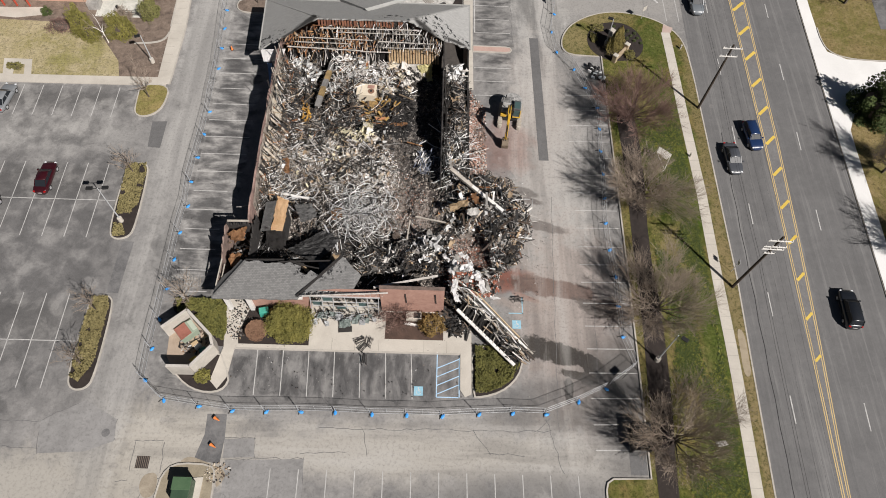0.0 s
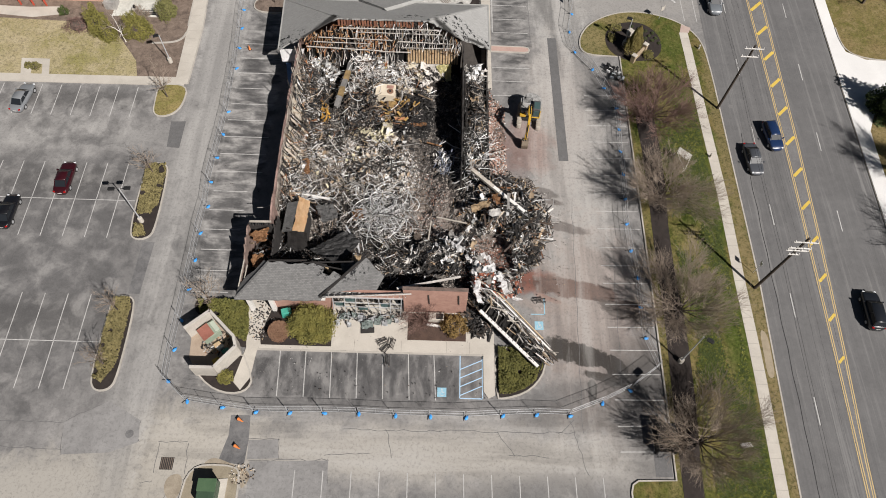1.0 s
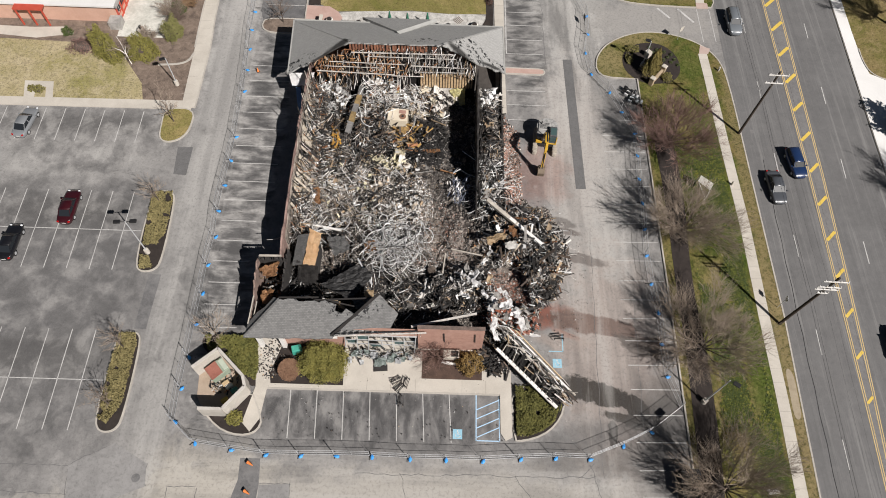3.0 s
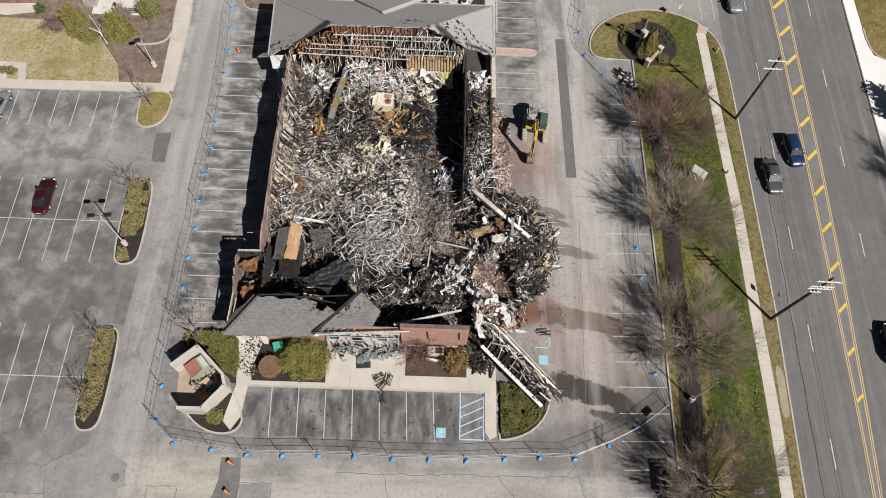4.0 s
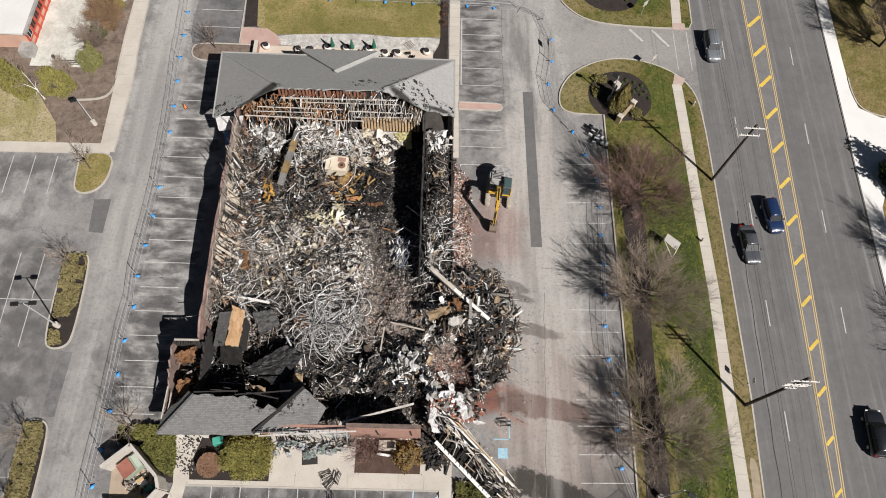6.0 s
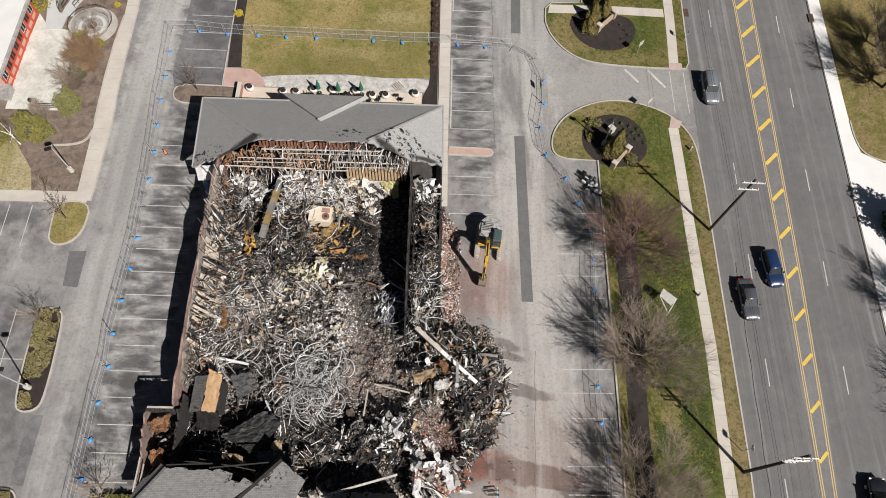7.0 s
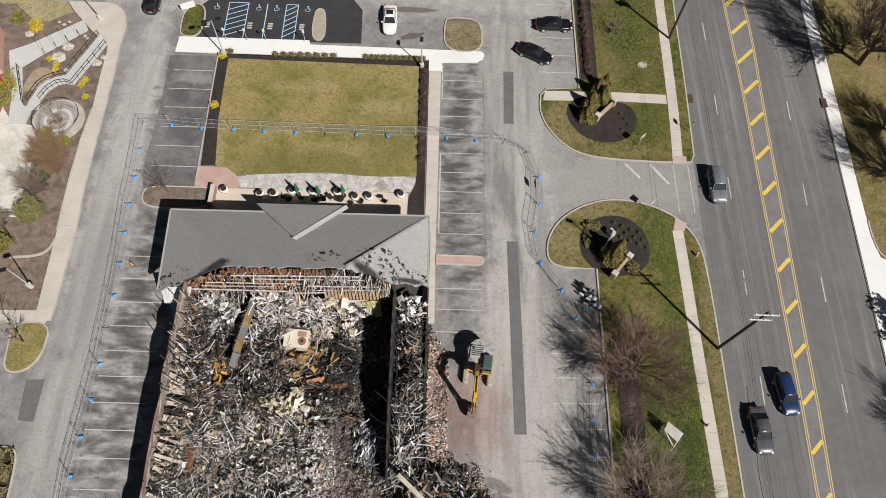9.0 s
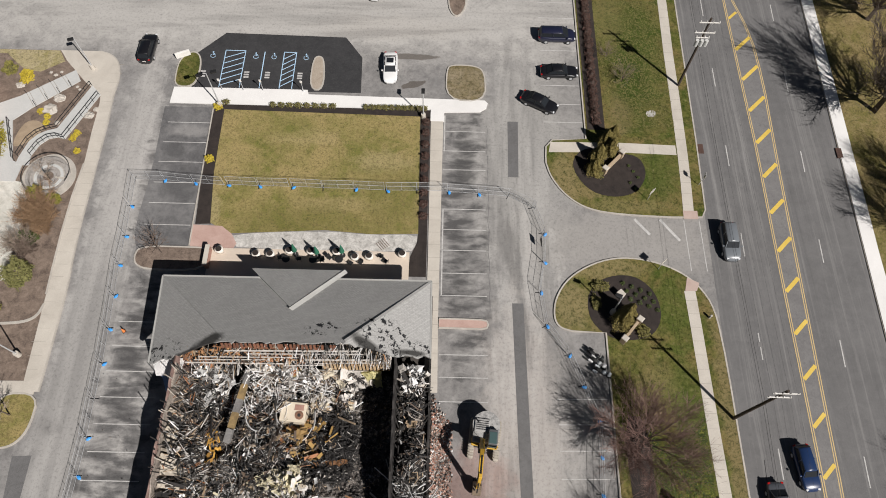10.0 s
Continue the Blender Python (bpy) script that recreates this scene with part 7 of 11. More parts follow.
debris("black charred timber beside the fallen machine", M_BLACKMIX, 1500, in_disc(-6.0, 32.4, 2.2, 3.8), (0.2, 1.6), (0.03, 0.1), (0.03, 0.1), 426, lift=0.3, clear=False)


def along(*path, spread=0.35):
    def spot(r):
        i = r.randrange(len(path) - 1)
        u = r.random()
        return tuple(a + (b - a) * u + r.gauss(0, spread) for a, b in zip(path[i], path[i + 1]))
    return spot


for count, place, sizes, seed, lift, lab in (
        (28, along((-1.8, 13.0), (0.3, 10.6), (1.7, 9.6), (2.7, 8.4), (2.6, 6.0)), (0.5, 1.5), 461, 0.9, "bright torn sheets fallen down the heap"),
        (14, along((3.3, 10.3), (4.5, 8.7), (5.6, 6.6)), (0.4, 1.2), 462, 0.5, "bright torn sheets along the fallen truss"),
        (34, in_box(0.4, 2.7, 38.0, 40.0), (0.4, 1.4), 463, 1.5, "white torn plasterboard at the end of the narrow room")):
    tagged(part("debris", crumpled(count, place, sizes, seed, lift), M_BRIGHTSCRAP), lab, "debris", "", "stuff")
debris("dark plank in the narrow room", M_DARKMIX, 3, in_box(0.8, 2.0, 38.6, 39.8), (2.0, 2.6), (0.3, 0.4), (0.06, 0.09), 464, tilt=4, lift=1.6, lie=(-50, 6))
# lining boards leaning on the west wall
M_LINING = surface("scorched_cream_board", (0.2, 0.16, 0.12), (0.74, 0.67, 0.56), 1.4, 6, 0.9, 0.3)
r = random.Random(431)
for i in range(30):
    y = 19.4 + 0.52 * i + r.uniform(-0.2, 0.2)
    top, foot = r.uniform(4.9, 5.7), r.uniform(1.7, 3.2)
    bm = bmesh.new()
    wide = 21.5 < y < 30.5
    beam(bm, (-21.05, y, top), (-20.3 + r.uniform(-0.25, 0.5) + 0.5 * wide, y + r.uniform(-0.5, 0.3), foot), r.uniform(0.2, 0.5) if wide else r.uniform(0.18, 0.42), 0.05)
    part("lining_board", bm, M_LINING if r.random() < (0.8 if wide else 0.6) else M_CHAR, ruin, "scorched cream lining board")


# ---- pieces that stand out in the rubble ----
def lone(name, bm, material, label, category):
    return tagged(part(name, bm, material), label, category)


def wavy(bm, amp, scale=2.0):
    for v in bm.verts:
        v.co.z += amp * noise.noise(v.co * scale)
    return bm


def sheet(corners, thick, cuts=5, amp=0.12, scale=1.2, torn=0.0):
    """A bent sheet through four corners."""
    a, b, c, d = (Vector(p) for p in corners)
    bm = bmesh.new()
    grid = []
    for i in range(cuts + 1):
        u = i / cuts
        grid.append([bm.verts.new(a.lerp(b, u).lerp(d.lerp(c, u), j / cuts)) for j in range(cuts + 1)])
    fs = [bm.faces.new((grid[i][j], grid[i + 1][j], grid[i + 1][j + 1], grid[i][j + 1])) for i in range(cuts) for j in range(cuts)]
    for v in bm.verts:
        v.co += torn * Vector((noise.noise(v.co * 3.1), noise.noise(v.co * 3.1 + Vector((7, 3, 1))), 0))
    wavy(bm, amp, scale)
    bmesh.ops.solidify(bm, geom=fs, thickness=thick)
    bmesh.ops.recalc_face_normals(bm, faces=bm.faces)
    return bm


M_BRIGHTTRIM = surface("bright_white_metal", (0.82, 0.81, 0.8), (0.93, 0.92, 0.91), 0.7, 10, 0.5, 0.2)
M_BLUESCRAP = surface("blue_grey_plastic", (0.02, 0.03, 0.09), (0.34, 0.37, 0.42), 1.6, 6, 0.5, 0.3)
panel = base("roof_panel", -18.4, 14.6)
panel.matrix_world = Matrix()
tagged(panel, "tilted roof deck panel with bare orange plywood and a strip of grey shingle", "roof panel")
part("plywood", sheet([(-18.7, 16.9, 4.6), (-17.4, 16.4, 4.5), (-17.9, 13.0, 3.2), (-19.3, 13.1, 3.3)], 0.1, 12, 0.08, 1.6, 0.22), surface("scorched_plywood", (0.62, 0.38, 0.18), (0.85, 0.64, 0.42), 0.6, 8, 0.7, 0.1), panel)
part("shingle_strip", sheet([(-20.0, 16.2, 4.3), (-18.75, 16.3, 4.55), (-19.35, 13.1, 3.25), (-20.5, 13.0, 3.0)], 0.08, 5, 0.05), M_ROOFF, panel)
part("charred_support", sheet([(-19.9, 13.2, 2.8), (-17.7, 13.2, 2.9), (-17.6, 11.6, 1.6), (-19.9, 11.6, 1.6)], 1.2, 6, 0.3), M_CHAR, panel)
bm = bmesh.new()
box(bm, 2.2, 3.0, 3.0, pose(-18.9, 14.8, 0.3), 0.05)
part("collapsed_wall_block", bm, M_CHAR, panel)
M_MEMBRANE = surface("black_membrane", (0.012, 0.012, 0.013), (0.085, 0.083, 0.082), 1.1, 5, 0.55, 0.5)
M_CREAM = surface("cream_insulation", (0.5, 0.44, 0.3), (0.8, 0.74, 0.56), 1.6, 8, 0.9, 0.5)
for pts, mat, lab in (
        ([(-17.0, 16.6, 2.9), (-15.2, 17.2, 2.6), (-14.3, 15.6, 2.2), (-16.0, 14.4, 2.6)], M_ROOFF, "torn sheet of grey shingle roofing"),
        ([(-17.0, 10.9, 2.7), (-13.2, 13.4, 2.9), (-11.4, 12.3, 2.6), (-13.8, 9.3, 2.4)], M_MEMBRANE, "large sheet of black burnt roof membrane"),
        ([(-13.6, 9.6, 2.5), (-11.0, 9.8, 2.2), (-10.8, 8.4, 2.2), (-13.0, 8.2, 2.6)], M_ROOFF, "dark shingle sheet lying over rubble"),
        ([(-12.9, 16.6, 2.0), (-11.7, 17.0, 2.1), (-11.4, 15.6, 2.2), (-12.6, 15.2, 2.0)], M_ORANGEWOOD, "square of scorched orange plywood"),
        ([(-12.4, 10.6, 2.2), (-11.4, 10.7, 2.2), (-11.3, 9.8, 2.1), (-12.2, 9.6, 2.1)], M_WOOD, "small square of pale plywood"),
        ([(-16.4, 9.4, 2.4), (-14.9, 9.2, 2.3), (-14.2, 8.2, 2.4), (-14.8, 8.2, 2.5)], M_WOOD, "splintered piece of pale plywood"),
        ([(-10.4, 30.2, 1.5), (-9.0, 30.4, 1.6), (-9.0, 29.2, 1.3), (-10.0, 29.0, 1.3)], M_CREAM, "torn piece of cream insulation"),
        ([(-14.0, 28.8, 1.4), (-13.0, 28.9, 1.5), (-12.9, 27.9, 1.3), (-13.8, 27.8, 1.3)], M_CREAM, "torn piece of cream insulation"),
        ([(-19.6, 23.8, 2.0), (-18.8, 24.0, 2.0), (-18.4, 21.8, 1.7), (-19.1, 21.9, 1.7)], M_ORANGEWOOD, "splintered orange board in the rubble"),
        ([(-8.0, 30.6, 1.0), (-4.6, 31.0, 1.0), (-4.5, 30.5, 0.9), (-8.0, 30.1, 0.9)], M_ORANGEWOOD, "long rusty strip lying on ash"),
        ([(-3.6, 39.0, 2.9), (-1.7, 39.2, 3.1), (-1.5, 38.0, 0.9), (-2.7, 38.2, 1.0)], surface("yellow_insulation", (0.6, 0.55, 0.25), (0.75, 0.7, 0.42), 1, 8, 0.9, 0.5), "torn yellow insulation hanging from a wall"),
        ([(-23.6, 11.6, 4.7), (-21.4, 12.4, 4.9), (-21.6, 11.0, 4.4), (-22.6, 10.6, 4.3)], M_ORANGEWOOD, "splintered orange roof boards"),
        ([(-22.9, 9.2, 4.3), (-21.6, 9.4, 4.4), (-21.7, 7.9, 4.1), (-22.7, 7.8, 4.0)], M_ORANGEWOOD, "square of bare orange plywood"),
        ([(0.9, 17.2, 3.2), (3.0, 18.0, 3.3), (3.3, 17.2, 3.3), (1.1, 16.2, 3.2)], M_WOOD, "bleached board lying on the heap"),
        ([(3.0, 16.6, 3.3), (4.4, 16.9, 3.3), (4.5, 15.9, 3.2), (3.1, 15.7, 3.2)], M_WHITETRIM, "white panel scrap on the heap"),
        ([(3.3, 18.7, 3.4), (4.1, 18.9, 3.4), (4.5, 17.4, 3.3), (3.9, 17.3, 3.3)], M_ORANGEWOOD, "splintered pale boards on the heap")):
    lone("roof_sheet" if mat in (M_ROOFF, M_MEMBRANE) else "board", sheet([(x, y, z + 0.25) for x, y, z in pts], 0.06, 14, 0.22, 2.4, 0.25), mat, lab, "debris")

debris("crumpled strips of bright sheet metal in the dark room", M_BRIGHTSCRAP, 60, in_disc(-2.6, 25.0, 1.1, 2.0), (0.3, 1.5), (0.04, 0.14), (0.02, 0.04), 81, tilt=40, lift=1.4, lie=(70, 25), clear=False)
debris("blue and grey plastic strips in the dark room", M_BLUESCRAP, 60, in_disc(-2.2, 25.0, 1.3, 2.2), (0.4, 1.6), (0.04, 0.16), (0.02, 0.04), 82, tilt=40, lift=1.0, lie=(70, 25), clear=False)
debris("crumpled sheet metal in the east room", M_BRIGHTSCRAP, 40, in_box(0.6, 2.8, 22.5, 26), (0.3, 1.2), (0.05, 0.25), (0.02, 0.04), 83, tilt=30, lift=1.0)
debris("white scraps at the north end of the east room", M_BRIGHTSCRAP, 22, in_box(0.4, 2.8, 37.5, 39.5), (0.3, 1.0), (0.06, 0.3), (0.02, 0.04), 84, tilt=30, lift=1.2)
M_OCHREMIX = pieces("ochre_debris", (((0.3, 0.19, 0.07), 4), ((0.42, 0.26, 0.08), 3), (TAN, 3), (BROWN, 3), (RUST, 2), (BLACK, 2)), 0.8, 0, 6, 0.3)
M_AMBERMIX = pieces("amber_debris", (((0.55, 0.3, 0.05), 5), ((0.42, 0.22, 0.04), 3), (TAN, 2), (CHARC, 1)), 0.8, 0, 6, 0.2)
M_CREAMMIX = pieces("cream_debris", (((0.72, 0.66, 0.46), 5), ((0.58, 0.52, 0.36), 3), (BONE, 2), (ASH, 1)), 0.9, 0, 6, 0.2)
debris("ochre and tan board split in pieces", M_OCHREMIX, 120, in_disc(-8.6, 32.8, 2.8, 1.9), (0.5, 1.9), (0.08, 0.42), (0.02, 0.05), 101, lift=0.6, clear=False)
debris("broken amber insulation board", M_AMBERMIX, 40, in_disc(-17.7, 31.8, 0.5, 1.6), (0.3, 1.1), (0.08, 0.34), (0.02, 0.05), 102, lift=1.0, clear=False, lie=(80, 25))
debris("crumpled cream insulation in pieces", M_CREAMMIX, 170, in_disc(-10.8, 28.8, 2.0, 1.1), (0.2, 0.8), (0.08, 0.36), (0.02, 0.06), 103, lift=0.6, clear=False)
tagged(part("debris", crumpled(46, in_disc(-10.9, 28.7, 2.2, 1.2), (0.5, 1.5), 105, 0.45), M_CREAMMIX), "crumpled sheets of cream insulation", "debris", "", "stuff")
tagged(part("debris", crumpled(26, in_disc(-9.0, 32.6, 2.6, 1.7), (0.5, 1.4), 106, 0.5), M_OCHREMIX), "torn ochre board beside the fallen machine", "debris", "", "stuff")
tagged(part("debris", crumpled(60, along((-20.0, 38.6), (-13.0, 39.0), (-9.0, 38.8), spread=0.3), (0.3, 1.0), 107, 0.6), M_BRIGHTSCRAP), "white plaster torn along the foot of the rafters", "debris", "", "stuff")
debris("scraps of cream and yellow insulation", M_CREAMMIX, 60, in_disc(-16, 24, 4.0, 5.0), (0.2, 0.7), (0.1, 0.4), (0.02, 0.06), 104, lift=0.6, clear=False)
unit = base("air_conditioner", -10.1, 35.2, 1.75, -4)
tagged(unit, "fallen tan rooftop air conditioning unit on the rubble", "air conditioner")
bm = bmesh.new()
box(bm, 2.5, 1.9, 2.6, pose(0, 0, -1.8), 0.06)
part("housing", bm, surface("tan_metal", (0.58, 0.5, 0.38), (0.74, 0.66, 0.53), 0.8, 9, 0.6, 0.1), unit)
bm = bmesh.new()
rod(bm, (0.65, -0.3, 0.78), (0.65, -0.3, 0.86), 0.42, None, 18)
fan = part("fan_guard", bm, surface("rusty_guard", (0.14, 0.07, 0.045), (0.3, 0.17, 0.11), 2, 12, 0.8, 0.3), unit, "rusty round fan guard")
bm = bmesh.new()
rod(bm, (0.65, -0.3, 0.86), (0.65, -0.3, 0.9), 0.16, None, 12)
part("hub", bm, M_CHAR, fan)
bm = bmesh.new()
box(bm, 0.9, 0.55, 0.04, pose(0.55, 0.45, 0.8), 0.01)
part("panel", bm, M_BRICK, unit, "rusty access panel")
M_GREYMETAL = surface("dull_grey_metal", (0.1, 0.098, 0.095), (0.26, 0.25, 0.24), 1.4, 7, 0.7, 0.3)
M_OCHRE = surface("rusty_yellow_metal", (0.14, 0.1, 0.05), (0.36, 0.25, 0.11), 1.4, 7, 0.8, 0.3)
duct = base("duct", -15.9, 34.8)
duct.matrix_world = Matrix()
tagged(duct, "long fallen metal duct with rusty yellow lining", "duct")
for i, (a, b, mat) in enumerate((((-14.9, 39.2, 2.9), (-15.1, 37.7, 2.9), M_GREYMETAL), ((-15.1, 37.7, 2.9), (-15.35, 36.2, 2.9), M_OCHRE), ((-15.35, 36.2, 2.9), (-15.6, 34.9, 2.9), M_GREYMETAL), ((-15.6, 34.9, 2.9), (-15.8, 33.4, 3.0), M_OCHRE), ((-15.8, 33.4, 3.0), (-16.2, 32.2, 2.3), M_GREYMETAL))):
    bm = bmesh.new()
    beam(bm, a, b, 0.62, 0.5)
    part("section", bm, mat, duct)
wb = base("awning", -22.6, 39.0)
wb.matrix_world = Matrix()
tagged(wb, "white metal canopy end hanging loose with blue plastic below", "canopy")
part("shell", sheet([(-24.1, 39.6, 4.55), (-20.8, 39.7, 4.7), (-21.2, 38.3, 4.0), (-23.6, 38.1, 3.9)], 0.7, 4, 0.1), M_BRIGHTTRIM, wb)
part("plastic_sheet", sheet([(-23.2, 38.2, 3.6), (-22.6, 38.2, 3.6), (-22.4, 36.6, 1.2), (-23.1, 36.6, 1.0)], 0.04, 5, 0.2), surface("blue_sheet", (0.12, 0.22, 0.45), (0.25, 0.4, 0.65), 2, 8, 0.5, 0.2), wb, "blue plastic sheet")
chute = base("fallen_beam", 4.2, 19.6)
chute.matrix_world = Matrix()
tagged(chute, "long boxed roof beam lying slantwise on the heap", "beam")
bm = bmesh.new()
beam(bm, (1.0, 21.9, 3.9), (4.4, 18.9, 3.6), 0.42, 0.36)
part("casing", bm, M_GREYWOOD, chute)
bm = bmesh.new()
beam(bm, (3.6, 19.6, 3.82), (7.2, 16.6, 3.3), 0.36, 0.14)
part("capping", bm, M_WHITETRIM, chute, "white metal capping")
bm = bmesh.new()
beam(bm, (1.3, 22.2, 4.1), (4.8, 19.1, 3.75), 0.1, 0.12)
part("rail", bm, M_CHAR, chute)
for i in range(5):
    bm = bmesh.new()
    beam(bm, (6.2 + 0.1 * i, 16.9 + 0.16 * i, 3.3), (9.0 - 0.25 * i, 15.6 + 0.2 * i, 2.0), 0.05, 0.05)
    part("cable", bm, M_STEEL if i % 2 else M_CHAR, chute, "loose metal tube")

truss = base("fallen_truss", 5, 4)
truss.matrix_world = Matrix()
tagged(truss, "fallen timber roof truss reaching from the ruin over a hedge", "truss")
A0, B0, A1, B1 = Vector((2.0, 4.4, 2.3)), Vector((8.2, -1.4, 1.2)), Vector((3.0, 6.0, 2.6)), Vector((9.2, -0.2, 1.3))
for a, b, w, mat, nm in ((A0, B0, 0.34, M_WHITETRIM, "chord"), (A1, B1, 0.2, M_GREYWOOD, "chord"), (Vector((1.2, 8.6, 2.8)), Vector((10.3, 0.1, 0.7)), 0.16, M_GREYWOOD, "rafter"), (Vector((2.6, 7.2, 2.9)), Vector((9.6, 0.6, 1.0)), 0.14, M_WHITETRIM, "rafter"), (Vector((3.6, 6.6, 3.0)), Vector((8.8, 1.6, 1.6)), 0.12, M_WOOD, "rafter")):
    bm = bmesh.new()
    beam(bm, a, b, w, 0.2)
    part(nm, bm, mat, truss)
for i in range(15):
    u = 0.08 + 0.9 * i / 15
    bm = bmesh.new()
    beam(bm, A0.lerp(B0, u) + Vector((0, 0, 0.05)), A1.lerp(B1, u - 0.05 * (i % 2)) + Vector((0, 0, 0.1 * (i % 3))), 0.07, 0.12)
    part("web", bm, M_GREYWOOD if i % 3 == 0 else M_CHAR, truss)
for i in range(8):
    u = 0.2 + 0.75 * i / 8
    bm = bmesh.new()
    beam(bm, A0.lerp(B0, u) + Vector((0, 0, -0.4)), A0.lerp(B0, u) + Vector((0.15, 0.2, 0.1)), 0.08, 0.08)
    part("web", bm, M_CHAR, truss)
part("sheathing", sheet([A0 + Vector((0.3, 0.2, -0.25)), A1 + Vector((0, 0, -0.3)), B1 + Vector((0, 0, -0.3)), B0 + Vector((0.2, 0.2, -0.25))], 0.05, 8, 0.1), M_CHAR, truss, "charred sheathing")
gut = base("fascia_strip", 0, 9)
gut.matrix_world = Matrix()
tagged(gut, "crumpled white metal fascia draped from the ruin over the walk", "metal scrap")
r = random.Random(77)
line = [(-2.4, 13.0, 2.9), (-1.2, 12.4, 3.3), (0.2, 10.9, 3.4), (1.2, 8.9, 3.5), (1.7, 7.4, 3.4), (1.75, 4.7, 3.0)]
line_b = [(2.4, 11.2, 2.9), (3.2, 10.0, 2.8), (4.2, 8.6, 2.6), (5.0, 6.7, 2.0)]
line_c = [(-2.9, 12.4, 2.6), (-2.2, 10.8, 3.0), (-1.2, 10.2, 2.4)]
for pts, w in ((line, 0.46), (line_b, 0.44), (line_c, 0.28), ([(5.4, 7.0, 0.9), (7.0, 6.4, 0.6)], 0.5), ([(1.4, 7.2, 2.6), (2.3, 4.3, 2.4)], 0.4)):
    for p, q in zip(pts, pts[1:]):
        for k in range(3):
            bm = bmesh.new()
            o, o2 = (Vector((r.uniform(-0.28, 0.28), r.uniform(-0.28, 0.28), r.uniform(-0.1, 0.25))) for _ in range(2))
            u0 = r.uniform(-0.1, 0.5)
            a, b = Vector(p).lerp(Vector(q), u0) + o, Vector(p).lerp(Vector(q), u0 + r.uniform(0.25, 0.6)) + o2
            side = (b - a).cross(Vector((0, 0, 1))).normalized() * w * r.uniform(0.3, 0.8)
            part("strip", sheet([a - side, b - side * 0.8, b + side, a + side * 0.7], 0.03, 4, 0.16, 2.6, 0.2), M_BRIGHTTRIM, gut)
bm = bmesh.new()
beam(bm, (-7.0, 5.5, 4.9), (-0.2, 7.7, 3.7), 0.18, 0.2)
lone("fallen_post", bm, M_BLEACHED, "long pale post leaning on the front wall", "beam")
bm = bmesh.new()
beam(bm, (3.1, 1.6, 0.2), (3.9, 4.4, 1.3), 0.2, 0.16)
lone("charred_plank", bm, M_CHAR, "charred plank leaning on the walk", "beam")
for a, b, w, mat in (((-20.6, 18.9, 2.6), (-15.6, 18.0, 2.5), 0.22, M_WHITETRIM), ((-13.4, 14.4, 2.6), (-11.6, 11.4, 2.2), 0.16, M_STEEL), ((-3.6, 16.0, 1.6), (-3.9, 13.2, 1.5), 0.14, M_GREYWOOD), ((-3.0, 16.6, 1.5), (0.6, 15.8, 1.6), 0.14, M_GREYWOOD), ((-4.5, 27.6, 1.5), (-2.6, 27.0, 1.6), 0.12, M_ORANGEWOOD), ((5.4, 21.4, 2.0), (9.4, 20.4, 0.6), 0.16, M_CHAR), ((4.6, 14.2, 2.6), (9.2, 17.8, 1.4), 0.12, M_WOOD)):
    bm = bmesh.new()
    beam(bm, a, b, w, 0.14)
    lone("loose_beam", bm, mat, "loose beam lying across the rubble", "beam")
for x, y, s in ((9.0, 6.6, 0), (-8.4, 1.2, 1), (-8.0, 0.4, 2), (-7.4, 1.0, 3), (-7.9, -0.9, 4)):
    wreck = base("bench" if s else "chair", x, y, 0.13 if y > 0 else 0.0, 25 * s)
    tagged(wreck, "burnt twisted metal garden seat on the walk" if s else "burnt metal frame lying on the asphalt", "bench" if s else "frame")
    r = random.Random(s)
    for i in range(5):
        bm = bmesh.new()
        beam(bm, (-0.55, -0.25 + 0.12 * i, 0.42 + r.uniform(-0.1, 0.1)), (0.55, -0.25 + 0.12 * i + r.uniform(-0.15, 0.15), 0.42 + r.uniform(-0.12, 0.12)), 0.06, 0.03)
        part("slat", bm, M_CHAR, wreck)
    for i in range(4):
        bm = bmesh.new()
        sx, sy = (-1) ** i * 0.5, (-1) ** (i // 2) * 0.25
        beam(bm, (sx, sy, 0.0), (sx * 0.95, sy, 0.45 + 0.3 * (i > 1)), 0.05, 0.05)
        part("leg", bm, M_CHAR, wreck)

# ---- trees and shrubs ----
def twig_mesh(segs):
    """Thin three-sided tapered sticks: (p, q, r0, r1)."""
    vs, fs = [], []
    for p, q, r0, r1 in segs:
        d = (q - p).normalized()
        u = d.cross(Vector((0.31, 0.77, 0.55))).normalized()
        w = d.cross(u)
        k = len(vs)
        for c, r in ((p, r0), (q, r1)):
            for a in (0, 2.0944, 4.1888):
                vs.append(tuple(c + u * (r * math.cos(a)) + w * (r * math.sin(a))))
        fs += [(k, k + 1, k + 4, k + 3), (k + 1, k + 2, k + 5, k + 4), (k + 2, k, k + 3, k + 5)]
    return vs, fs


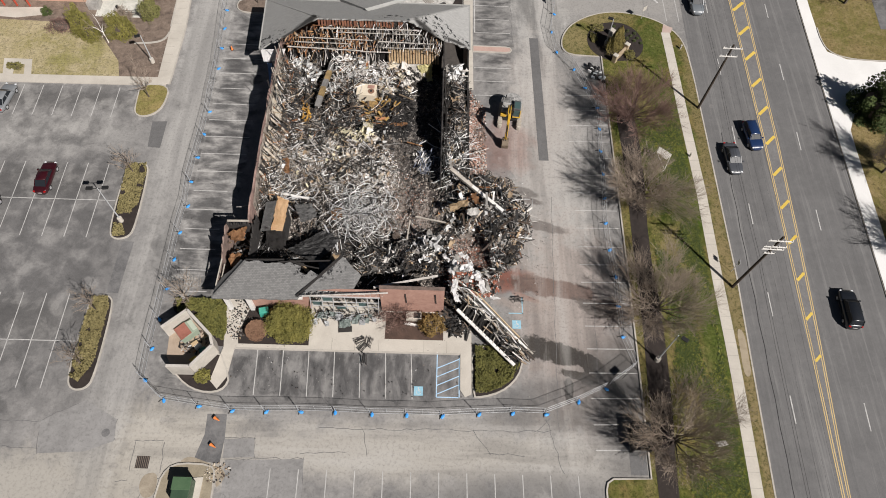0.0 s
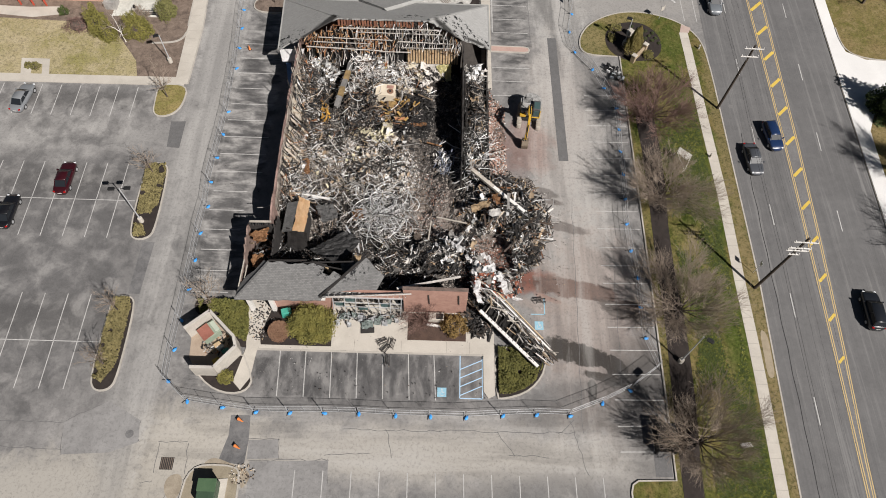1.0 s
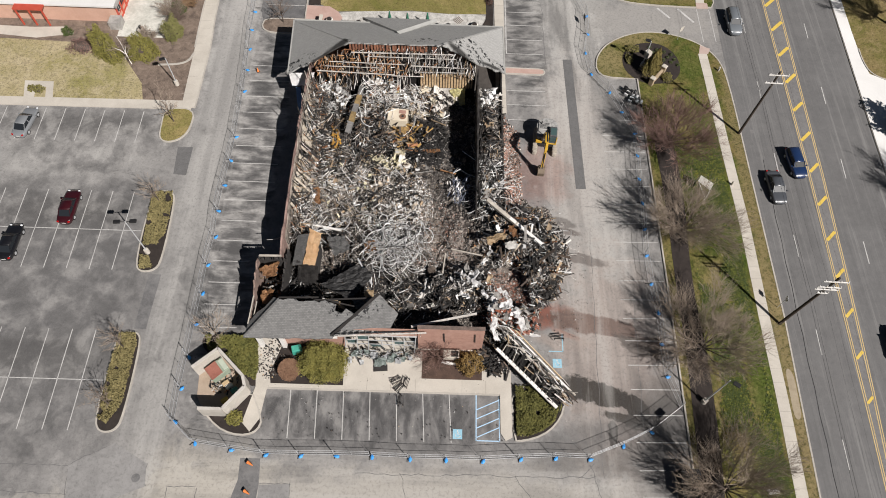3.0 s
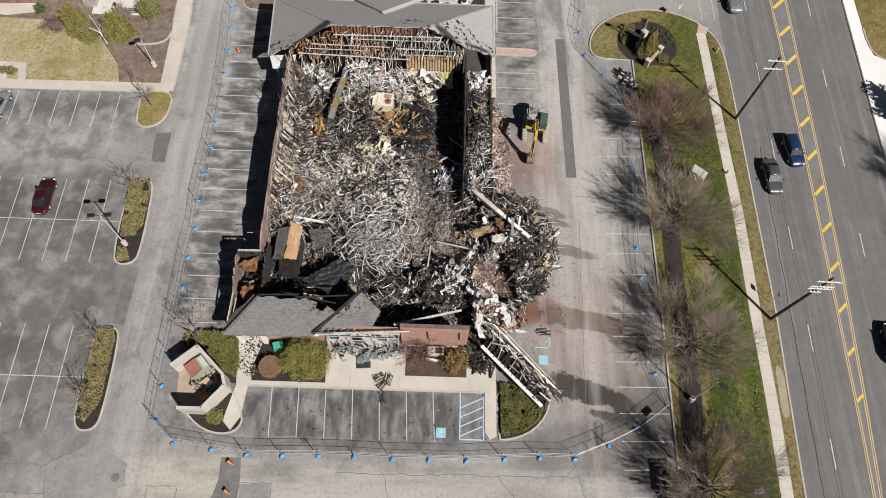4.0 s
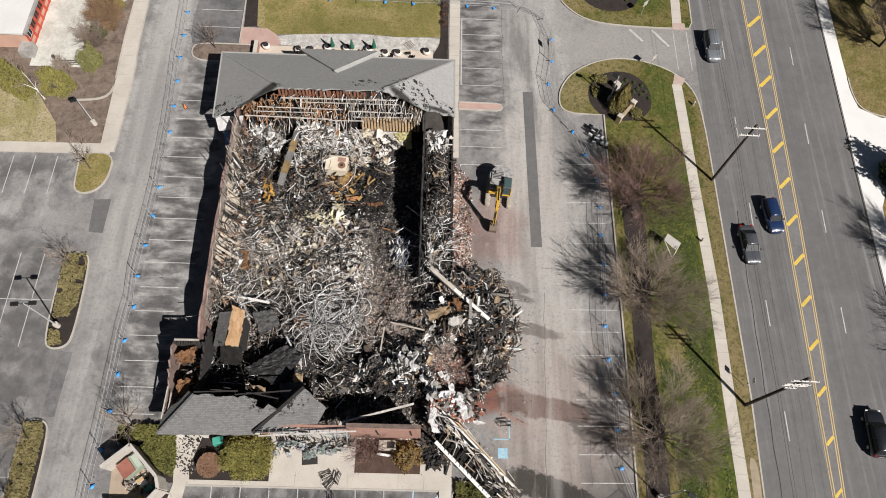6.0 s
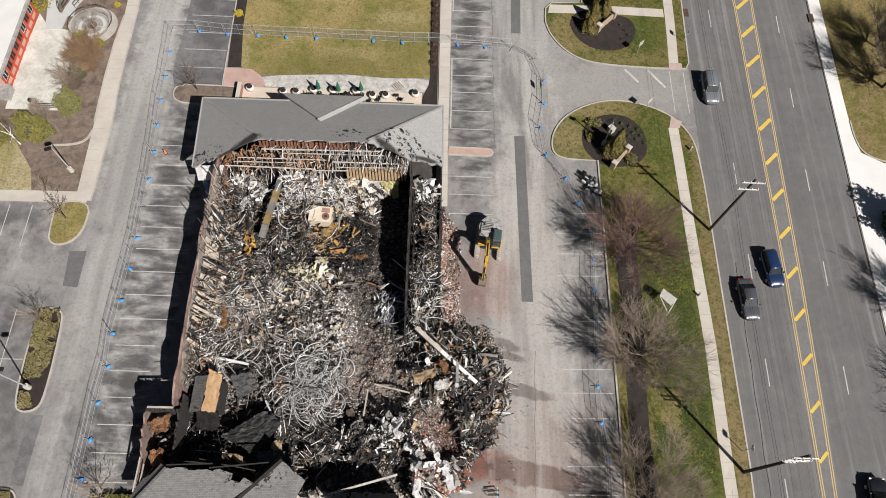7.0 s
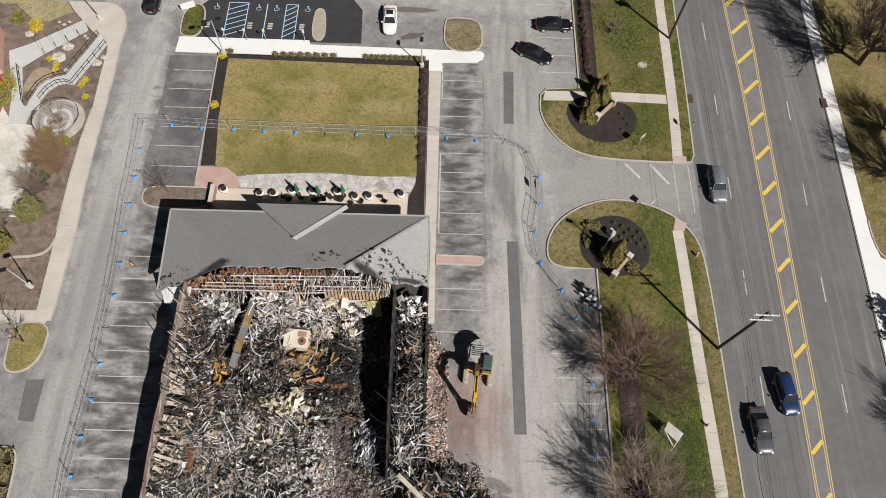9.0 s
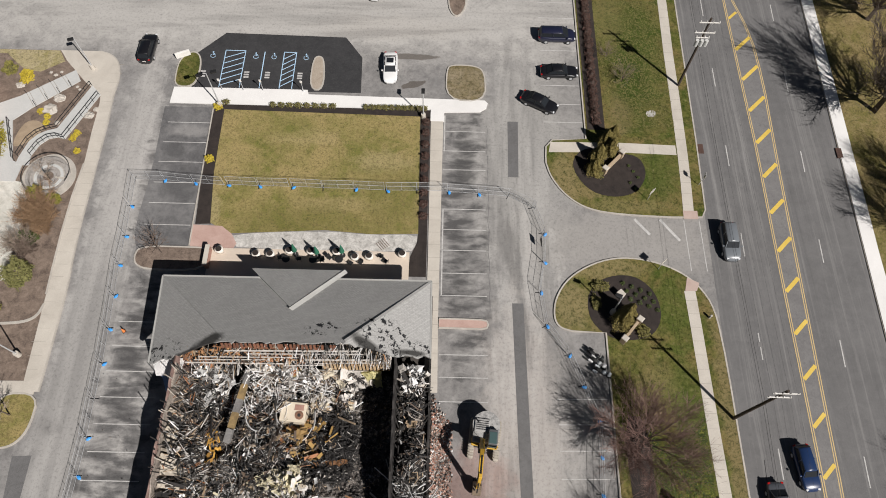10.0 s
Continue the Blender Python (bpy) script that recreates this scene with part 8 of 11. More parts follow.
def grow(seed, height, spread, limbs, levels, kids, twig, droop=0.0, trunk=0.22, bole=0.25, up=0.55, wild=1.0):
    """A bare crown: limbs and twigs, as two lists of sticks."""
    r = random.Random(seed)
    thick, fine = [], []
    top = Vector((r.uniform(-0.1, 0.1), r.uniform(-0.1, 0.1), height * bole))
    thick.append((Vector((0, 0, -0.1)), top, trunk, trunk * 0.75))

    def branch(p, d, length, rad, level):
        n = 3
        for i in range(n):
            q = p + d * (length / n)
            (thick if level < 2 else fine).append((p, q, rad, rad * 0.8))
            rad *= 0.8
            d = (d + Vector((r.gauss(0, 0.16 * wild), r.gauss(0, 0.16 * wild), r.gauss(0.05 - droop, 0.12 * wild)))).normalized()
            p = q
            if level < levels:
                for _ in range(kids if i else max(1, kids - 1)):
                    a = Vector((r.gauss(0, 0.6 * wild), r.gauss(0, 0.6 * wild), r.gauss(0.12, 0.4 * wild)))
                    branch(p, (d + a).normalized(), length * r.uniform(0.52, 0.78), max(rad * 0.5, twig), level + 1)

    for i in range(limbs):
        a = 6.2832 * (i + r.uniform(-0.3, 0.3)) / limbs
        tilt = up * r.uniform(0.6, 1.6)
        d = Vector((math.cos(a), math.sin(a), tilt)).normalized()
        branch(top * r.uniform(0.7, 1.0), d, spread * r.uniform(0.5, 0.75), trunk * 0.5, 1)
    branch(top, Vector((0.05, 0, 1)), height * 0.45, trunk * 0.55, 1)
    return thick, fine


def bare_tree(label, x, y, z, mats, turn=0, scale=1.0, **how):
    t = base("tree", x, y, z, turn)
    t.scale = (scale,) * 3
    tagged(t, label, "tree", "bare trees")
    thick, fine = grow(**how)
    part("trunk", twig_mesh(thick), mats[0], t)
    part("crown", twig_mesh(fine), mats[1], t, "bare leafless twigs")
    return t


street = dict(height=8.0, spread=5.2, limbs=12, levels=4, kids=3, twig=0.0108, trunk=0.2, bole=0.16, up=0.62, wild=0.72)
t1 = bare_tree("broad bare street tree with a haze of reddish twigs on mulch", 24.6, 33.2, 0.13, (M_BARK, M_REDTWIG), seed=1, **{**street, "twig": 0.012})
t2 = bare_tree("broad bare street tree with fine grey-brown twigs on mulch", 24.3, 20.4, 0.13, (M_BARK, M_PALETWIG), seed=2, **street)
copy_thing(t2, pose(24.4, 5.6, 0.13, 0, 0, 130))
t4 = copy_thing(t2, pose(24.2, -9.0, 0.13, 0, 0, 75))
t4["label"] = "broad bare tree with reddish twigs on mulch"
small = dict(height=5.4, spread=1.9, limbs=6, levels=3, kids=2, twig=0.014, trunk=0.09, bole=0.35, up=1.0)
s1 = bare_tree("slender bare tree in a traffic island", -38.0, 22.4, 0.1, (M_BARK, M_PALETWIG), seed=11, **small)
for x, y, turn in ((-37.7, 4.0, 40), (-37.6, -2.2, 100), (-39.0, 34.8, 200)):
    copy_thing(s1, pose(x, y, 0.1, 0, 0, turn))
bare_tree("pale bare tree by the brick enclosure", -27.7, 5.2, 0.1, (M_PALETWIG, M_PALETWIG), seed=12, **{**small, "spread": 2.6, "limbs": 8})
s3 = bare_tree("spreading bare tree on a mulched island by the patio", -27.4, 53.2, 0.1, (M_BARK, M_TWIG), seed=13, **{**small, "height": 4.2, "spread": 2.6, "limbs": 8})
bare_tree("slim white-barked bare birch", -46.8, 44.4, 0.1, (M_WHITETRIM, M_PALETWIG), seed=14, **{**small, "height": 6, "limbs": 4})
bare_tree("thin bare tree leaning over a round terrace", -42.0, 62.0, 0.1, (M_PALETWIG, M_PALETWIG), seed=15, **{**small, "height": 5})
big = dict(height=15, spread=7.2, limbs=9, levels=4, kids=3, twig=0.022, trunk=0.42, bole=0.22, up=0.9, wild=0.7)
b1 = bare_tree("large old bare tree with heavy dark limbs on the far lawn", 58.9, 75.4, 0.1, (M_BARK, M_BARK), seed=21, **big)
for x, y, turn, sc, z in ((60.0, 57.5, 80, 0.62, 0.1), (56.4, 26.2, 200, 0.5, 0.1), (58.6, 13.0, 300, 0.6, 0.1), (62.0, 91.0, 140, 0.8, 0.1), (60.6, 64.2, 20, 0.5, 0.1)):
    c = copy_thing(b1, pose(x, y, z, 0, 0, turn))
    c.scale = (sc,) * 3
    c["label"] = "bare tree on the lawn across the road"
for x, y, turn, sc in ((27.05, 79.2, 10, 0.62), (25.3, 83.3, 70, 0.5)):
    c = copy_thing(s3, pose(x, y, 0.13, 0, 0, turn))
    c.scale = (sc * 1.6, sc * 1.6, sc)
    c["label"] = "low bare shrub-like tree in the verge grass"


def leaf_cloud(count, inside, size, seed, flat=0.5):
    """Loose leaf blades, two triangles each; inside(r) gives a place."""
    r = random.Random(seed)
    vs, fs = [], []
    for _ in range(count):
        p = inside(r)
        s = size * r.uniform(0.6, 1.5)
        m = Euler((r.gauss(0, flat), r.gauss(0, flat), r.uniform(0, 6.28))).to_matrix()
        k = len(vs)
        for a, b in ((-0.5, 0.0), (0.0, -0.28), (0.5, 0.0), (0.0, 0.28)):
            vs.append(tuple(Vector(p) + m @ Vector((a * s, b * s, 0))))
        fs.append((k, k + 1, k + 2, k + 3))
    return vs, fs


def lumpy(rx, ry, h, seed, hollow=0.55):
    """Places in the outer part of an uneven rounded bush."""
    off = Vector((seed * 3.7, seed * 1.3, 0))

    def place(r):
        d = Vector((r.gauss(0, 1), r.gauss(0, 1), abs(r.gauss(0, 1)))).normalized()
        k = (hollow + (1 - hollow) * r.random() ** 0.6) * (0.82 + 0.5 * noise.noise(d * 2.3 + off))
        return Vector((d.x * rx * k, d.y * ry * k, d.z * h * k + 0.05))
    return place


def bush(label, x, y, z, rx, ry, h, material, count, size, seed, name="shrub", turn=0, group="", hollow=0.55):
    b = base(name, x, y, z, turn)
    tagged(b, label, "shrub", group)
    part("foliage", leaf_cloud(count, lumpy(rx, ry, h, seed, hollow), size, seed), material, b)
    # solid dark ball under the leaves, in place of the shade inside the bush
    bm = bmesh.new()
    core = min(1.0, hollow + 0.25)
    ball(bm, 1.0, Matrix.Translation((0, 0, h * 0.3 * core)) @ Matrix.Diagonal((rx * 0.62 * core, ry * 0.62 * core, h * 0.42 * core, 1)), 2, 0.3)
    part("inner_growth", bm, M_BARK, b, "dark core standing in for the shade between the leaves")
    for i in range(3):
        bm = bmesh.new()
        rod(bm, (0.05 * i, 0, -0.05), (0.3 * rx * math.cos(i * 2.1), 0.3 * ry * math.sin(i * 2.1), h * 0.6), 0.04, 0.02, 6)
        part("stem", bm, M_BARK, b)
    return b


def conifer(label, x, y, z, r0, h, material, count, seed):
    b = base("conifer", x, y, z)
    tagged(b, label, "conifer")
    bm = bmesh.new()
    rod(bm, (0, 0, -0.1), (0, 0, h * 0.92), 0.12, 0.03, 8)
    part("trunk", bm, M_BARK, b)

    def place(r):
        u = r.random() ** 0.8
        a = r.uniform(0, 6.28)
        k = r0 * (1 - u) ** 0.8 * (0.55 + 0.45 * r.random()) * (0.9 + 0.16 * math.sin(a * 5 + u * 9))
        return Vector((k * math.cos(a), k * math.sin(a), 0.2 + u * (h - 0.2)))
    part("crown", leaf_cloud(count, place, 0.14, seed, 0.9), material, b, "dense needles")
    return b


def ground_cover(label, pts, z, h, material, count, size, seed, name="ground_cover"):
    """Low spreading juniper that fills an outline."""
    xs, yv = [p[0] for p in pts], [p[1] for p in pts]

    def within(x, y):
        c = False
        for i in range(len(pts)):
            (x0, y0), (x1, y1) = pts[i - 1], pts[i]
            if (y0 > y) != (y1 > y) and x < (x1 - x0) * (y - y0) / (y1 - y0) + x0:
                c = not c
        return c

    def place(r):
        while True:
            x, y = r.uniform(min(xs), max(xs)), r.uniform(min(yv), max(yv))
            n = noise.noise(Vector((x * 0.9, y * 0.9, seed)))
            if within(x, y) and n > -0.45:
                return Vector((x, y, z + h * (0.35 + 0.65 * r.random() ** 0.5) * (0.65 + 0.7 * (n + 0.4))))
    ob = part(name, leaf_cloud(count, place, size, seed, 0.6), material)
    return tagged(ob, label, "ground cover", "", "stuff")


ground_cover("low green ground cover filling a traffic island", [(-39.0, 23.8), (-36.7, 23.9), (-36.4, 22), (-36.4, 18), (-37.0, 16.6), (-38.6, 16.4), (-38.9, 20)], 0.1, 0.5, M_DRYHEDGE, 4200, 0.2, 41)
ground_cover("low green ground cover at the tip of an island", [(-38.6, 15.2), (-37.6, 15.0), (-36.9, 13.6), (-38.4, 13.4)], 0.1, 0.35, M_DRYHEDGE, 600, 0.2, 42)
ground_cover("low green ground cover filling a traffic island", [(-38.5, 5.6), (-36.8, 5.6), (-36.4, 4.4), (-36.4, -2.0), (-37.4, -4.2), (-38.5, -3.6), (-38.6, 2)], 0.1, 0.5, M_DRYHEDGE, 5200, 0.2, 43)
ground_cover("spreading green juniper by the brick enclosure", [(-29.2, 5.6), (-23.6, 5.6), (-23.0, 2), (-23.2, 0.8), (-25.0, 1.6), (-27.2, 4.0), (-28.6, 3.9)], 0.1, 0.7, surface("juniper", (0.07, 0.078, 0.018), (0.19, 0.175, 0.042), 1.0, 5, 0.85, 0), 7000, 0.22, 44)
ground_cover("spreading green juniper packed on a kerbed island", [(4.1, 1.0), (4.1, -4.2), (5.2, -4.2), (6.8, -3.6), (8.0, -2.6), (8.8, -1.2), (9.2, 1.0)], 0.1, 0.6, surface("juniper_dark", (0.065, 0.07, 0.018), (0.18, 0.165, 0.04), 1.0, 5, 0.85, 0), 7000, 0.2, 45)
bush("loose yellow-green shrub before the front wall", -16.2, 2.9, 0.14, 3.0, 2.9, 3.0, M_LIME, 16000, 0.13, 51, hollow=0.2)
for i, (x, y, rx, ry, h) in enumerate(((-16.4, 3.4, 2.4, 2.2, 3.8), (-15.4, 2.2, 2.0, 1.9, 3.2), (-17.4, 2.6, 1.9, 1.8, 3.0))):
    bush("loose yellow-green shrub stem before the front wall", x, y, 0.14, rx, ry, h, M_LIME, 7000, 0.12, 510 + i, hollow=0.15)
bush("russet and yellow shrub before the front wall", -0.7, 3.2, 0.14, 1.7, 1.7, 2.0, M_ORANGELEAF, 1700, 0.2, 52)
bare_tree("bare reddish shrub with many twigs against the front wall", -4.6, 3.9, 0.14, (M_REDTWIG, M_REDTWIG), seed=53, height=2.8, spread=2.5, limbs=11, levels=3, kids=3, twig=0.012, trunk=0.05, bole=0.1, up=0.9)
disc = base("shrub", -19.7, 1.9, 0.14)
tagged(disc, "clipped flat-topped round brown shrub in dark mulch", "shrub")
part("foliage", leaf_cloud(3400, lambda r: (lambda a, d: Vector((d * math.cos(a), d * math.sin(a), (0.9 + 0.06 * r.random()) if r.random() < 0.6 else r.uniform(0.1, 0.9))))(r.uniform(0, 6.28), 1.15 * math.sqrt(r.random())), 0.14, 54, 0.3), surface("dry_brown_leaf", (0.16, 0.085, 0.05), (0.27, 0.16, 0.1), 1.2, 6, 0.9, 0), disc)
bm = bmesh.new()
rod(bm, (0, 0, 0), (0, 0, 0.85), 0.95, 1.02, 20)
part("inner_growth", bm, M_REDSHRUB, disc, "dense brown inner growth")
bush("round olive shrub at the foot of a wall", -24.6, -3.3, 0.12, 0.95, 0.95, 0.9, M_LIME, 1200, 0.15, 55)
for i, y in enumerate((71.9, 70.3, 68.6, 66.9, 65.2, 63.5, 61.8, 60.2, 58.6)):
    bush("clipped round red-brown shrub in a row along the lawn", 1.9, y, 0.05, 0.62, 0.62, 0.8, M_REDSHRUB, 420, 0.13, 60 + i, group="shrub row")
for x0, x1, n in ((-17.5, -10.0, 8), (-5.8, 1.6, 10)):
    for i in range(n):
        bush("clipped olive box shrub in a low row", x0 + (x1 - x0) * i / (n - 1), 74.05, 0.05, 0.6, 0.45, 0.7, M_HEDGE, 260, 0.13, 80 + i, group="hedge row")
for x, y in ((-24.3, 73.6), (-24.1, 65.8)):
    bush("round bright yellow shrub in mulch", x, y, 0.05, 0.62, 0.62, 0.7, M_YELLEAF, 1300, 0.11, 99)
bush("clipped olive box shrub at a corner", -23.4, 74.3, 0.05, 0.6, 0.5, 0.7, M_HEDGE, 300, 0.13, 98)
for i in range(22):
    bush("reddish brown hedge shrub along the parking kerb", 23.1, 72.5 + 1.25 * i, 0.14, 0.75, 0.8, 0.9, M_REDSHRUB, 360, 0.16, 110 + i, group="hedge")
# round bed by the entrance
M_BRONZE = surface("bronze_green_needles", (0.12, 0.1, 0.028), (0.29, 0.235, 0.075), 1.2, 5, 0.85, 0)
conifer("dark green conifer in a close pair beside a stone sign", 23.7, 45.9, 0.14, 1.5, 4.3, M_BRONZE, 9000, 131)
conifer("dark green conifer in a close pair beside a stone sign", 24.3, 46.7, 0.14, 1.3, 4.0, M_BRONZE, 7000, 135)
bush("low yellow-green shrub in a round bed", 21.9, 50.2, 0.14, 1.2, 0.9, 0.8, M_HEDGE, 900, 0.16, 132)
bush("low yellow-green shrub in a round bed", 21.2, 48.3, 0.14, 0.7, 1.1, 0.7, M_HEDGE, 700, 0.16, 133)
bush("round olive shrub in a round bed", 26.0, 45.1, 0.14, 0.9, 0.9, 0.9, M_HEDGE, 900, 0.15, 134)
for i in range(12):
    bush("tiny dark evergreen in a round bed", 24.4 + 0.95 * (i % 4) + 0.35 * (i // 4), 50.7 - 0.95 * (i // 4) - 0.4 * (i % 4), 0.14, 0.3, 0.3, 0.35, M_LEAF, 130, 0.1, 140 + i)
for i, (x, y, h) in enumerate(((24.4, 70.9, 4.6), (25.4, 71.9, 4.0), (23.4, 68.9, 4.4), (22.8, 67.2, 3.8), (25.0, 69.9, 4.4))):
    conifer("tall bronze-green conifer behind a stone sign", x - 0.6, y - 1.9, 0.14, 1.25, h * 0.75, M_BRONZE, 8000, 150 + i)
bush("low olive shrub in a round bed", 22.9, 65.0, 0.14, 0.7, 0.9, 0.7, M_HEDGE, 500, 0.15, 156)
for i in range(5):
    bush("tiny dark evergreen in a round bed", 26.6 + 0.5 * (i % 3), 66.2 - 0.8 * i, 0.14, 0.22, 0.22, 0.3, M_LEAF, 80, 0.1, 160 + i)
# west garden
M_YELGREEN = surface("yellow_green_leaf", (0.14, 0.14, 0.02), (0.3, 0.28, 0.045), 1.2, 6, 0.85, 0)
M_OLIVELEAF = surface("olive_leaf", (0.11, 0.115, 0.03), (0.25, 0.235, 0.09), 1.2, 6, 0.85, 0)
M_STRAWTWIG = surface("straw_twigs", (0.17, 0.1, 0.055), (0.36, 0.24, 0.14), 0.6, 6, 0.9, 0)
for i, (x, y, sp, mat) in enumerate(((-42.0, 58.2, 2.6, M_STRAWTWIG), (-41.2, 57.0, 2.2, M_STRAWTWIG), (-42.8, 57.0, 2.2, M_STRAWTWIG), (-40.8, 55.6, 1.7, M_STRAWTWIG), (-43.0, 53.6, 2.3, M_PALETWIG), (-42.2, 52.6, 1.8, M_TWIG), (-45.2, 48.4, 1.6, M_PALETWIG))):
    bare_tree("dense bare straw-brown shrub in a garden bed" if i < 4 else "dense bare grey-brown shrub in a garden bed", x, y, 0.1, (mat, mat), seed=300 + i, height=2.8, spread=sp, limbs=20 if i < 4 else 15, levels=3, kids=3, twig=0.014, trunk=0.05, bole=0.08, up=0.9, wild=0.8)
bush("clipped dark green hedge beside a gold shrub", -52.6, 68.4, 0.1, 1.2, 2.6, 1.8, M_HEDGE, 2200, 0.18, 310)
for i, (x, y, rx, ry, h, mat, n) in enumerate(((-50.6, 46.2, 1.5, 1.9, 5.6, M_LIME, 6500), (-49.2, 45.0, 1.5, 1.4, 4.4, M_LIME, 4500), (-45.4, 46.0, 2.5, 1.9, 3.8, M_LIME, 7500), (-42.2, 49.9, 1.5, 1.9, 3.6, M_OLIVELEAF, 5500), (-53.8, 46.8, 2.6, 1.6, 2.0, M_REDTWIG, 1100), (-56.8, 49.6, 0.8, 0.8, 1.3, M_LEAF, 700), (-43.3, 60.4, 1.1, 0.9, 1.5, M_YELGREEN, 2400), (-41.2, 59.6, 1.0, 0.7, 1.3, M_YELGREEN, 1600), (-42.4, 54.5, 1.1, 0.9, 2.0, M_LEAF, 1800), (-51.6, 78.6, 1.1, 1.2, 1.4, M_LIME, 1600), (-49.2, 77.4, 0.95, 1.3, 1.2, M_YELLEAF, 2600), (-57.6, 39.2, 0.9, 0.8, 0.9, M_HEDGE, 500), (-58.6, 39.3, 0.7, 0.7, 0.8, M_HEDGE, 400), (-50.1, 67.0, 1.5, 3.4, 1.4, surface("moss_gold", (0.2, 0.17, 0.015), (0.34, 0.29, 0.03), 1, 6, 0.9, 0), 2200))):
    bush(("bright yellow shrub" if mat == M_YELLEAF else "bushy evergreen shrub" if mat in (M_LIME, M_HEDGE, M_LEAF) else "bare twiggy brown shrub") + " in the brown mulch of a garden", x, y, 0.1, rx, ry, h, mat, n, 0.17, 170 + i)
for i, (x, y) in enumerate(((-46.05, 72.2), (-45.05, 71.4), (-44.95, 70.5), (-40.8, 69.0), (-40.15, 66.4), (-41.1, 68.3))):
    bush("small round golden shrub in a garden bed", x, y, 0.1, 0.5, 0.5, 0.5, M_YELLEAF, 1100, 0.1, 190 + i, group="golden shrubs")
bush("large dark broadleaf evergreen beside the driveway apron", 57.7, 36.0, 0.14, 3.7, 3.6, 7.2, M_LEAF, 9000, 0.34, 200, name="tree")


def tufts(count, place, size, seed):
    r = random.Random(seed)
    vs, fs = [], []
    for _ in range(count):
        x, y = place(r)
        s = size * r.uniform(0.5, 1.4)
        for j in range(3):
            a = r.uniform(0, 6.28)
            k = len(vs)
            vs += [(x - 0.3 * s * math.sin(a), y + 0.3 * s * math.cos(a), 0.13), (x + 0.3 * s * math.sin(a), y - 0.3 * s * math.cos(a), 0.13), (x + s * math.cos(a), y + s * math.sin(a), 0.13 + 0.5 * s)]
            fs.append((k, k + 1, k + 2))
    return vs, fs


def verge_place(r):
    while True:
        x, y = r.uniform(25.6, 31.2), r.uniform(-20, 47)
        if noise.noise(Vector((x * 0.35, y * 0.2, 7))) + 0.07 * (x - 28.5) - 0.09 * max(0.0, y - 34) > r.uniform(-0.25, 0.45):
            return x, y


tagged(part("weed_tufts", tufts(15000, verge_place, 0.15, 7), surface("weed_leaf", (0.065, 0.09, 0.012), (0.23, 0.235, 0.03), 1.2, 6, 0.85, 0)), "bright weedy tufts in the verge grass", "weeds", "", "stuff")
tagged(part("weed_tufts", tufts(14000, verge_place, 0.22, 9), surface("dark_weed_leaf", (0.025, 0.045, 0.008), (0.075, 0.095, 0.016), 1.2, 6, 0.85, 0)), "dark green weedy clumps in the verge grass", "weeds", "", "stuff")
tagged(part("weed_tufts", tufts(5000, verge_place, 0.16, 10), surface("lime_weed_leaf", (0.13, 0.14, 0.022), (0.26, 0.24, 0.05), 1.2, 6, 0.85, 0)), "yellow-green weedy clumps in the verge grass", "weeds", "", "stuff")
tagged(part("weed_tufts", tufts(6000, lambda r: (r.uniform(24.5, 33), r.uniform(72, 96)), 0.14, 8), M_HEDGE), "green grass tufts in the north verge", "weeds", "", "stuff")

# ---- temporary fence ----
M_MESH, nt, bsdf = nodes_of("chain_link")
bsdf.inputs["Base Color"].default_value = (0.35, 0.36, 0.37, 1)
bsdf.inputs["Metallic"].default_value, bsdf.inputs["Roughness"].default_value, bsdf.inputs["Alpha"].default_value = 0.0, 0.9, 0.13
PANEL = 3.62


def fence_model():
    f = base("fence_panel", 0, 0)
    tagged(f, "temporary chain-link fence panel in a galvanised tube frame", "fence panel", "site fence")
    for x in (0.03, PANEL - 0.03):
        bm = bmesh.new()
        rod(bm, (x, 0, 0.0), (x, 0, 1.85), 0.021, None, 6)
        part("post", bm, M_STEEL, f)
    for z, nm in ((1.83, "top_rail"), (0.12, "bottom_rail"), (0.98, "middle_rail")):
        bm = bmesh.new()
        rod(bm, (0.03, 0, z), (PANEL - 0.03, 0, z), 0.017, None, 6)
        part(nm, bm, M_STEEL, f)
    bm = bmesh.new()
    rod(bm, (PANEL / 2, 0, 0.1), (PANEL / 2, 0, 1.83), 0.013, None, 6)
    part("brace", bm, M_STEEL, f)
    part("wire_mesh", ([(0.03, 0, 0.12), (PANEL - 0.03, 0, 0.12), (PANEL - 0.03, 0, 1.83), (0.03, 0, 1.83)], [(0, 1, 2, 3)]), M_MESH, f)
    for x in (0.03,):
        bm = bmesh.new()
        box(bm, 0.08, 0.9, 0.04, pose(x, 0, 0), 0.01)
        part("foot", bm, M_DARKSTEEL, f)
    return f


def sandbag_model():
    s = base("sandbag", 0, 0)
    tagged(s, "bright blue plastic sandbag on a fence foot", "sandbag", "sandbags")
    bm = bmesh.new()
    ball(bm, 0.2, Matrix.Translation((0, 0, 0.1)) @ Matrix.Diagonal((1.25, 0.85, 0.5, 1)), 2, 0.35)
    part("bag", bm, M_BLUEBAG, s)
    bm = bmesh.new()
    box(bm, 0.12, 0.1, 0.1, pose(0.25, 0, 0.06, 0, 20, 10), 0.03)
    part("neck", bm, M_BLUEBAG, s)
    return s


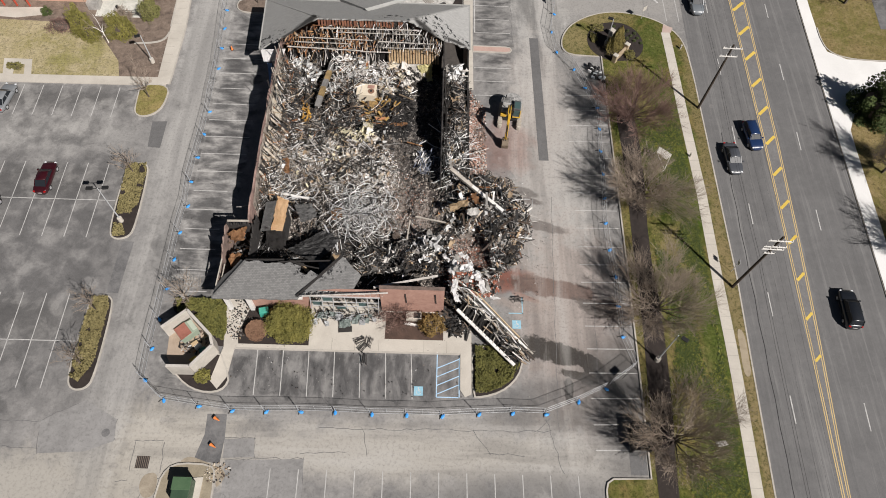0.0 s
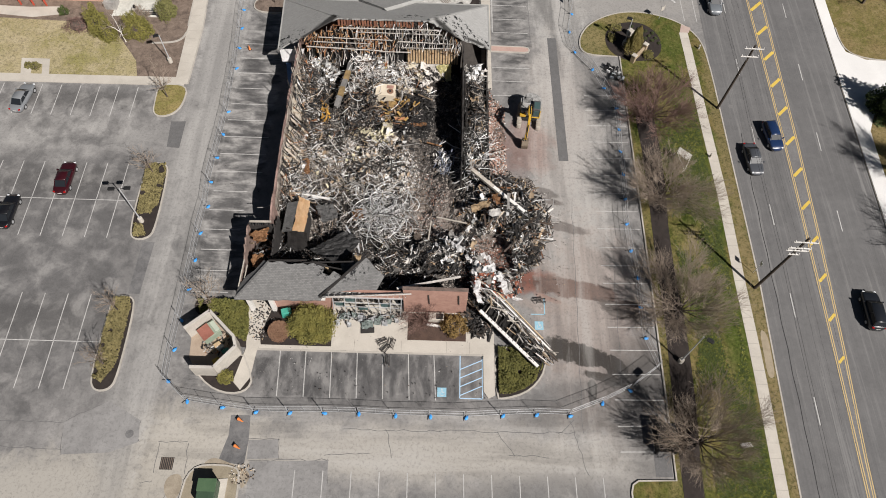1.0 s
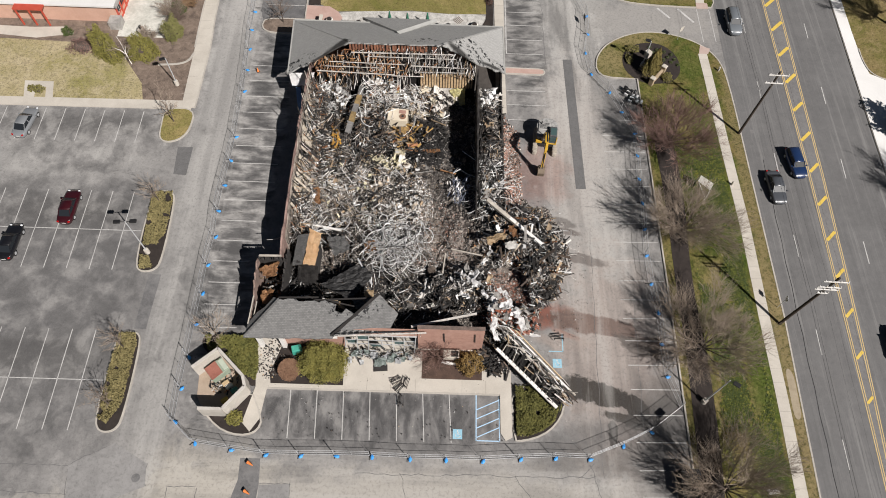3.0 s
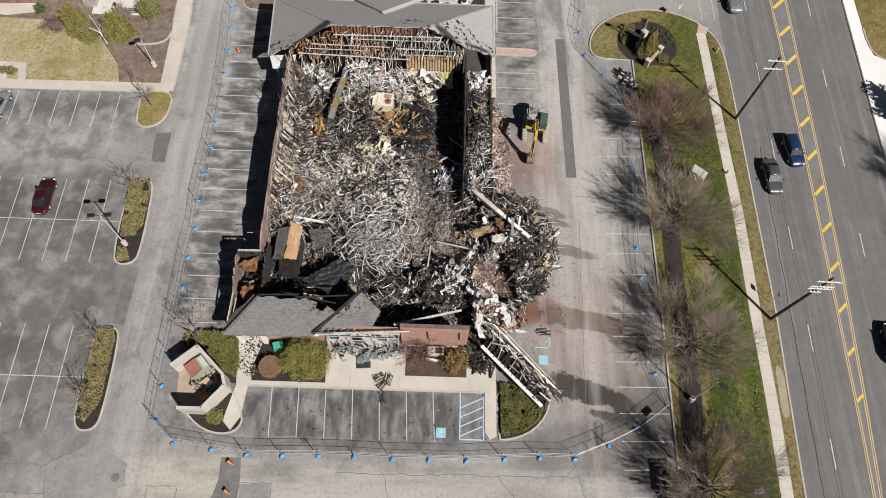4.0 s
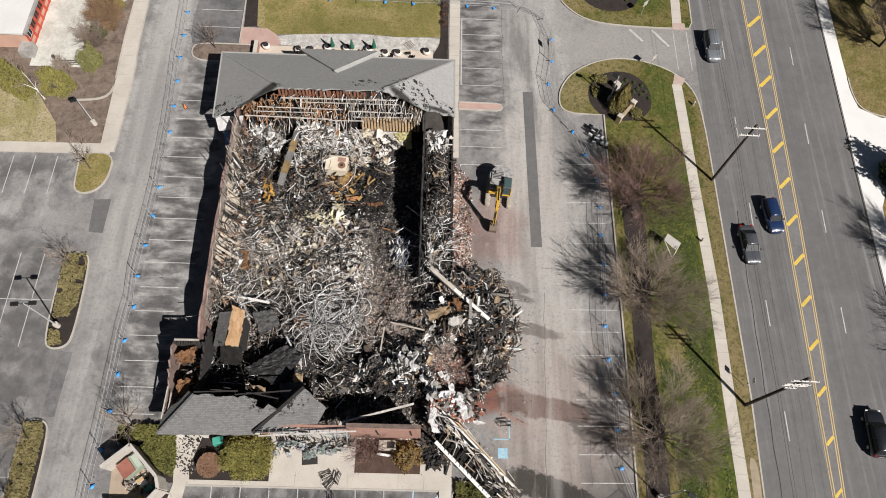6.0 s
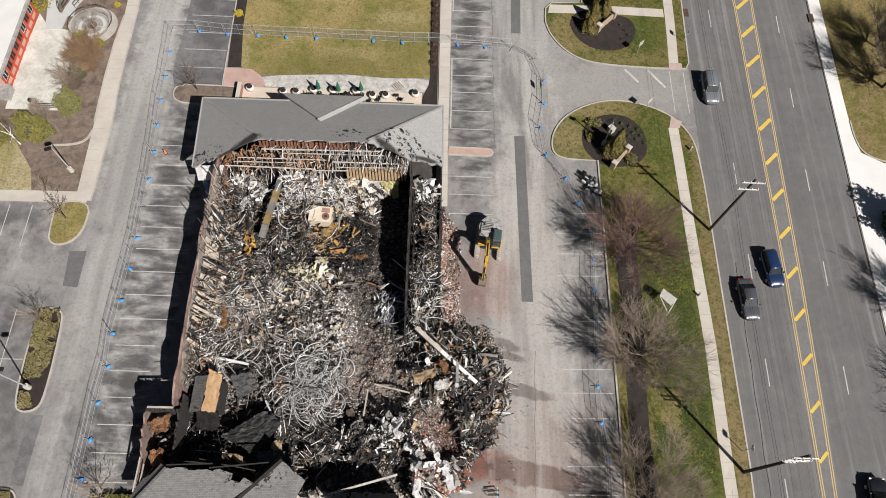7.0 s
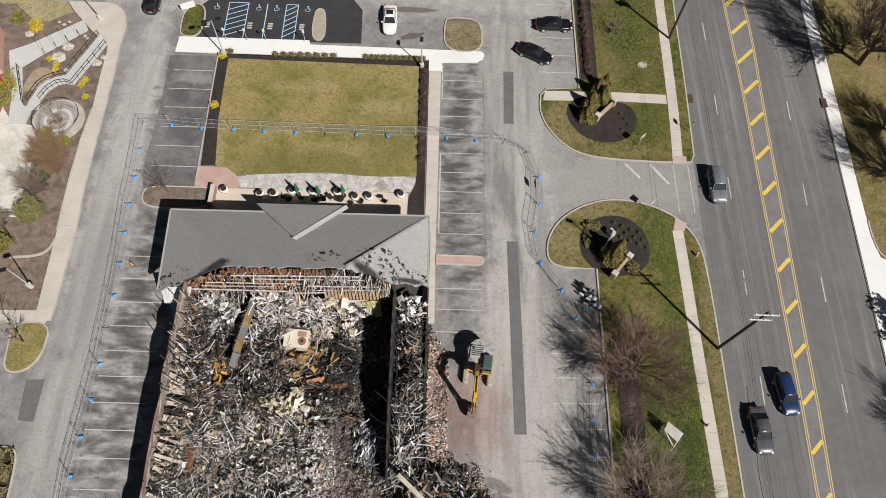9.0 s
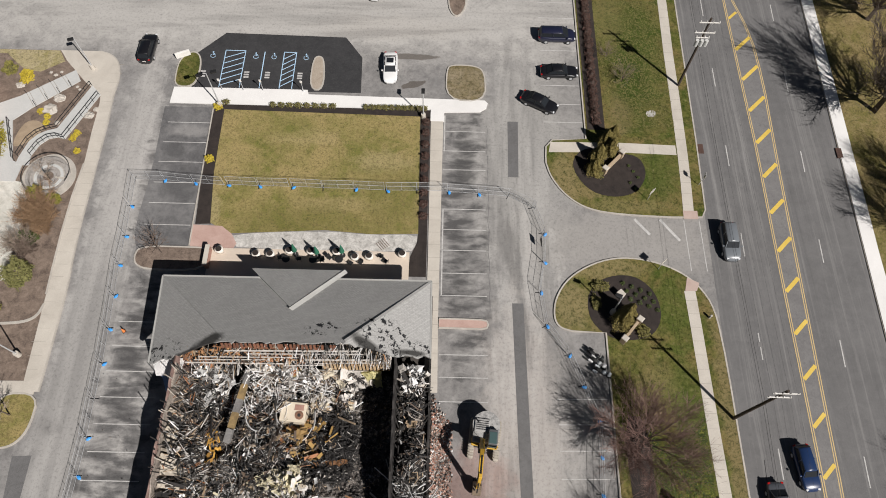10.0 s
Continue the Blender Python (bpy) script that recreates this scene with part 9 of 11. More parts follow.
fence_first, bag_first = fence_model(), sandbag_model()
WEST = [(-30.5, -3.9), (-30.6, -0.4), (-30.5, 3.0), (-30.5, 6.8), (-30.5, 10.5), (-30.6, 14.1), (-30.4, 17.8), (-30.7, 21.4), (-30.6, 25.1), (-30.5, 28.8), (-30.5, 32.5), (-30.6, 36.3), (-30.7, 40.1), (-30.9, 43.9), (-31.2, 47.7), (-31.5, 51.4), (-31.6, 55.0), (-31.8, 58.9)]
NORTH = [(-32.1, 62.5), (-28.7, 62.5), (-25.0, 62.2), (-21.0, 62.0), (-17.3, 61.9), (-13.4, 61.9), (-9.7, 61.8), (-6.0, 61.8), (-2.2, 61.7), (1.4, 61.8), (5.0, 61.8), (8.6, 61.6), (12.2, 61.4), (15.0, 59.9)]
EAST = [(16.1, 56.5), (16.0, 52.9), (15.4, 49.2), (15.9, 45.3), (18.1, 42.1), (19.4, 38.8), (20.7, 35.3), (20.7, 31.7), (20.5, 28.1), (20.5, 24.5), (20.3, 20.8), (20.1, 17.2), (20.2, 13.5), (20.6, 9.9), (20.5, 6.2), (20.6, 2.5), (21.7, -1.0)]
SOUTH = [(18.2, -3.5), (15.1, -5.0), (11.6, -6.4), (8.1, -6.4), (4.6, -6.6), (0.8, -6.9), (-2.9, -6.9), (-6.5, -6.9), (-10.3, -6.8), (-13.8, -6.8), (-17.4, -6.9), (-20.9, -6.9), (-24.4, -6.5), (-28.1, -6.0)]
BARE_FEET = {(-30.6, 36.3), (-32.1, 62.5), (-9.7, 61.8), (1.4, 61.8), (12.2, 61.4), (15.0, 59.9), (21.7, -1.0)}
rng = random.Random(17)
bags = WEST + NORTH + EAST + SOUTH
feet = [Vector((x - 0.35, y + 0.3)) for x, y in bags]
for i, (a, b) in enumerate(zip(feet, feet[1:] + feet[:1])):
    d = b - a
    z = 0.14 if a.y > 61 and -24 < a.x < 3.5 else 0.0
    m = pose(a.x, a.y, z, 0, 0, math.degrees(math.atan2(d.y, d.x)) + rng.uniform(-0.8, 0.8))
    mb = pose(bags[i][0] - 0.1, bags[i][1] + 0.1, z + 0.02, 0, 0, rng.uniform(0, 180))
    if i == 0:
        fence_first.matrix_world, bag_first.matrix_world = m, mb
    else:
        copy_thing(fence_first, m)
        if bags[i] not in BARE_FEET:
            copy_thing(bag_first, mb)

for x, y, turn in ((20.0, -2.15, 40), (15.35, 55.2, 95)):
    bm = bmesh.new()
    box(bm, 0.95, 0.03, 0.75, pose(x, y, 0.8, 0, 0, turn), 0.005)
    tagged(part("notice_board", bm, M_DARKSTEEL), "dark notice board tied up on steel tubes", "sign")


# ---- lamps and poles ----
def lamp_post(label, x, y, h, heads, turn=0.0, z=0.1, arm=0.55):
    p = base("lamp_post", x, y, z, turn)
    tagged(p, label, "lamp post")
    bm = bmesh.new()
    rod(bm, (0, 0, -0.1), (0, 0, 0.7), 0.3, 0.28, 16)
    part("footing", bm, M_CONC, p, "pale concrete footing")
    bm = bmesh.new()
    rod(bm, (0, 0, 0.65), (0, 0, h), 0.085, 0.06, 10)
    part("pole", bm, M_STEEL, p, "grey metal pole")
    for i in range(heads):
        s = 1 if i == 0 else -1
        bm = bmesh.new()
        rod(bm, (0, 0, h - 0.08), (s * arm, 0, h), 0.04, None, 8)
        a = part("arm", bm, M_DARKSTEEL, p)
        bm = bmesh.new()
        box(bm, 0.72, 0.42, 0.2, pose(s * (arm + 0.3), 0, h - 0.06), 0.05)
        part("lamp_head", bm, M_DARKSTEEL, p)
    return p


lamp_post("dark double-headed parking lot lamp on a concrete footing", -37.9, 15.6, 6.9, 2, 5)
lamp_post("dark double-headed parking lot lamp in the mulch strip", 23.9, 0.0, 7.2, 1, -35, 0.13, 0.4)
lamp_post("dark double-headed lamp at a lawn corner", -24.1, 73.8, 6.1, 2, 20, 0.05)
lamp_post("slim lamp with a pale lantern at a lawn corner", 1.5, 72.8, 4.6, 1, 90, 0.05, 0.1)
lamp_post("slim dark lamp in a mulch bed", -39.9, 41.0, 4.8, 1, 200, 0.1, 0.1)
lamp_post("slim dark lamp on the concrete walk", -41.3, 79.2, 5.4, 1, 200, 0.1, 0.1)
lamp_post("slim dark lamp in the grass by the round bed", 22.9, 47.2, 4.6, 1, 160, 0.13, 0.1)


def utility_pole(label, x, y, h, lean, arms):
    p = base("utility_pole", x, y, 0.1)
    p.matrix_world = pose(x, y, 0.1, lean[0], lean[1], 0)
    tagged(p, label, "utility pole", "roadside poles")
    bm = bmesh.new()
    rod(bm, (0, 0, -0.3), (0, 0, h), 0.18, 0.12, 12)
    part("pole", bm, M_POLE, p)
    for z, w in arms:
        bm = bmesh.new()
        box(bm, w, 0.1, 0.12, pose(0, -0.15, z), 0.01)
        a = part("crossarm", bm, M_WHITETRIM, p, "pale weathered crossarm")
        for i in range(4):
            bm = bmesh.new()
            rod(bm, ((i - 1.5) * w * 0.3, -0.15, z + 0.12), ((i - 1.5) * w * 0.3, -0.15, z + 0.34), 0.06, 0.04, 8)
            part("insulator", bm, M_WHITETRIM, a)
    for i in range(2):
        bm = bmesh.new()
        rod(bm, (0, 0, h - 2.2 - i), (0.45 - 0.9 * i, -0.15, arms[0][0]), 0.025, None, 6)
        part("arm_brace", bm, M_STEEL, p)
    return p


utility_pole("dark timber utility pole with pale crossarms", 33.9, 9.2, 11.6, (0, 3), ((10.9, 2.6), (9.7, 2.4), (9.2, 2.4), (8.4, 1.2)))
utility_pole("dark timber utility pole with two pale crossarms", 34.3, 36.0, 11.4, (0, 1.5), ((10.9, 2.4), (9.6, 2.2)))
tp = utility_pole("dark timber utility pole carrying transformers", 34.3, 78.8, 11.8, (0, 0), ((11.2, 2.4), (9.6, 2.4), (8.8, 1.6)))
for i in range(3):
    bm = bmesh.new()
    rod(bm, (-0.55 + 0.55 * i, -0.4, 7.8), (-0.55 + 0.55 * i, -0.4, 8.7), 0.22, None, 14)
    part("transformer", bm, M_GREYCONC, tp, "grey drum transformer")
ends = [(33.3, -30, 10.9), (33.95, 9.2, 10.9), (34.35, 36.0, 10.9), (34.3, 78.8, 11.2), (35.4, 120, 11)]
for off, dz in ((-1.1, 0.35), (-0.4, 0.35), (0.4, 0.35), (1.1, 0.35), (0.05, -3.6), (0.1, -4.2)):
    cu = bpy.data.curves.new("wire", "CURVE")
    cu.dimensions, cu.bevel_depth, cu.bevel_resolution = "3D", 0.007 if dz > 0 else 0.014, 0
    pts = []
    for (x0, y0, z0), (x1, y1, z1) in zip(ends, ends[1:]):
        for i in range(8):
            u = i / 8
            pts.append((x0 + (x1 - x0) * u + off, y0 + (y1 - y0) * u, z0 + (z1 - z0) * u + dz - 3.2 * u * (1 - u) * 0.35))
    sp = cu.splines.new("POLY")
    sp.points.add(len(pts) - 1)
    for q, c in zip(sp.points, pts):
        q.co = (*c, 1)
    me_ob = new("overhead_wire", cu)
    cu.materials.append(M_DARKSTEEL)
    tagged(me_ob, "thin dark overhead wire between utility poles", "wire", "overhead wires")


def sign_post(label, x, y, h, w, s, mat, turn=0, z=0.1):
    p = base("sign_post", x, y, z, turn)
    tagged(p, label, "sign")
    bm = bmesh.new()
    rod(bm, (0, 0, -0.1), (0, 0, h), 0.035, None, 8)
    part("post", bm, M_STEEL, p)
    bm = bmesh.new()
    box(bm, w, 0.03, s, pose(0, -0.05, h - s), 0.01)
    part("sign_plate", bm, mat, p)
    return p


for x in (-24.2, -21.5, -19.0, -13.9):
    sign_post("small parking sign on a steel post at the walk", x, 76.3, 2.2, 0.3, 0.45, M_WHITETRIM)
sign_post("small road sign on a steel post in the verge", 34.1, 11.2, 2.6, 0.6, 0.6, M_STEEL, 80)
sign_post("small road sign on a steel post in the verge", 34.8, 63.8, 2.4, 0.6, 0.6, M_WHITETRIM, 80)
sign_post("grey sign on a post in the entrance grass", 28.6, 52.6, 2.4, 0.8, 0.8, M_KERB, 40)
sign_post("grey sign on a post in the entrance grass", 28.4, 61.6, 2.4, 0.8, 0.8, M_KERB, 40)
bm = bmesh.new()
box(bm, 1.9, 0.25, 0.9, pose(-30.1, 81.6, 0.1, 0, 0, 25), 0.04)
tagged(part("marker_board", bm, M_WHITETRIM), "white board on a small grassy island", "sign")
bm = bmesh.new()
box(bm, 1.1, 0.9, 0.06, pose(26.2, -11.4, 0.1), 0.02)
tagged(part("utility_cover", bm, M_BROWNMULCH), "flat brown utility cover in the grass", "cover")
bm = bmesh.new()
box(bm, 1.1, 0.05, 0.6, pose(29.3, -8.6, 0.2, 60, 0, 10), 0.01)
tagged(part("yard_sign", bm, M_WHITETRIM), "small white sign fallen in the grass", "sign")
for x, y in ((33.5, 46.9), (31.9, 27.8)):
    hy = base("hydrant", x, y, 0.12)
    tagged(hy, "small pale standpipe in the verge", "hydrant")
    bm = bmesh.new()
    rod(bm, (0, 0, 0), (0, 0, 0.6), 0.14, 0.12, 10)
    part("barrel", bm, M_KERB, hy)
    bm = bmesh.new()
    ball(bm, 0.15, Matrix.Translation((0, 0, 0.62)), 2)
    part("cap", bm, M_KERB, hy)


def cone(x, y, fallen):
    c = base("traffic_cone", x, y, 0.0, 40)
    if fallen:
        c.matrix_world = pose(x, y, 0.17, 80, 0, 60)
    tagged(c, "orange traffic cone knocked over" if fallen else "orange traffic cone standing on the asphalt", "cone")
    bm = bmesh.new()
    rod(bm, (0, 0, 0.03), (0, 0, 0.72), 0.17, 0.04, 14)
    part("body", bm, surface("cone_orange", (0.75, 0.2, 0.05), (0.85, 0.28, 0.08), 2, 9, 0.5, 0.05), c)
    bm = bmesh.new()
    box(bm, 0.4, 0.4, 0.04, None, 0.01)
    part("base_plate", bm, M_RUBBER, c)


cone(-29.6, 43.9, False), cone(-22.7, -7.5, True), cone(-22.6, -10.2, True)


# ---- stone signs at the entrance ----
for x, y, turn, L, mat in ((24.65, 45.05, 50, 3.5, surface("sandstone", (0.3, 0.23, 0.15), (0.45, 0.355, 0.245), 1, 9, 0.85, 0.2)), (24.6, 66.35, 47, 3.9, bpy.data.materials["white_trim"])):
    mat = bpy.data.materials["sandstone"]
    s = base("monument_sign", x, y, 0.14, turn)
    tagged(s, "low stone entrance sign with end piers in a mulch bed", "sign")
    bm = bmesh.new()
    box(bm, L - 0.6, 0.3, 0.8, None, 0.03)
    part("panel", bm, mat, s)
    for i in (-1, 1):
        bm = bmesh.new()
        box(bm, 0.55, 0.6, 1.25, pose(i * (L / 2 - 0.3), 0, 0), 0.03)
        pier = part("pier", bm, mat, s)
        bm = bmesh.new()
        box(bm, 0.65, 0.75, 0.1, pose(i * (L / 2 - 0.3), 0, 1.25), 0.02, (0.8, 0.8))
        part("pier_cap", bm, M_CONC, pier, "pale stone cap")
bm = bmesh.new()
box(bm, 0.7, 0.8, 0.9, pose(23.9, 49.2, 0.14, 0, 0, 40), 0.05)
tagged(part("stone_block", bm, M_CONC), "pale stone block in a round bed", "stone")

# ---- canopy on the verge ----
can = base("banner_frame", 29, 27)
can.matrix_world = Matrix()
tagged(can, "white banner stretched on a slanting pole frame in the grass", "banner")
part("banner", sheet([(27.4, 27.75, 2.05), (28.75, 26.65, 1.95), (28.1, 25.85, 1.8), (26.95, 26.95, 1.9)], 0.02, 5, 0.06), M_WHITETRIM, can)
for a, b in (((27.0, 26.95, 1.88), (28.25, 25.75, 0.1)), ((28.7, 26.6, 1.93), (28.3, 25.6, 0.1)), ((28.3, 25.6, 0.14), (27.9, 25.25, 0.14)), ((27.4, 27.7, 2.0), (27.2, 28.0, 0.1)), ((28.75, 26.65, 1.9), (28.9, 26.9, 0.1))):
    bm = bmesh.new()
    rod(bm, a, b, 0.05, None, 8)
    part("pole", bm, M_WHITETRIM, can)

# ---- brick enclosure in front ----
enc = base("bin_enclosure", -26.5, 0.3)
enc.matrix_world = Matrix()
tagged(enc, "six-sided pale masonry bin enclosure, open on one side", "enclosure")
ring = [(-29.3, 1.3), (-27.0, 3.4), (-24.0, 0.6), (-23.6, -0.5), (-25.5, -2.9), (-27.9, -2.9)]
for a, b in zip(ring, ring[1:]):
    w = part("wall", ribbon([a, b], 0.28, 0.0, 2.4), M_KERB, enc)
    part("coping", ribbon([a, b], 0.3, 2.4, 2.5), surface("coping", (0.4, 0.37, 0.34), (0.58, 0.55, 0.5), 0.7, 9, 0.85, 0.1), w)
part("floor", slab([(-29.2, 1.2), (-27.0, 3.3), (-24.1, 0.5), (-23.7, -0.5), (-25.5, -2.8), (-27.9, -2.8), (-29.0, -1.0)], 0.0, 0.03), surface("sandy_floor", (0.3, 0.23, 0.17), (0.45, 0.36, 0.28), 0.7, 9, 0.95, 0.3), enc)
skip = base("rubbish_skip", -27.1, 1.6, 0.03, 42)
tagged(skip, "red-lidded metal rubbish container, lid partly open", "rubbish container")
bm = bmesh.new()
box(bm, 1.9, 1.5, 1.25, None, 0.05, (1.08, 1.08))
part("body", bm, surface("green_metal", (0.2, 0.26, 0.2), (0.32, 0.36, 0.28), 1, 9, 0.6, 0.1), skip)
bm = bmesh.new()
box(bm, 1.3, 1.6, 0.07, pose(-0.35, 0, 1.28, 0, -6, 0), 0.02)
part("lid", bm, surface("red_lid", (0.2, 0.07, 0.05), (0.38, 0.16, 0.12), 1, 6, 0.6, 0.1), skip, "faded red lid")
bm = bmesh.new()
box(bm, 0.5, 1.3, 0.1, pose(0.75, 0, 1.26, 0, 10, 0), 0.02)
part("lid", bm, surface("pale_green_lid", (0.36, 0.42, 0.34), (0.5, 0.54, 0.45), 1, 9, 0.6, 0.1), skip)
for x, y, mat, lab in ((-25.2, -0.3, surface("teal", (0.05, 0.22, 0.17), (0.1, 0.35, 0.27), 1, 9, 0.6, 0.1), "teal plastic bin lying in shade"), (-26.0, -1.4, M_YELLOW, "yellow plastic tub in shade"), (-26.2, 0.4, M_WOOD, "pale wooden board on the floor"), (-25.8, 0.1, M_WHITETRIM, "white crate on the floor")):
    bm = bmesh.new()
    box(bm, 0.8, 0.5, 0.4, pose(x, y, 0.03, 0, 0, 40), 0.05, (0.9, 0.85))
    tagged(part("bin", bm, mat), lab, "bin")
debris("burnt bits on the floor of the enclosure", M_WOODMIX, 110, in_disc(-26.4, 0.6, 1.6, 1.4), (0.15, 0.7), (0.05, 0.2), (0.02, 0.06), 71, lift=0.02)

M_GREENGLASS = surface("shattered_glass", (0.12, 0.15, 0.14), (0.42, 0.48, 0.45), 2.0, 10, 0.4, 0.3)
# things by the front wall
bm = bmesh.new()
box(bm, 1.1, 0.8, 1.0, pose(-19.2, 4.2, 0.14, 0, 0, 15), 0.08, (0.92, 0.9))
tagged(part("bin", bm, surface("teal_bin", (0.03, 0.25, 0.19), (0.08, 0.4, 0.3), 1, 9, 0.5, 0.1)), "teal plastic bin by the porch", "bin")
for x, y, w in ((-18.2, 3.2, 1.6), (-2.8, 3.3, 1.9)):
    bm = bmesh.new()
    box(bm, w, 0.22, 0.35, pose(x, y, 0.14, 0, 8, -6), 0.03)
    tagged(part("trim_piece", bm, M_WHITETRIM), "piece of white trim fallen in the mulch", "debris")
frm = base("planter_frame", -2.7, 4.2, 0.14)
tagged(frm, "wooden planter box with a dark hollow by the front wall", "planter")
bm = bmesh.new()
box(bm, 1.7, 0.9, 0.7, None, 0.03)
part("box", bm, M_GREYWOOD, frm)
bm = bmesh.new()
box(bm, 0.75, 0.65, 0.06, pose(0.35, 0, 0.68), 0.02)
part("opening", bm, M_CHAR, frm)
bm = bmesh.new()
box(bm, 1.5, 0.7, 0.06, pose(-10.2, 2.6, 0.13, 0, 0, 5), 0.01)
tagged(part("floor_mat", bm, M_CHAR), "charred mat on the front walk", "mat")
for x in (-13.2, -12.2, -10.6, -9.4, -8.2):
    bm = bmesh.new()
    r = random.Random(int(x * 10))
    for i in range(5):
        beam(bm, (x + r.uniform(-0.5, 0.5), 4.4 + r.uniform(-0.5, 0.3), 0.15), (x + r.uniform(-0.8, 0.8), 3.6 + r.uniform(-0.6, 0.6), r.uniform(0.3, 1.4)), 0.06, 0.06)
    tagged(part("frame_scrap", bm, M_STEEL), "bent aluminium window frame on the walk", "metal scrap")
debris("glass and frame scraps before the shop window", M_DARKMIX, 200, in_box(-14, -6, 3.6, 4.9), (0.1, 0.6), (0.03, 0.12), (0.02, 0.05), 72, lift=0.2)
for i in range(16):
    r = random.Random(700 + i)
    x, y, w = -13.5 + 0.43 * i, 3.9 + r.uniform(-0.9, 0.5), r.uniform(0.35, 0.9)
    tagged(part("glass_scrap", sheet([(x - w / 2, y + 0.4 * w, 0.5 + r.uniform(0, 0.4)), (x + w / 2, y + 0.45 * w, 0.5 + r.uniform(0, 0.4)), (x + w / 2, y - 0.4 * w, 0.25), (x - w / 2, y - 0.45 * w, 0.25)], 0.03, 4, 0.15, 1.8, 0.15), M_GREENGLASS if i % 3 else M_STEEL), "broken greenish window glass and frame on the walk", "glass scrap")

# ---- utility boxes to the south ----
isl_s = lawn_area("planting_island", [(-27.1, -19), (-27.0, -14.0), (-26.4, -12.6), (-25.2, -12.1), (-22.2, -12.2), (-21.6, -13), (-21.6, -19)], surface("dry_soil", (0.2, 0.17, 0.12), (0.36, 0.31, 0.23), 0.9, 8, 0.95, 0.5), "kerbed island of dry soil round a utility box", 0.1, True, 1)
M_DIRT = surface("dry_dirt", (0.2, 0.165, 0.12), (0.4, 0.345, 0.27), 0.9, 7, 0.95, 0.5)
for pts in ([(-25.6, -12.2), (-24.6, -11.3), (-22.8, -11.9), (-20.8, -12.6), (-20.6, -13.4), (-21.4, -14.6), (-21.5, -12.9), (-23.6, -12.1)], [(-28.6, -13.2), (-27.2, -13.0), (-27.1, -15.2), (-28.2, -15.6), (-28.9, -14.4)]):
    part("dirt_spill", slab(rounded(pts, 2), 0.0, 0.007), M_DIRT, lot, "dry dirt spilt over the kerb")
pad = part("pad", slab([(-25.6, -18.6), (-25.5, -13.7), (-22.7, -13.4), (-22.8, -18.6)], 0.0, 0.18), M_CONC, isl_s, "pale concrete pad")
debris("stones and dirt clods beside a kerbed island", M_BEIGEMIX, 60, in_disc(-21.4, -13.0, 1.3, 1.1), (0.06, 0.3), (0.05, 0.2), (0.03, 0.1), 441, lift=0.01, clear=False)
gb = base("transformer_box", -24.2, -14.9, 0.1)
tagged(gb, "dark green utility cabinet on a pad", "utility box")
bm = bmesh.new()
box(bm, 1.7, 2.2, 1.5, None, 0.05)
part("cabinet", bm, surface("dark_green_metal", (0.03, 0.06, 0.035), (0.06, 0.1, 0.06), 1, 9, 0.5, 0.1), gb)
bm = bmesh.new()
box(bm, 1.8, 1.2, 0.1, pose(0, 0.6, 1.5), 0.03)
part("lid", bm, surface("green_metal_lid", (0.05, 0.1, 0.05), (0.09, 0.15, 0.08), 1, 9, 0.5, 0.1), gb)
gr = base("drain", -29.0, -12.1, 0.0)
tagged(gr, "square iron drain grate set in the asphalt", "drain")
bm = bmesh.new()
box(bm, 1.3, 1.2, 0.008)
part("pit", bm, M_CHAR, gr)
for i in range(7):
    bm = bmesh.new()
    box(bm, 0.06, 1.15, 0.02, pose(-0.54 + 0.18 * i, 0, 0))
    part("bar", bm, M_BROWNMULCH, gr)
bm = bmesh.new()
rod(bm, (-33.35, -9.3, 0), (-33.35, -9.3, 0.012), 0.42, None, 18)
tagged(part("manhole", bm, M_DARKLOT), "round iron manhole cover in the asphalt", "manhole cover")
sh = base("cart_shelter", 20.9, -8.6)
tagged(sh, "dark metal slatted shelter at the edge of the lot", "shelter")
for x in (-0.95, 0.95):
    for y in (-1.5, 1.5):
        bm = bmesh.new()
        box(bm, 0.1, 0.1, 1.6, pose(x, y * 0.85, 0))
        part("post", bm, M_DARKSTEEL, sh)
for i in range(8):
    bm = bmesh.new()
    box(bm, 1.9, 0.3, 0.04, pose(0, -1.3 + 2.6 * i / 7, 1.58), 0.01)
    part("roof_bar", bm, M_DARKSTEEL, sh)
for i in range(6):
    for x in (-0.98, 0.98):
        bm = bmesh.new()
        box(bm, 0.04, 2.6, 0.2, pose(x, 0, 0.12 + 0.24 * i))
        part("slat", bm, M_DARKSTEEL, sh)
bm = bmesh.new()
box(bm, 1.7, 2.3, 0.012, pose(20.6, -11.0, 0.0))
tagged(part("rubber_mat", bm, M_PATCH), "brown-grey plate lying on the asphalt", "plate")


# ---- vehicles ----
def loft(sections):
    """A closed body through cross-sections: each (x, [(y, z), ...]) mirrored in y."""
    bm = bmesh.new()
    rows = []
    for x, half in sections:
        ring_ = [bm.verts.new((x, y, z)) for y, z in half] + [bm.verts.new((x, -y, z)) for y, z in reversed(half)]
        rows.append(ring_)
    for a, b in zip(rows, rows[1:]):
        n = len(a)
        for i in range(n):
            bm.faces.new((a[i], a[(i + 1) % n], b[(i + 1) % n], b[i]))
    bm.faces.new(rows[0]), bm.faces.new(rows[-1])
    bmesh.ops.recalc_face_normals(bm, faces=bm.faces)
    for f in bm.faces:
        f.smooth = True
    return bm


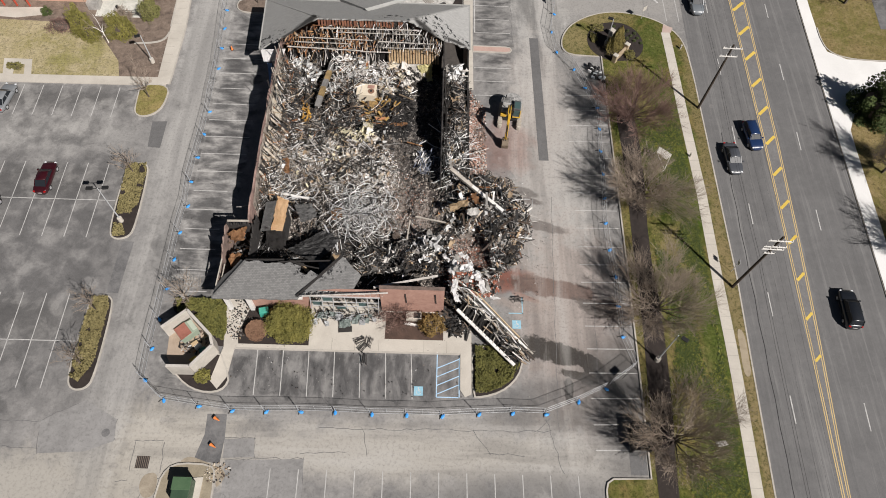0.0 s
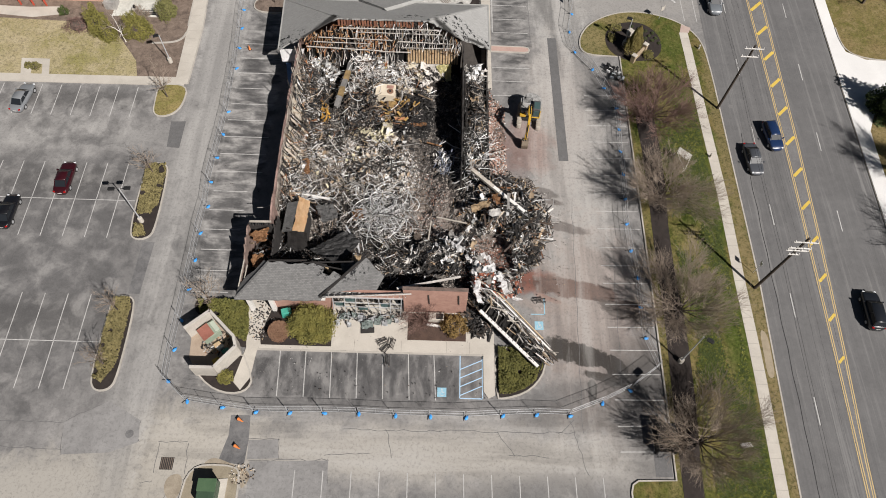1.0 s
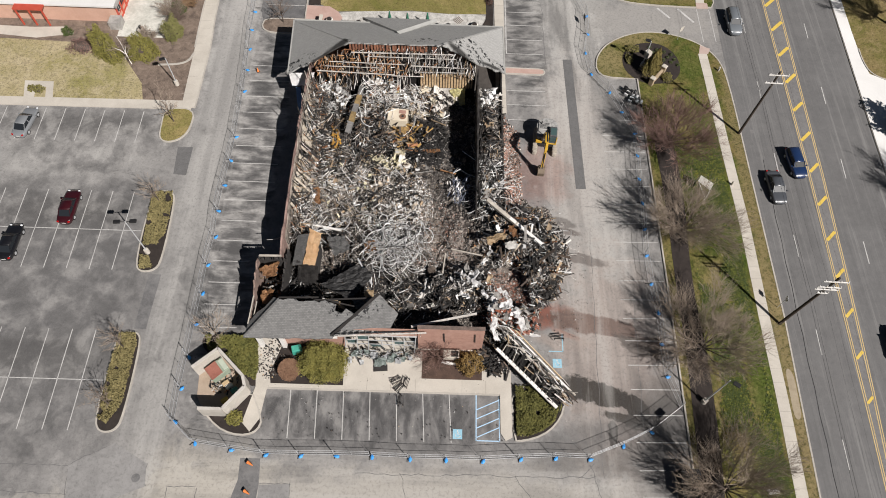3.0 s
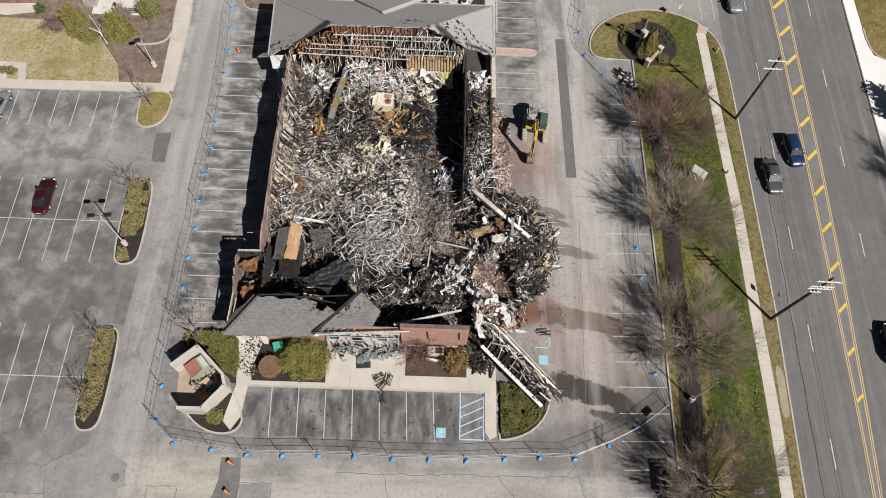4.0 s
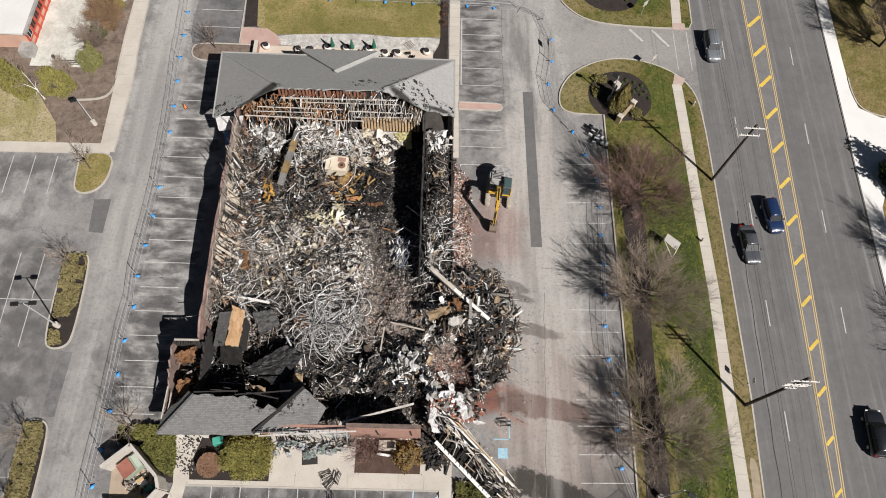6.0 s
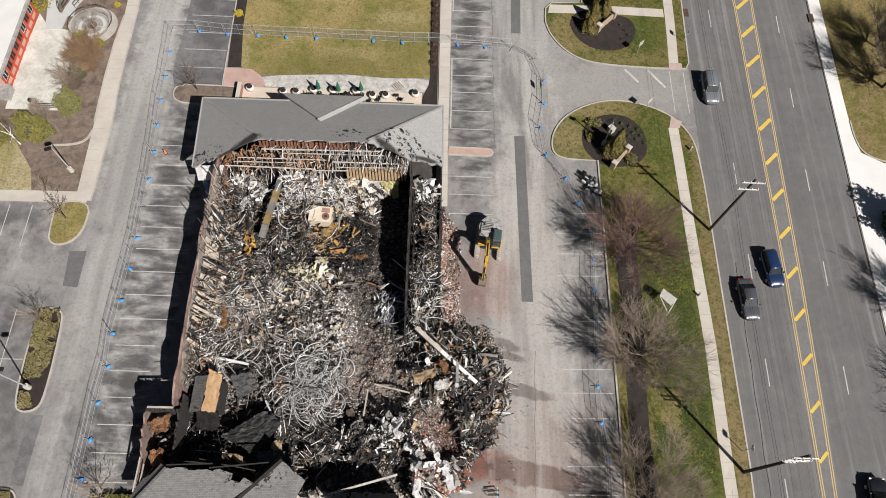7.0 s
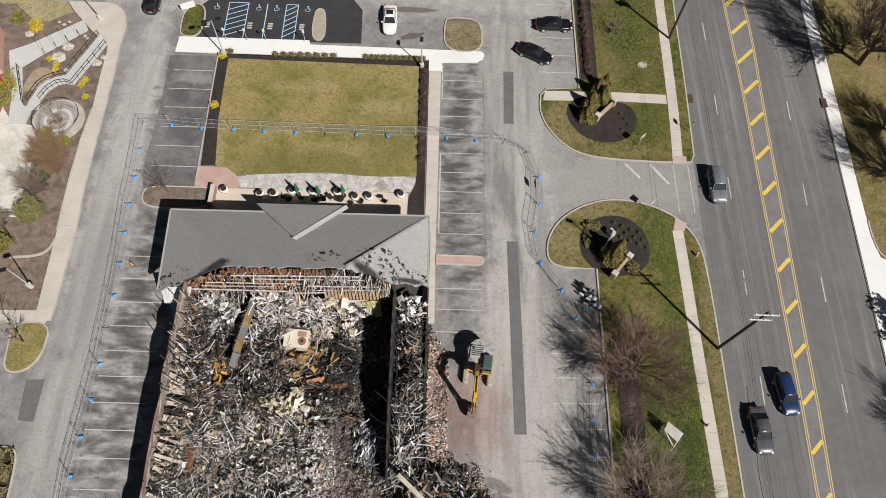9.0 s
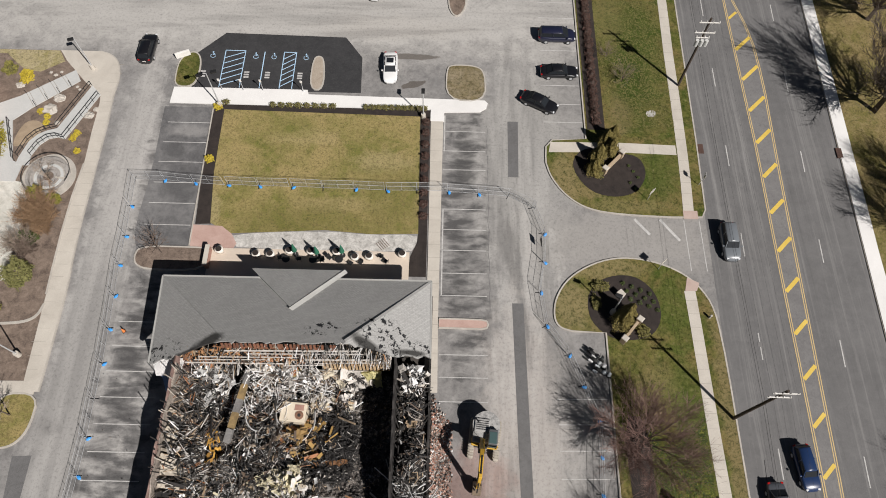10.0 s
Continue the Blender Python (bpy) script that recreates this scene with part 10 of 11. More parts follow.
def car(label, x, y, turn, L, W, H, colour, style="sedan", group="parked cars"):
    """A car with its nose towards +x before it is turned."""
    c = base("car", x, y, 0.0, turn)
    tagged(c, label, "car", group)
    w, belt = W / 2, H * 0.62
    mat = paint("car_paint", colour)
    hood = {"sedan": 0.56, "suv": 0.6, "van": 0.58}[style] * H
    tail = {"sedan": 0.6, "suv": 0.64, "van": 0.64}[style] * H

    def half(k, z):
        return [(w * k * 0.86, 0.24), (w * k, 0.42), (w * k, z * 0.78), (w * k * 0.94, z * 0.96), (w * k * 0.8, z)]

    body = part("body", loft([(-L / 2, half(0.54, tail * 0.78)), (-L / 2 + 0.09, half(0.75, tail * 0.92)), (-L / 2 + 0.3, half(0.92, tail)), (-L * 0.36, half(0.99, tail * 1.02)), (-L * 0.2, half(1.0, belt)), (L * 0.05, half(1.0, belt)), (L * 0.16, half(1.0, belt * 0.99)), (L * 0.24, half(0.99, hood * 1.06)), (L * 0.36, half(0.97, hood)), (L / 2 - 0.42, half(0.91, hood * 0.93)), (L / 2 - 0.16, half(0.76, hood * 0.82)), (L / 2, half(0.46, hood * 0.66))]), mat, c)
    x0, x1, r0, r1 = {"sedan": (-0.36, 0.22, -0.2, 0.07), "suv": (-0.47, 0.22, -0.4, 0.09), "van": (-0.48, 0.3, -0.43, 0.12)}[style]
    x0, x1, r0, r1 = (v * L for v in (x0, x1, r0, r1))
    bm = bmesh.new()
    lo, hi = belt - 0.03, H - 0.03
    kb, kt = w * 0.9, w * 0.7
    vs = [bm.verts.new(p) for p in ((x0, -kb * 0.92, lo), (x1, -kb * 0.94, lo), (x1, kb * 0.94, lo), (x0, kb * 0.92, lo), (r0, -kt, hi), (r1, -kt, hi), (r1, kt, hi), (r0, kt, hi))]
    for f in SIDES:
        bm.faces.new([vs[i] for i in f])
    bmesh.ops.recalc_face_normals(bm, faces=bm.faces)
    bmesh.ops.bevel(bm, geom=bm.edges[:], offset=0.09, segments=2, affect="EDGES")
    part("glasshouse", bm, M_GLASS, c, "dark tinted glass")
    part("roof", loft([(r0 - 0.06, [(kt * 0.85, hi - 0.04), (kt * 0.8, hi + 0.005)]), (r0 + 0.1, [(kt * 1.03, hi - 0.05), (kt * 0.92, hi + 0.035)]), (r1 - 0.15, [(kt * 1.03, hi - 0.05), (kt * 0.92, hi + 0.035)]), (r1 + 0.05, [(kt * 0.9, hi - 0.06), (kt * 0.85, hi)])]), mat, c)
    for s in (-1, 1):
        for a, b in (((x1 - 0.04, kb * 0.92, lo), (r1, kt * 1.0, hi)), ((x0 + 0.05, kb * 0.9, lo), (r0, kt * 1.0, hi)), (((x0 + x1) / 2, kb * 0.97, lo), ((r0 + r1) / 2, kt * 1.03, hi))):
            bm = bmesh.new()
            beam(bm, (a[0], s * a[1], a[2]), (b[0], s * b[1], b[2]), 0.07, 0.05)
            part("pillar", bm, mat, c)
        for xx, nm, m2, kk, zz in ((L / 2 - 0.16, "headlight", M_HEADLIGHT, 0.66, hood * 0.72), (-L / 2 + 0.15, "tail_light", M_TAILLIGHT, 0.7, tail * 0.8)):
            bm = bmesh.new()
            box(bm, 0.2, 0.26, 0.13, pose(xx - 0.04, s * w * kk, zz, 0, 0, -s * 25), 0.04)
            part(nm, bm, m2, c)
        bm = bmesh.new()
        box(bm, 0.16, 0.22, 0.15, pose(x1 - 0.25, s * (w + 0.08), belt), 0.04)
        part("mirror", bm, mat, c)
        for xx in (L * 0.3, -L * 0.29):
            bm = bmesh.new()
            rod(bm, (xx, s * (w - 0.22), 0.33), (xx, s * (w + 0.005), 0.33), 0.33, None, 20)
            tyre = part("wheel", bm, M_RUBBER, c)
            bm = bmesh.new()
            rod(bm, (xx, s * (w - 0.05), 0.33), (xx, s * (w + 0.015), 0.33), 0.2, None, 12)
            part("rim", bm, M_STEEL, tyre)
    bm = bmesh.new()
    box(bm, 0.1, W * 0.6, 0.14, pose(L / 2 - 0.06, 0, 0.35), 0.03)
    part("grille", bm, M_RUBBER, c)
    bm = bmesh.new()
    box(bm, 0.03, 0.5, 0.12, pose(-L / 2 + 0.01, 0, tail * 0.6), 0.01)
    part("number_plate", bm, M_WHITETRIM, c)
    return c


BLACKP = (0.008, 0.008, 0.01)
car("dark red sedan parked in a stall", -48.3, 21.2, 90, 4.7, 1.8, 1.45, (0.035, 0.004, 0.007))
car("black sedan parked in a stall", -53.6, 16.2, 90, 4.7, 1.8, 1.45, BLACKP)
car("silver grey sedan parked in a stall", -57.4, 33.6, 84, 4.8, 1.82, 1.45, (0.2, 0.21, 0.22))
car("black sport utility vehicle on the drive aisle", -34.7, 82.4, 89, 4.7, 1.9, 1.68, BLACKP, "suv", "moving cars")
car("dark blue hatchback driving on the road", 40.5, 31.2, -84, 4.5, 1.8, 1.5, (0.012, 0.03, 0.09), "suv", "moving cars")
car("grey sedan driving on the road", 37.2, 27.4, -87, 4.8, 1.85, 1.45, (0.07, 0.075, 0.085), "sedan", "moving cars")
car("silver sport utility vehicle driving on the road", 37.05, 56.0, -90, 4.8, 1.92, 1.7, (0.16, 0.175, 0.19), "suv", "moving cars")
car("black sport utility vehicle driving on the far lanes", 46.6, 6.6, 88, 4.8, 1.92, 1.7, (0.012, 0.014, 0.018), "suv", "moving cars")
car("dark navy minivan parked against the kerb", 18.9, 86.3, 0, 5.0, 1.95, 1.75, (0.012, 0.014, 0.035), "van")
car("black sedan parked against the kerb", 18.9, 80.2, 0, 4.9, 1.85, 1.45, BLACKP)
car("black sedan standing at an angle across stalls", 16.1, 75.2, -28, 4.9, 1.85, 1.45, BLACKP)
car("white sedan with a dark sunroof on a patched bay", -3.0, 80.2, -88, 4.9, 1.88, 1.5, (0.75, 0.75, 0.74))
car("white sedan parked in the far row", -5.8, 94.4, -90, 4.8, 1.85, 1.5, (0.75, 0.75, 0.74))
car("black sedan parked in the far row", -24.0, 95.0, -90, 4.7, 1.8, 1.45, BLACKP)
car("blue sedan parked in the far row", -21.3, 95.4, -90, 4.7, 1.8, 1.45, (0.02, 0.07, 0.2))
bm = bmesh.new()
box(bm, 0.9, 0.8, 0.03, pose(-3.0, 80.6, 1.51), 0.02)
sun_roof = part("sunroof", bm, M_GLASS, None)
for o in scene.objects:
    if o.name.startswith("car") and o.get("label", "").startswith("white sedan with"):
        sun_roof.parent = o
        sun_roof.matrix_local = o.matrix_world.inverted() @ Matrix()
        break


def motorcycle(x, y, turn, colour):
    b = base("motorcycle", x, y, 0.0, turn)
    tagged(b, "parked touring motorcycle with white panels" if colour[0] > 0.4 else "parked black motorcycle beside the kerb", "motorcycle")
    for xx in (-0.72, 0.78):
        bm = bmesh.new()
        rod(bm, (xx, -0.07, 0.31), (xx, 0.07, 0.31), 0.31, None, 18)
        part("wheel", bm, M_RUBBER, b)
    mat = paint("bike_paint", colour)
    part("fuel_tank", loft([(-0.1, [(0.1, 0.6), (0.14, 0.8)]), (0.15, [(0.2, 0.62), (0.2, 0.92)]), (0.42, [(0.1, 0.65), (0.1, 0.9)])]), mat, b)
    part("seat", loft([(-0.85, [(0.12, 0.68), (0.1, 0.84)]), (-0.4, [(0.2, 0.6), (0.18, 0.78)]), (-0.05, [(0.14, 0.62), (0.12, 0.78)])]), M_RUBBER, b)
    part("fairing", loft([(0.55, [(0.16, 0.6), (0.3, 0.95), (0.24, 1.15)]), (0.85, [(0.1, 0.7), (0.2, 0.95), (0.16, 1.1)])]), mat, b)
    for s in (-1, 1):
        bm = bmesh.new()
        box(bm, 0.55, 0.2, 0.34, pose(-0.75, s * 0.32, 0.4), 0.06)
        part("pannier", bm, mat, b)
        bm = bmesh.new()
        rod(bm, (0.45, 0, 1.0), (0.3, s * 0.42, 1.05), 0.02, None, 6)
        part("handlebar", bm, M_DARKSTEEL, b)
    bm = bmesh.new()
    box(bm, 0.6, 0.3, 0.4, pose(0.05, 0, 0.22), 0.06)
    part("engine", bm, M_DARKSTEEL, b)


motorcycle(20.6, 42.2, -35, (0.012, 0.012, 0.014)), motorcycle(21.2, 40.4, -30, (0.55, 0.58, 0.6)), motorcycle(20.8, 41.4, -38, (0.62, 0.62, 0.62))

# excavator
ex = base("excavator", 8.8, 33.4, 0.0, -6)
tagged(ex, "yellow tracked excavator standing with its arm lowered", "excavator")
M_YEL = surface("machine_yellow", (0.5, 0.28, 0.025), (0.66, 0.41, 0.05), 1.2, 9, 0.45, 0.1)
M_GREYM = surface("machine_grey", (0.09, 0.09, 0.09), (0.42, 0.41, 0.39), 1.6, 6, 0.6, 0.2)
M_CABGREY = surface("cab_grey", (0.05, 0.055, 0.06), (0.12, 0.125, 0.13), 1.2, 9, 0.5, 0.1)
M_MUDSTEEL = surface("muddy_steel", (0.24, 0.21, 0.17), (0.44, 0.4, 0.34), 1.6, 8, 0.8, 0.3)
M_DUSTY = surface("dusty_grey_paint", (0.1, 0.1, 0.1), (0.52, 0.51, 0.49), 2.2, 7, 0.7, 0.2)
for s in (-1.25, 1.25):
    bm = bmesh.new()
    box(bm, 0.6, 4.0, 0.8, pose(s, -0.1, 0.0), 0.22)
    tr = part("track", bm, surface("track_steel", (0.3, 0.265, 0.22), (0.46, 0.42, 0.36), 1.2, 9, 0.8, 0.3), ex, "muddy steel track")
    for i in range(15):
        bm = bmesh.new()
        box(bm, 0.62, 0.1, 0.04, pose(s, -1.85 + 0.25 * i, 0.79))
        part("track_shoe", bm, M_MUDSTEEL, tr)
bm = bmesh.new()
box(bm, 2.0, 2.0, 0.35, pose(0, 0, 0.55), 0.05)
part("undercarriage", bm, M_DARKSTEEL, ex)
bm = bmesh.new()
rod(bm, (0, 0, 0.85), (0, 0, 1.1), 0.75, None, 20)
part("slew_ring", bm, M_DARKSTEEL, ex)
bm = bmesh.new()
box(bm, 2.5, 2.4, 0.9, pose(0, 0.5, 1.1), 0.12)
house = part("house", bm, M_GREYM, ex)
bm = bmesh.new()
rod(bm, (0, 1.0, 1.05), (0, 1.0, 2.15), 1.42, 1.36, 28)
part("counterweight", bm, M_DUSTY, ex, "dusty grey counterweight")
bm = bmesh.new()
box(bm, 1.5, 1.3, 0.35, pose(-0.4, 0.9, 2.0), 0.1)
hood_p = part("engine_hood", bm, M_DUSTY, ex, "grey engine hood")
for i in range(5):
    bm = bmesh.new()
    box(bm, 1.2, 0.06, 0.03, pose(-0.4, 0.5 + 0.2 * i, 2.35))
    part("vent_slat", bm, M_DARKSTEEL, hood_p)
bm = bmesh.new()
rod(bm, (-0.8, 1.2, 2.3), (-0.8, 1.2, 2.8), 0.07, None, 10)
part("exhaust", bm, M_DARKSTEEL, ex)
bm = bmesh.new()
box(bm, 1.0, 1.7, 1.7, pose(0.72, -0.2, 1.15), 0.1, (0.9, 0.86))
cab = part("cab", bm, M_CABGREY, ex, "dark grey cab")
for sz, at in (((0.1, 1.8, 0.12), (1.22, -0.2, 1.35)), ((0.9, 0.1, 0.12), (0.72, -1.08, 1.35)), ((0.1, 0.1, 1.4), (1.2, -1.05, 1.3))):
    bm = bmesh.new()
    box(bm, *sz, pose(*at), 0.02)
    part("cab_trim", bm, M_YEL, cab, "yellow trim")
for m, sz in ((pose(0.72, -0.28, 2.83), (0.72, 1.1, 0.05)), (pose(0.72, -0.98, 1.6, 8, 0, 0), (0.75, 0.06, 1.1)), (pose(1.18, -0.2, 1.7), (0.05, 1.1, 0.9)), (pose(0.27, -0.2, 1.7), (0.05, 1.1, 0.9))):
    bm = bmesh.new()
    box(bm, *sz, m, 0.015)
    part("window", bm, M_PALEGLASS, cab)
bm = bmesh.new()
box(bm, 0.8, 0.9, 0.55, pose(-0.9, -0.5, 1.1), 0.08)
part("tool_box", bm, M_YEL, ex)


def arm_piece(pts, w):
    """A flat-sided boom with a bent side outline, in the y-z plane."""
    bm = bmesh.new()
    a = [bm.verts.new((-w / 2, y, z)) for y, z in pts]
    b = [bm.verts.new((w / 2, y, z)) for y, z in pts]
    n = len(pts)
    bm.faces.new(a), bm.faces.new(list(reversed(b)))
    for i in range(n):
        bm.faces.new((a[i], b[i], b[(i + 1) % n], a[(i + 1) % n]))
    bmesh.ops.recalc_face_normals(bm, faces=bm.faces)
    bmesh.ops.bevel(bm, geom=bm.edges[:], offset=0.03, segments=1, affect="EDGES")
    return bm


def moved_x(bm, dx):
    bmesh.ops.translate(bm, verts=bm.verts, vec=(dx, 0, 0))
    return bm


AX = -0.3
boom = part("boom", moved_x(arm_piece([(-0.4, 1.25), (0.0, 1.75), (-1.7, 4.3), (-2.5, 4.85), (-4.5, 4.95), (-4.65, 4.6), (-2.7, 4.3), (-2.2, 3.9)], 0.4), AX), M_YEL, ex)
stick = part("stick", moved_x(arm_piece([(-4.05, 5.45), (-4.45, 5.5), (-4.75, 4.6), (-5.0, 1.5), (-4.75, 1.35), (-4.3, 4.2)], 0.3), AX), M_YEL, ex)
bucket = part("bucket", moved_x(arm_piece([(-4.65, 1.55), (-5.1, 1.55), (-5.55, 0.95), (-5.45, 0.3), (-4.9, 0.05), (-4.1, 0.12), (-4.3, 0.6)], 0.85), AX), surface("bucket_steel", (0.1, 0.075, 0.055), (0.22, 0.17, 0.12), 1.2, 9, 0.6, 0.3), ex, "worn brown steel bucket")
for k in range(4):
    bm = bmesh.new()
    box(bm, 0.09, 0.3, 0.08, pose(AX - 0.33 + 0.22 * k, -3.98, 0.08), 0.01)
    part("tooth", bm, M_DARKSTEEL, bucket)
bm = bmesh.new()
rod(bm, (AX - 0.24, -4.5, 4.8), (AX + 0.24, -4.5, 4.8), 0.13, None, 12)
part("pivot", bm, M_DARKSTEEL, boom)
for a, b, r in (((AX + 0.28, -0.8, 1.4), (AX + 0.28, -2.0, 3.9), 0.08), ((AX - 0.28, -0.8, 1.4), (AX - 0.28, -2.0, 3.9), 0.08), ((AX, -2.4, 5.05), (AX, -4.1, 5.6), 0.09), ((AX, -4.75, 4.2), (AX, -5.35, 1.8), 0.07)):
    bm = bmesh.new()
    rod(bm, a, b, r, None, 10)
    part("hydraulic_cylinder", bm, M_DARKSTEEL, ex)

# ---- patio behind the building ----
M_POT = surface("pale_clay", (0.6, 0.56, 0.5), (0.76, 0.72, 0.66), 1.5, 10, 0.8, 0.1)
for x, y in ((-20.9, 53.6), (-16.7, 53.2), (-15.1, 53.2), (-13.0, 53.7), (-10.6, 53.7), (-7.7, 53.7), (-5.6, 53.1), (-4.0, 53.2), (-0.3, 53.6)):
    p = base("plant_pot", x, y, 0.07)
    tagged(p, "large pale round plant pot on the patio", "plant pot", "patio pots")
    part("pot", loft([(-0.48, [(0.05, 0.05), (0.1, 0.6)]), (-0.34, [(0.3, 0.0), (0.36, 0.62)]), (0.0, [(0.38, 0.0), (0.5, 0.62)]), (0.34, [(0.3, 0.0), (0.36, 0.62)]), (0.48, [(0.05, 0.05), (0.1, 0.6)])]), M_POT, p)
    bm = bmesh.new()
    rod(bm, (0, 0, 0.55), (0, 0, 0.65), 0.34, None, 16)
    part("soil", bm, M_MULCH, p)
for x, y in ((-12.3, 53.4), (-9.8, 53.2), (-7.0, 53.4)):
    u = base("parasol", x, y, 0.07)
    tagged(u, "closed dark green parasol on a stand at the patio", "parasol", "parasols")
    bm = bmesh.new()
    rod(bm, (0, 0, 0), (0, 0, 2.7), 0.03, None, 8)
    part("pole", bm, M_STEEL, u)
    bm = bmesh.new()
    rod(bm, (0, 0, 1.1), (0, 0, 2.6), 0.3, 0.06, 12)
    part("canopy", bm, surface("green_cloth", (0.015, 0.1, 0.06), (0.03, 0.17, 0.1), 2, 9, 0.9, 0.2), u, "folded green cloth")
    bm = bmesh.new()
    rod(bm, (0, 0, 0), (0, 0, 0.1), 0.3, None, 14)
    part("stand", bm, M_RUBBER, u)
for i, (x, y) in enumerate(((-9.2, 52.6), (-8.4, 52.9), (-11.8, 52.7), (-6.0, 52.3), (-2.6, 53.2), (-2.1, 52.6), (-14.0, 52.8), (-4.9, 52.4))):
    ch = base("patio_chair", x, y, 0.07, 47 * i)
    tagged(ch, "black metal patio chair behind the building", "chair", "patio chairs")
    bm = bmesh.new()
    box(bm, 0.46, 0.46, 0.04, pose(0, 0, 0.43), 0.01)
    part("seat", bm, M_DARKSTEEL, ch)
    bm = bmesh.new()
    box(bm, 0.46, 0.04, 0.45, pose(0, 0.22, 0.46, -8, 0, 0), 0.01)
    part("backrest", bm, M_DARKSTEEL, ch)
    for sx in (-0.2, 0.2):
        for sy in (-0.2, 0.2):
            bm = bmesh.new()
            rod(bm, (sx, sy, 0), (sx, sy, 0.44), 0.016, None, 6)
            part("leg", bm, M_DARKSTEEL, ch)
for x, y in ((-10.2, 52.5), (-7.3, 52.6), (-13.2, 52.5)):
    tb = base("patio_table", x, y, 0.07)
    tagged(tb, "round dark patio table behind the building", "table", "patio tables")
    bm = bmesh.new()
    rod(bm, (0, 0, 0.7), (0, 0, 0.74), 0.45, None, 18)
    part("tabletop", bm, M_DARKSTEEL, tb)
    bm = bmesh.new()
    rod(bm, (0, 0, 0), (0, 0, 0.7), 0.04, None, 8)
    part("leg", bm, M_DARKSTEEL, tb)
pier = base("brick_pier", -22.0, 52.6, 0.05)
tagged(pier, "low red brick wall end at the patio", "wall")
bm = bmesh.new()
box(bm, 0.4, 2.4, 1.1, None, 0.02)
part("brickwork", bm, M_BRICK, pier)
bm = bmesh.new()
box(bm, 0.5, 2.5, 0.1, pose(0, 0, 1.1), 0.02)
part("coping", bm, M_CONC, pier)
gt = base("drain_grate", -2.6, 54.9, 0.05, 40)
tagged(gt, "square dark grate lying on the gravel", "grate")
for i in range(5):
    bm = bmesh.new()
    box(bm, 0.08, 1.2, 0.05, pose(-0.5 + 0.25 * i, 0, 0))
    part("bar", bm, M_BROWNMULCH, gt)

# ---- house and garden terrace to the west ----
M_SALMON = surface("salmon_render", (0.5, 0.3, 0.22), (0.62, 0.4, 0.31), 0.6, 8, 0.9, 0.2)
M_REDWOOD = surface("red_painted_wood", (0.4, 0.055, 0.03), (0.55, 0.1, 0.06), 0.8, 9, 0.6, 0.15)
M_WEATHERED = surface("weathered_grey", (0.2, 0.19, 0.18), (0.5, 0.48, 0.45), 1.2, 8, 0.9, 0.3)
hs = base("house", -60, 60)
hs.matrix_world = Matrix()
tagged(hs, "salmon-walled house with red timber window frames and white trim", "house")
part("wall", slab([(-80, 52.2), (-50.2, 52.2), (-50.2, 64.5), (-80, 64.5)], 0.0, 2.9), M_SALMON, hs)
part("roof", slab([(-80.5, 51.8), (-49.8, 51.8), (-49.8, 64.9), (-80.5, 64.9)], 2.9, 3.15), surface("pale_roofing", (0.6, 0.59, 0.57), (0.74, 0.73, 0.71), 0.3, 6, 0.9, 0.1), hs, "pale flat roof")
part("gutter", ribbon([(-49.75, 51.8), (-49.75, 64.9)], 0.3, 2.85, 3.2), M_WEATHERED, hs, "weathered grey gutter edge")
part("red_sill", ribbon([(-50.15, 52.2), (-50.15, 64.5)], 0.12, 0.0, 0.35), M_REDWOOD, hs)
part("red_rail", ribbon([(-50.12, 52.2), (-50.12, 64.5)], 0.12, 2.5, 2.85), M_REDWOOD, hs)
part("red_rail", ribbon([(-50.1, 52.2), (-50.1, 64.5)], 0.1, 1.1, 1.25), M_REDWOOD, hs)
for i in range(9):
    y = 52.4 + 1.5 * i
    part("red_post", slab([(-50.2, y - 0.12), (-50.02, y - 0.12), (-50.02, y + 0.12), (-50.2, y + 0.12)], 0.0, 2.85), M_REDWOOD, hs, "red painted post")
for i in range(8):
    y = 53.15 + 1.5 * i
    white = i in (0, 5, 7)
    w = part("window", slab([(-50.2, y - 0.55), (-50.1, y - 0.55), (-50.1, y + 0.55), (-50.2, y + 0.55)], 1.3, 2.5), M_WHITETRIM if white else M_REDWOOD, hs, "white window frame" if white else "red window frame")
    for k in (-0.26, 0.26):
        part("pane", slab([(-50.1, y + k - 0.2), (-50.07, y + k - 0.2), (-50.07, y + k + 0.2), (-50.1, y + k + 0.2)], 1.4, 2.4), M_GLASS, w)
part("side_wall", slab([(-51.2, 50.6), (-49.6, 50.6), (-49.6, 52.2), (-51.2, 52.2)], 0.0, 1.3), M_WEATHERED, hs, "grey stone garden wall")
hn = base("house", -60, 72)
hn.matrix_world = Matrix()
tagged(hn, "second house wing with red timber glazing and white trim", "house")
part("wall", slab([(-81.7, 68.0), (-53.1, 71.6), (-51.9, 69.4), (-51.3, 69.8), (-53.2, 76.5), (-81.7, 76.5)], 0.0, 2.9), M_SALMON, hn)
part("roof", slab([(-82.2, 70.0), (-53.7, 71.8), (-54.0, 76.9), (-82.2, 76.9)], 2.9, 3.1), M_GREYCONC, hn, "pale flat roof")
part("fascia", ribbon([(-53.3, 72.6), (-50.7, 68.4)], 0.3, 2.7, 3.0), M_WHITETRIM, hn, "white roof edge")
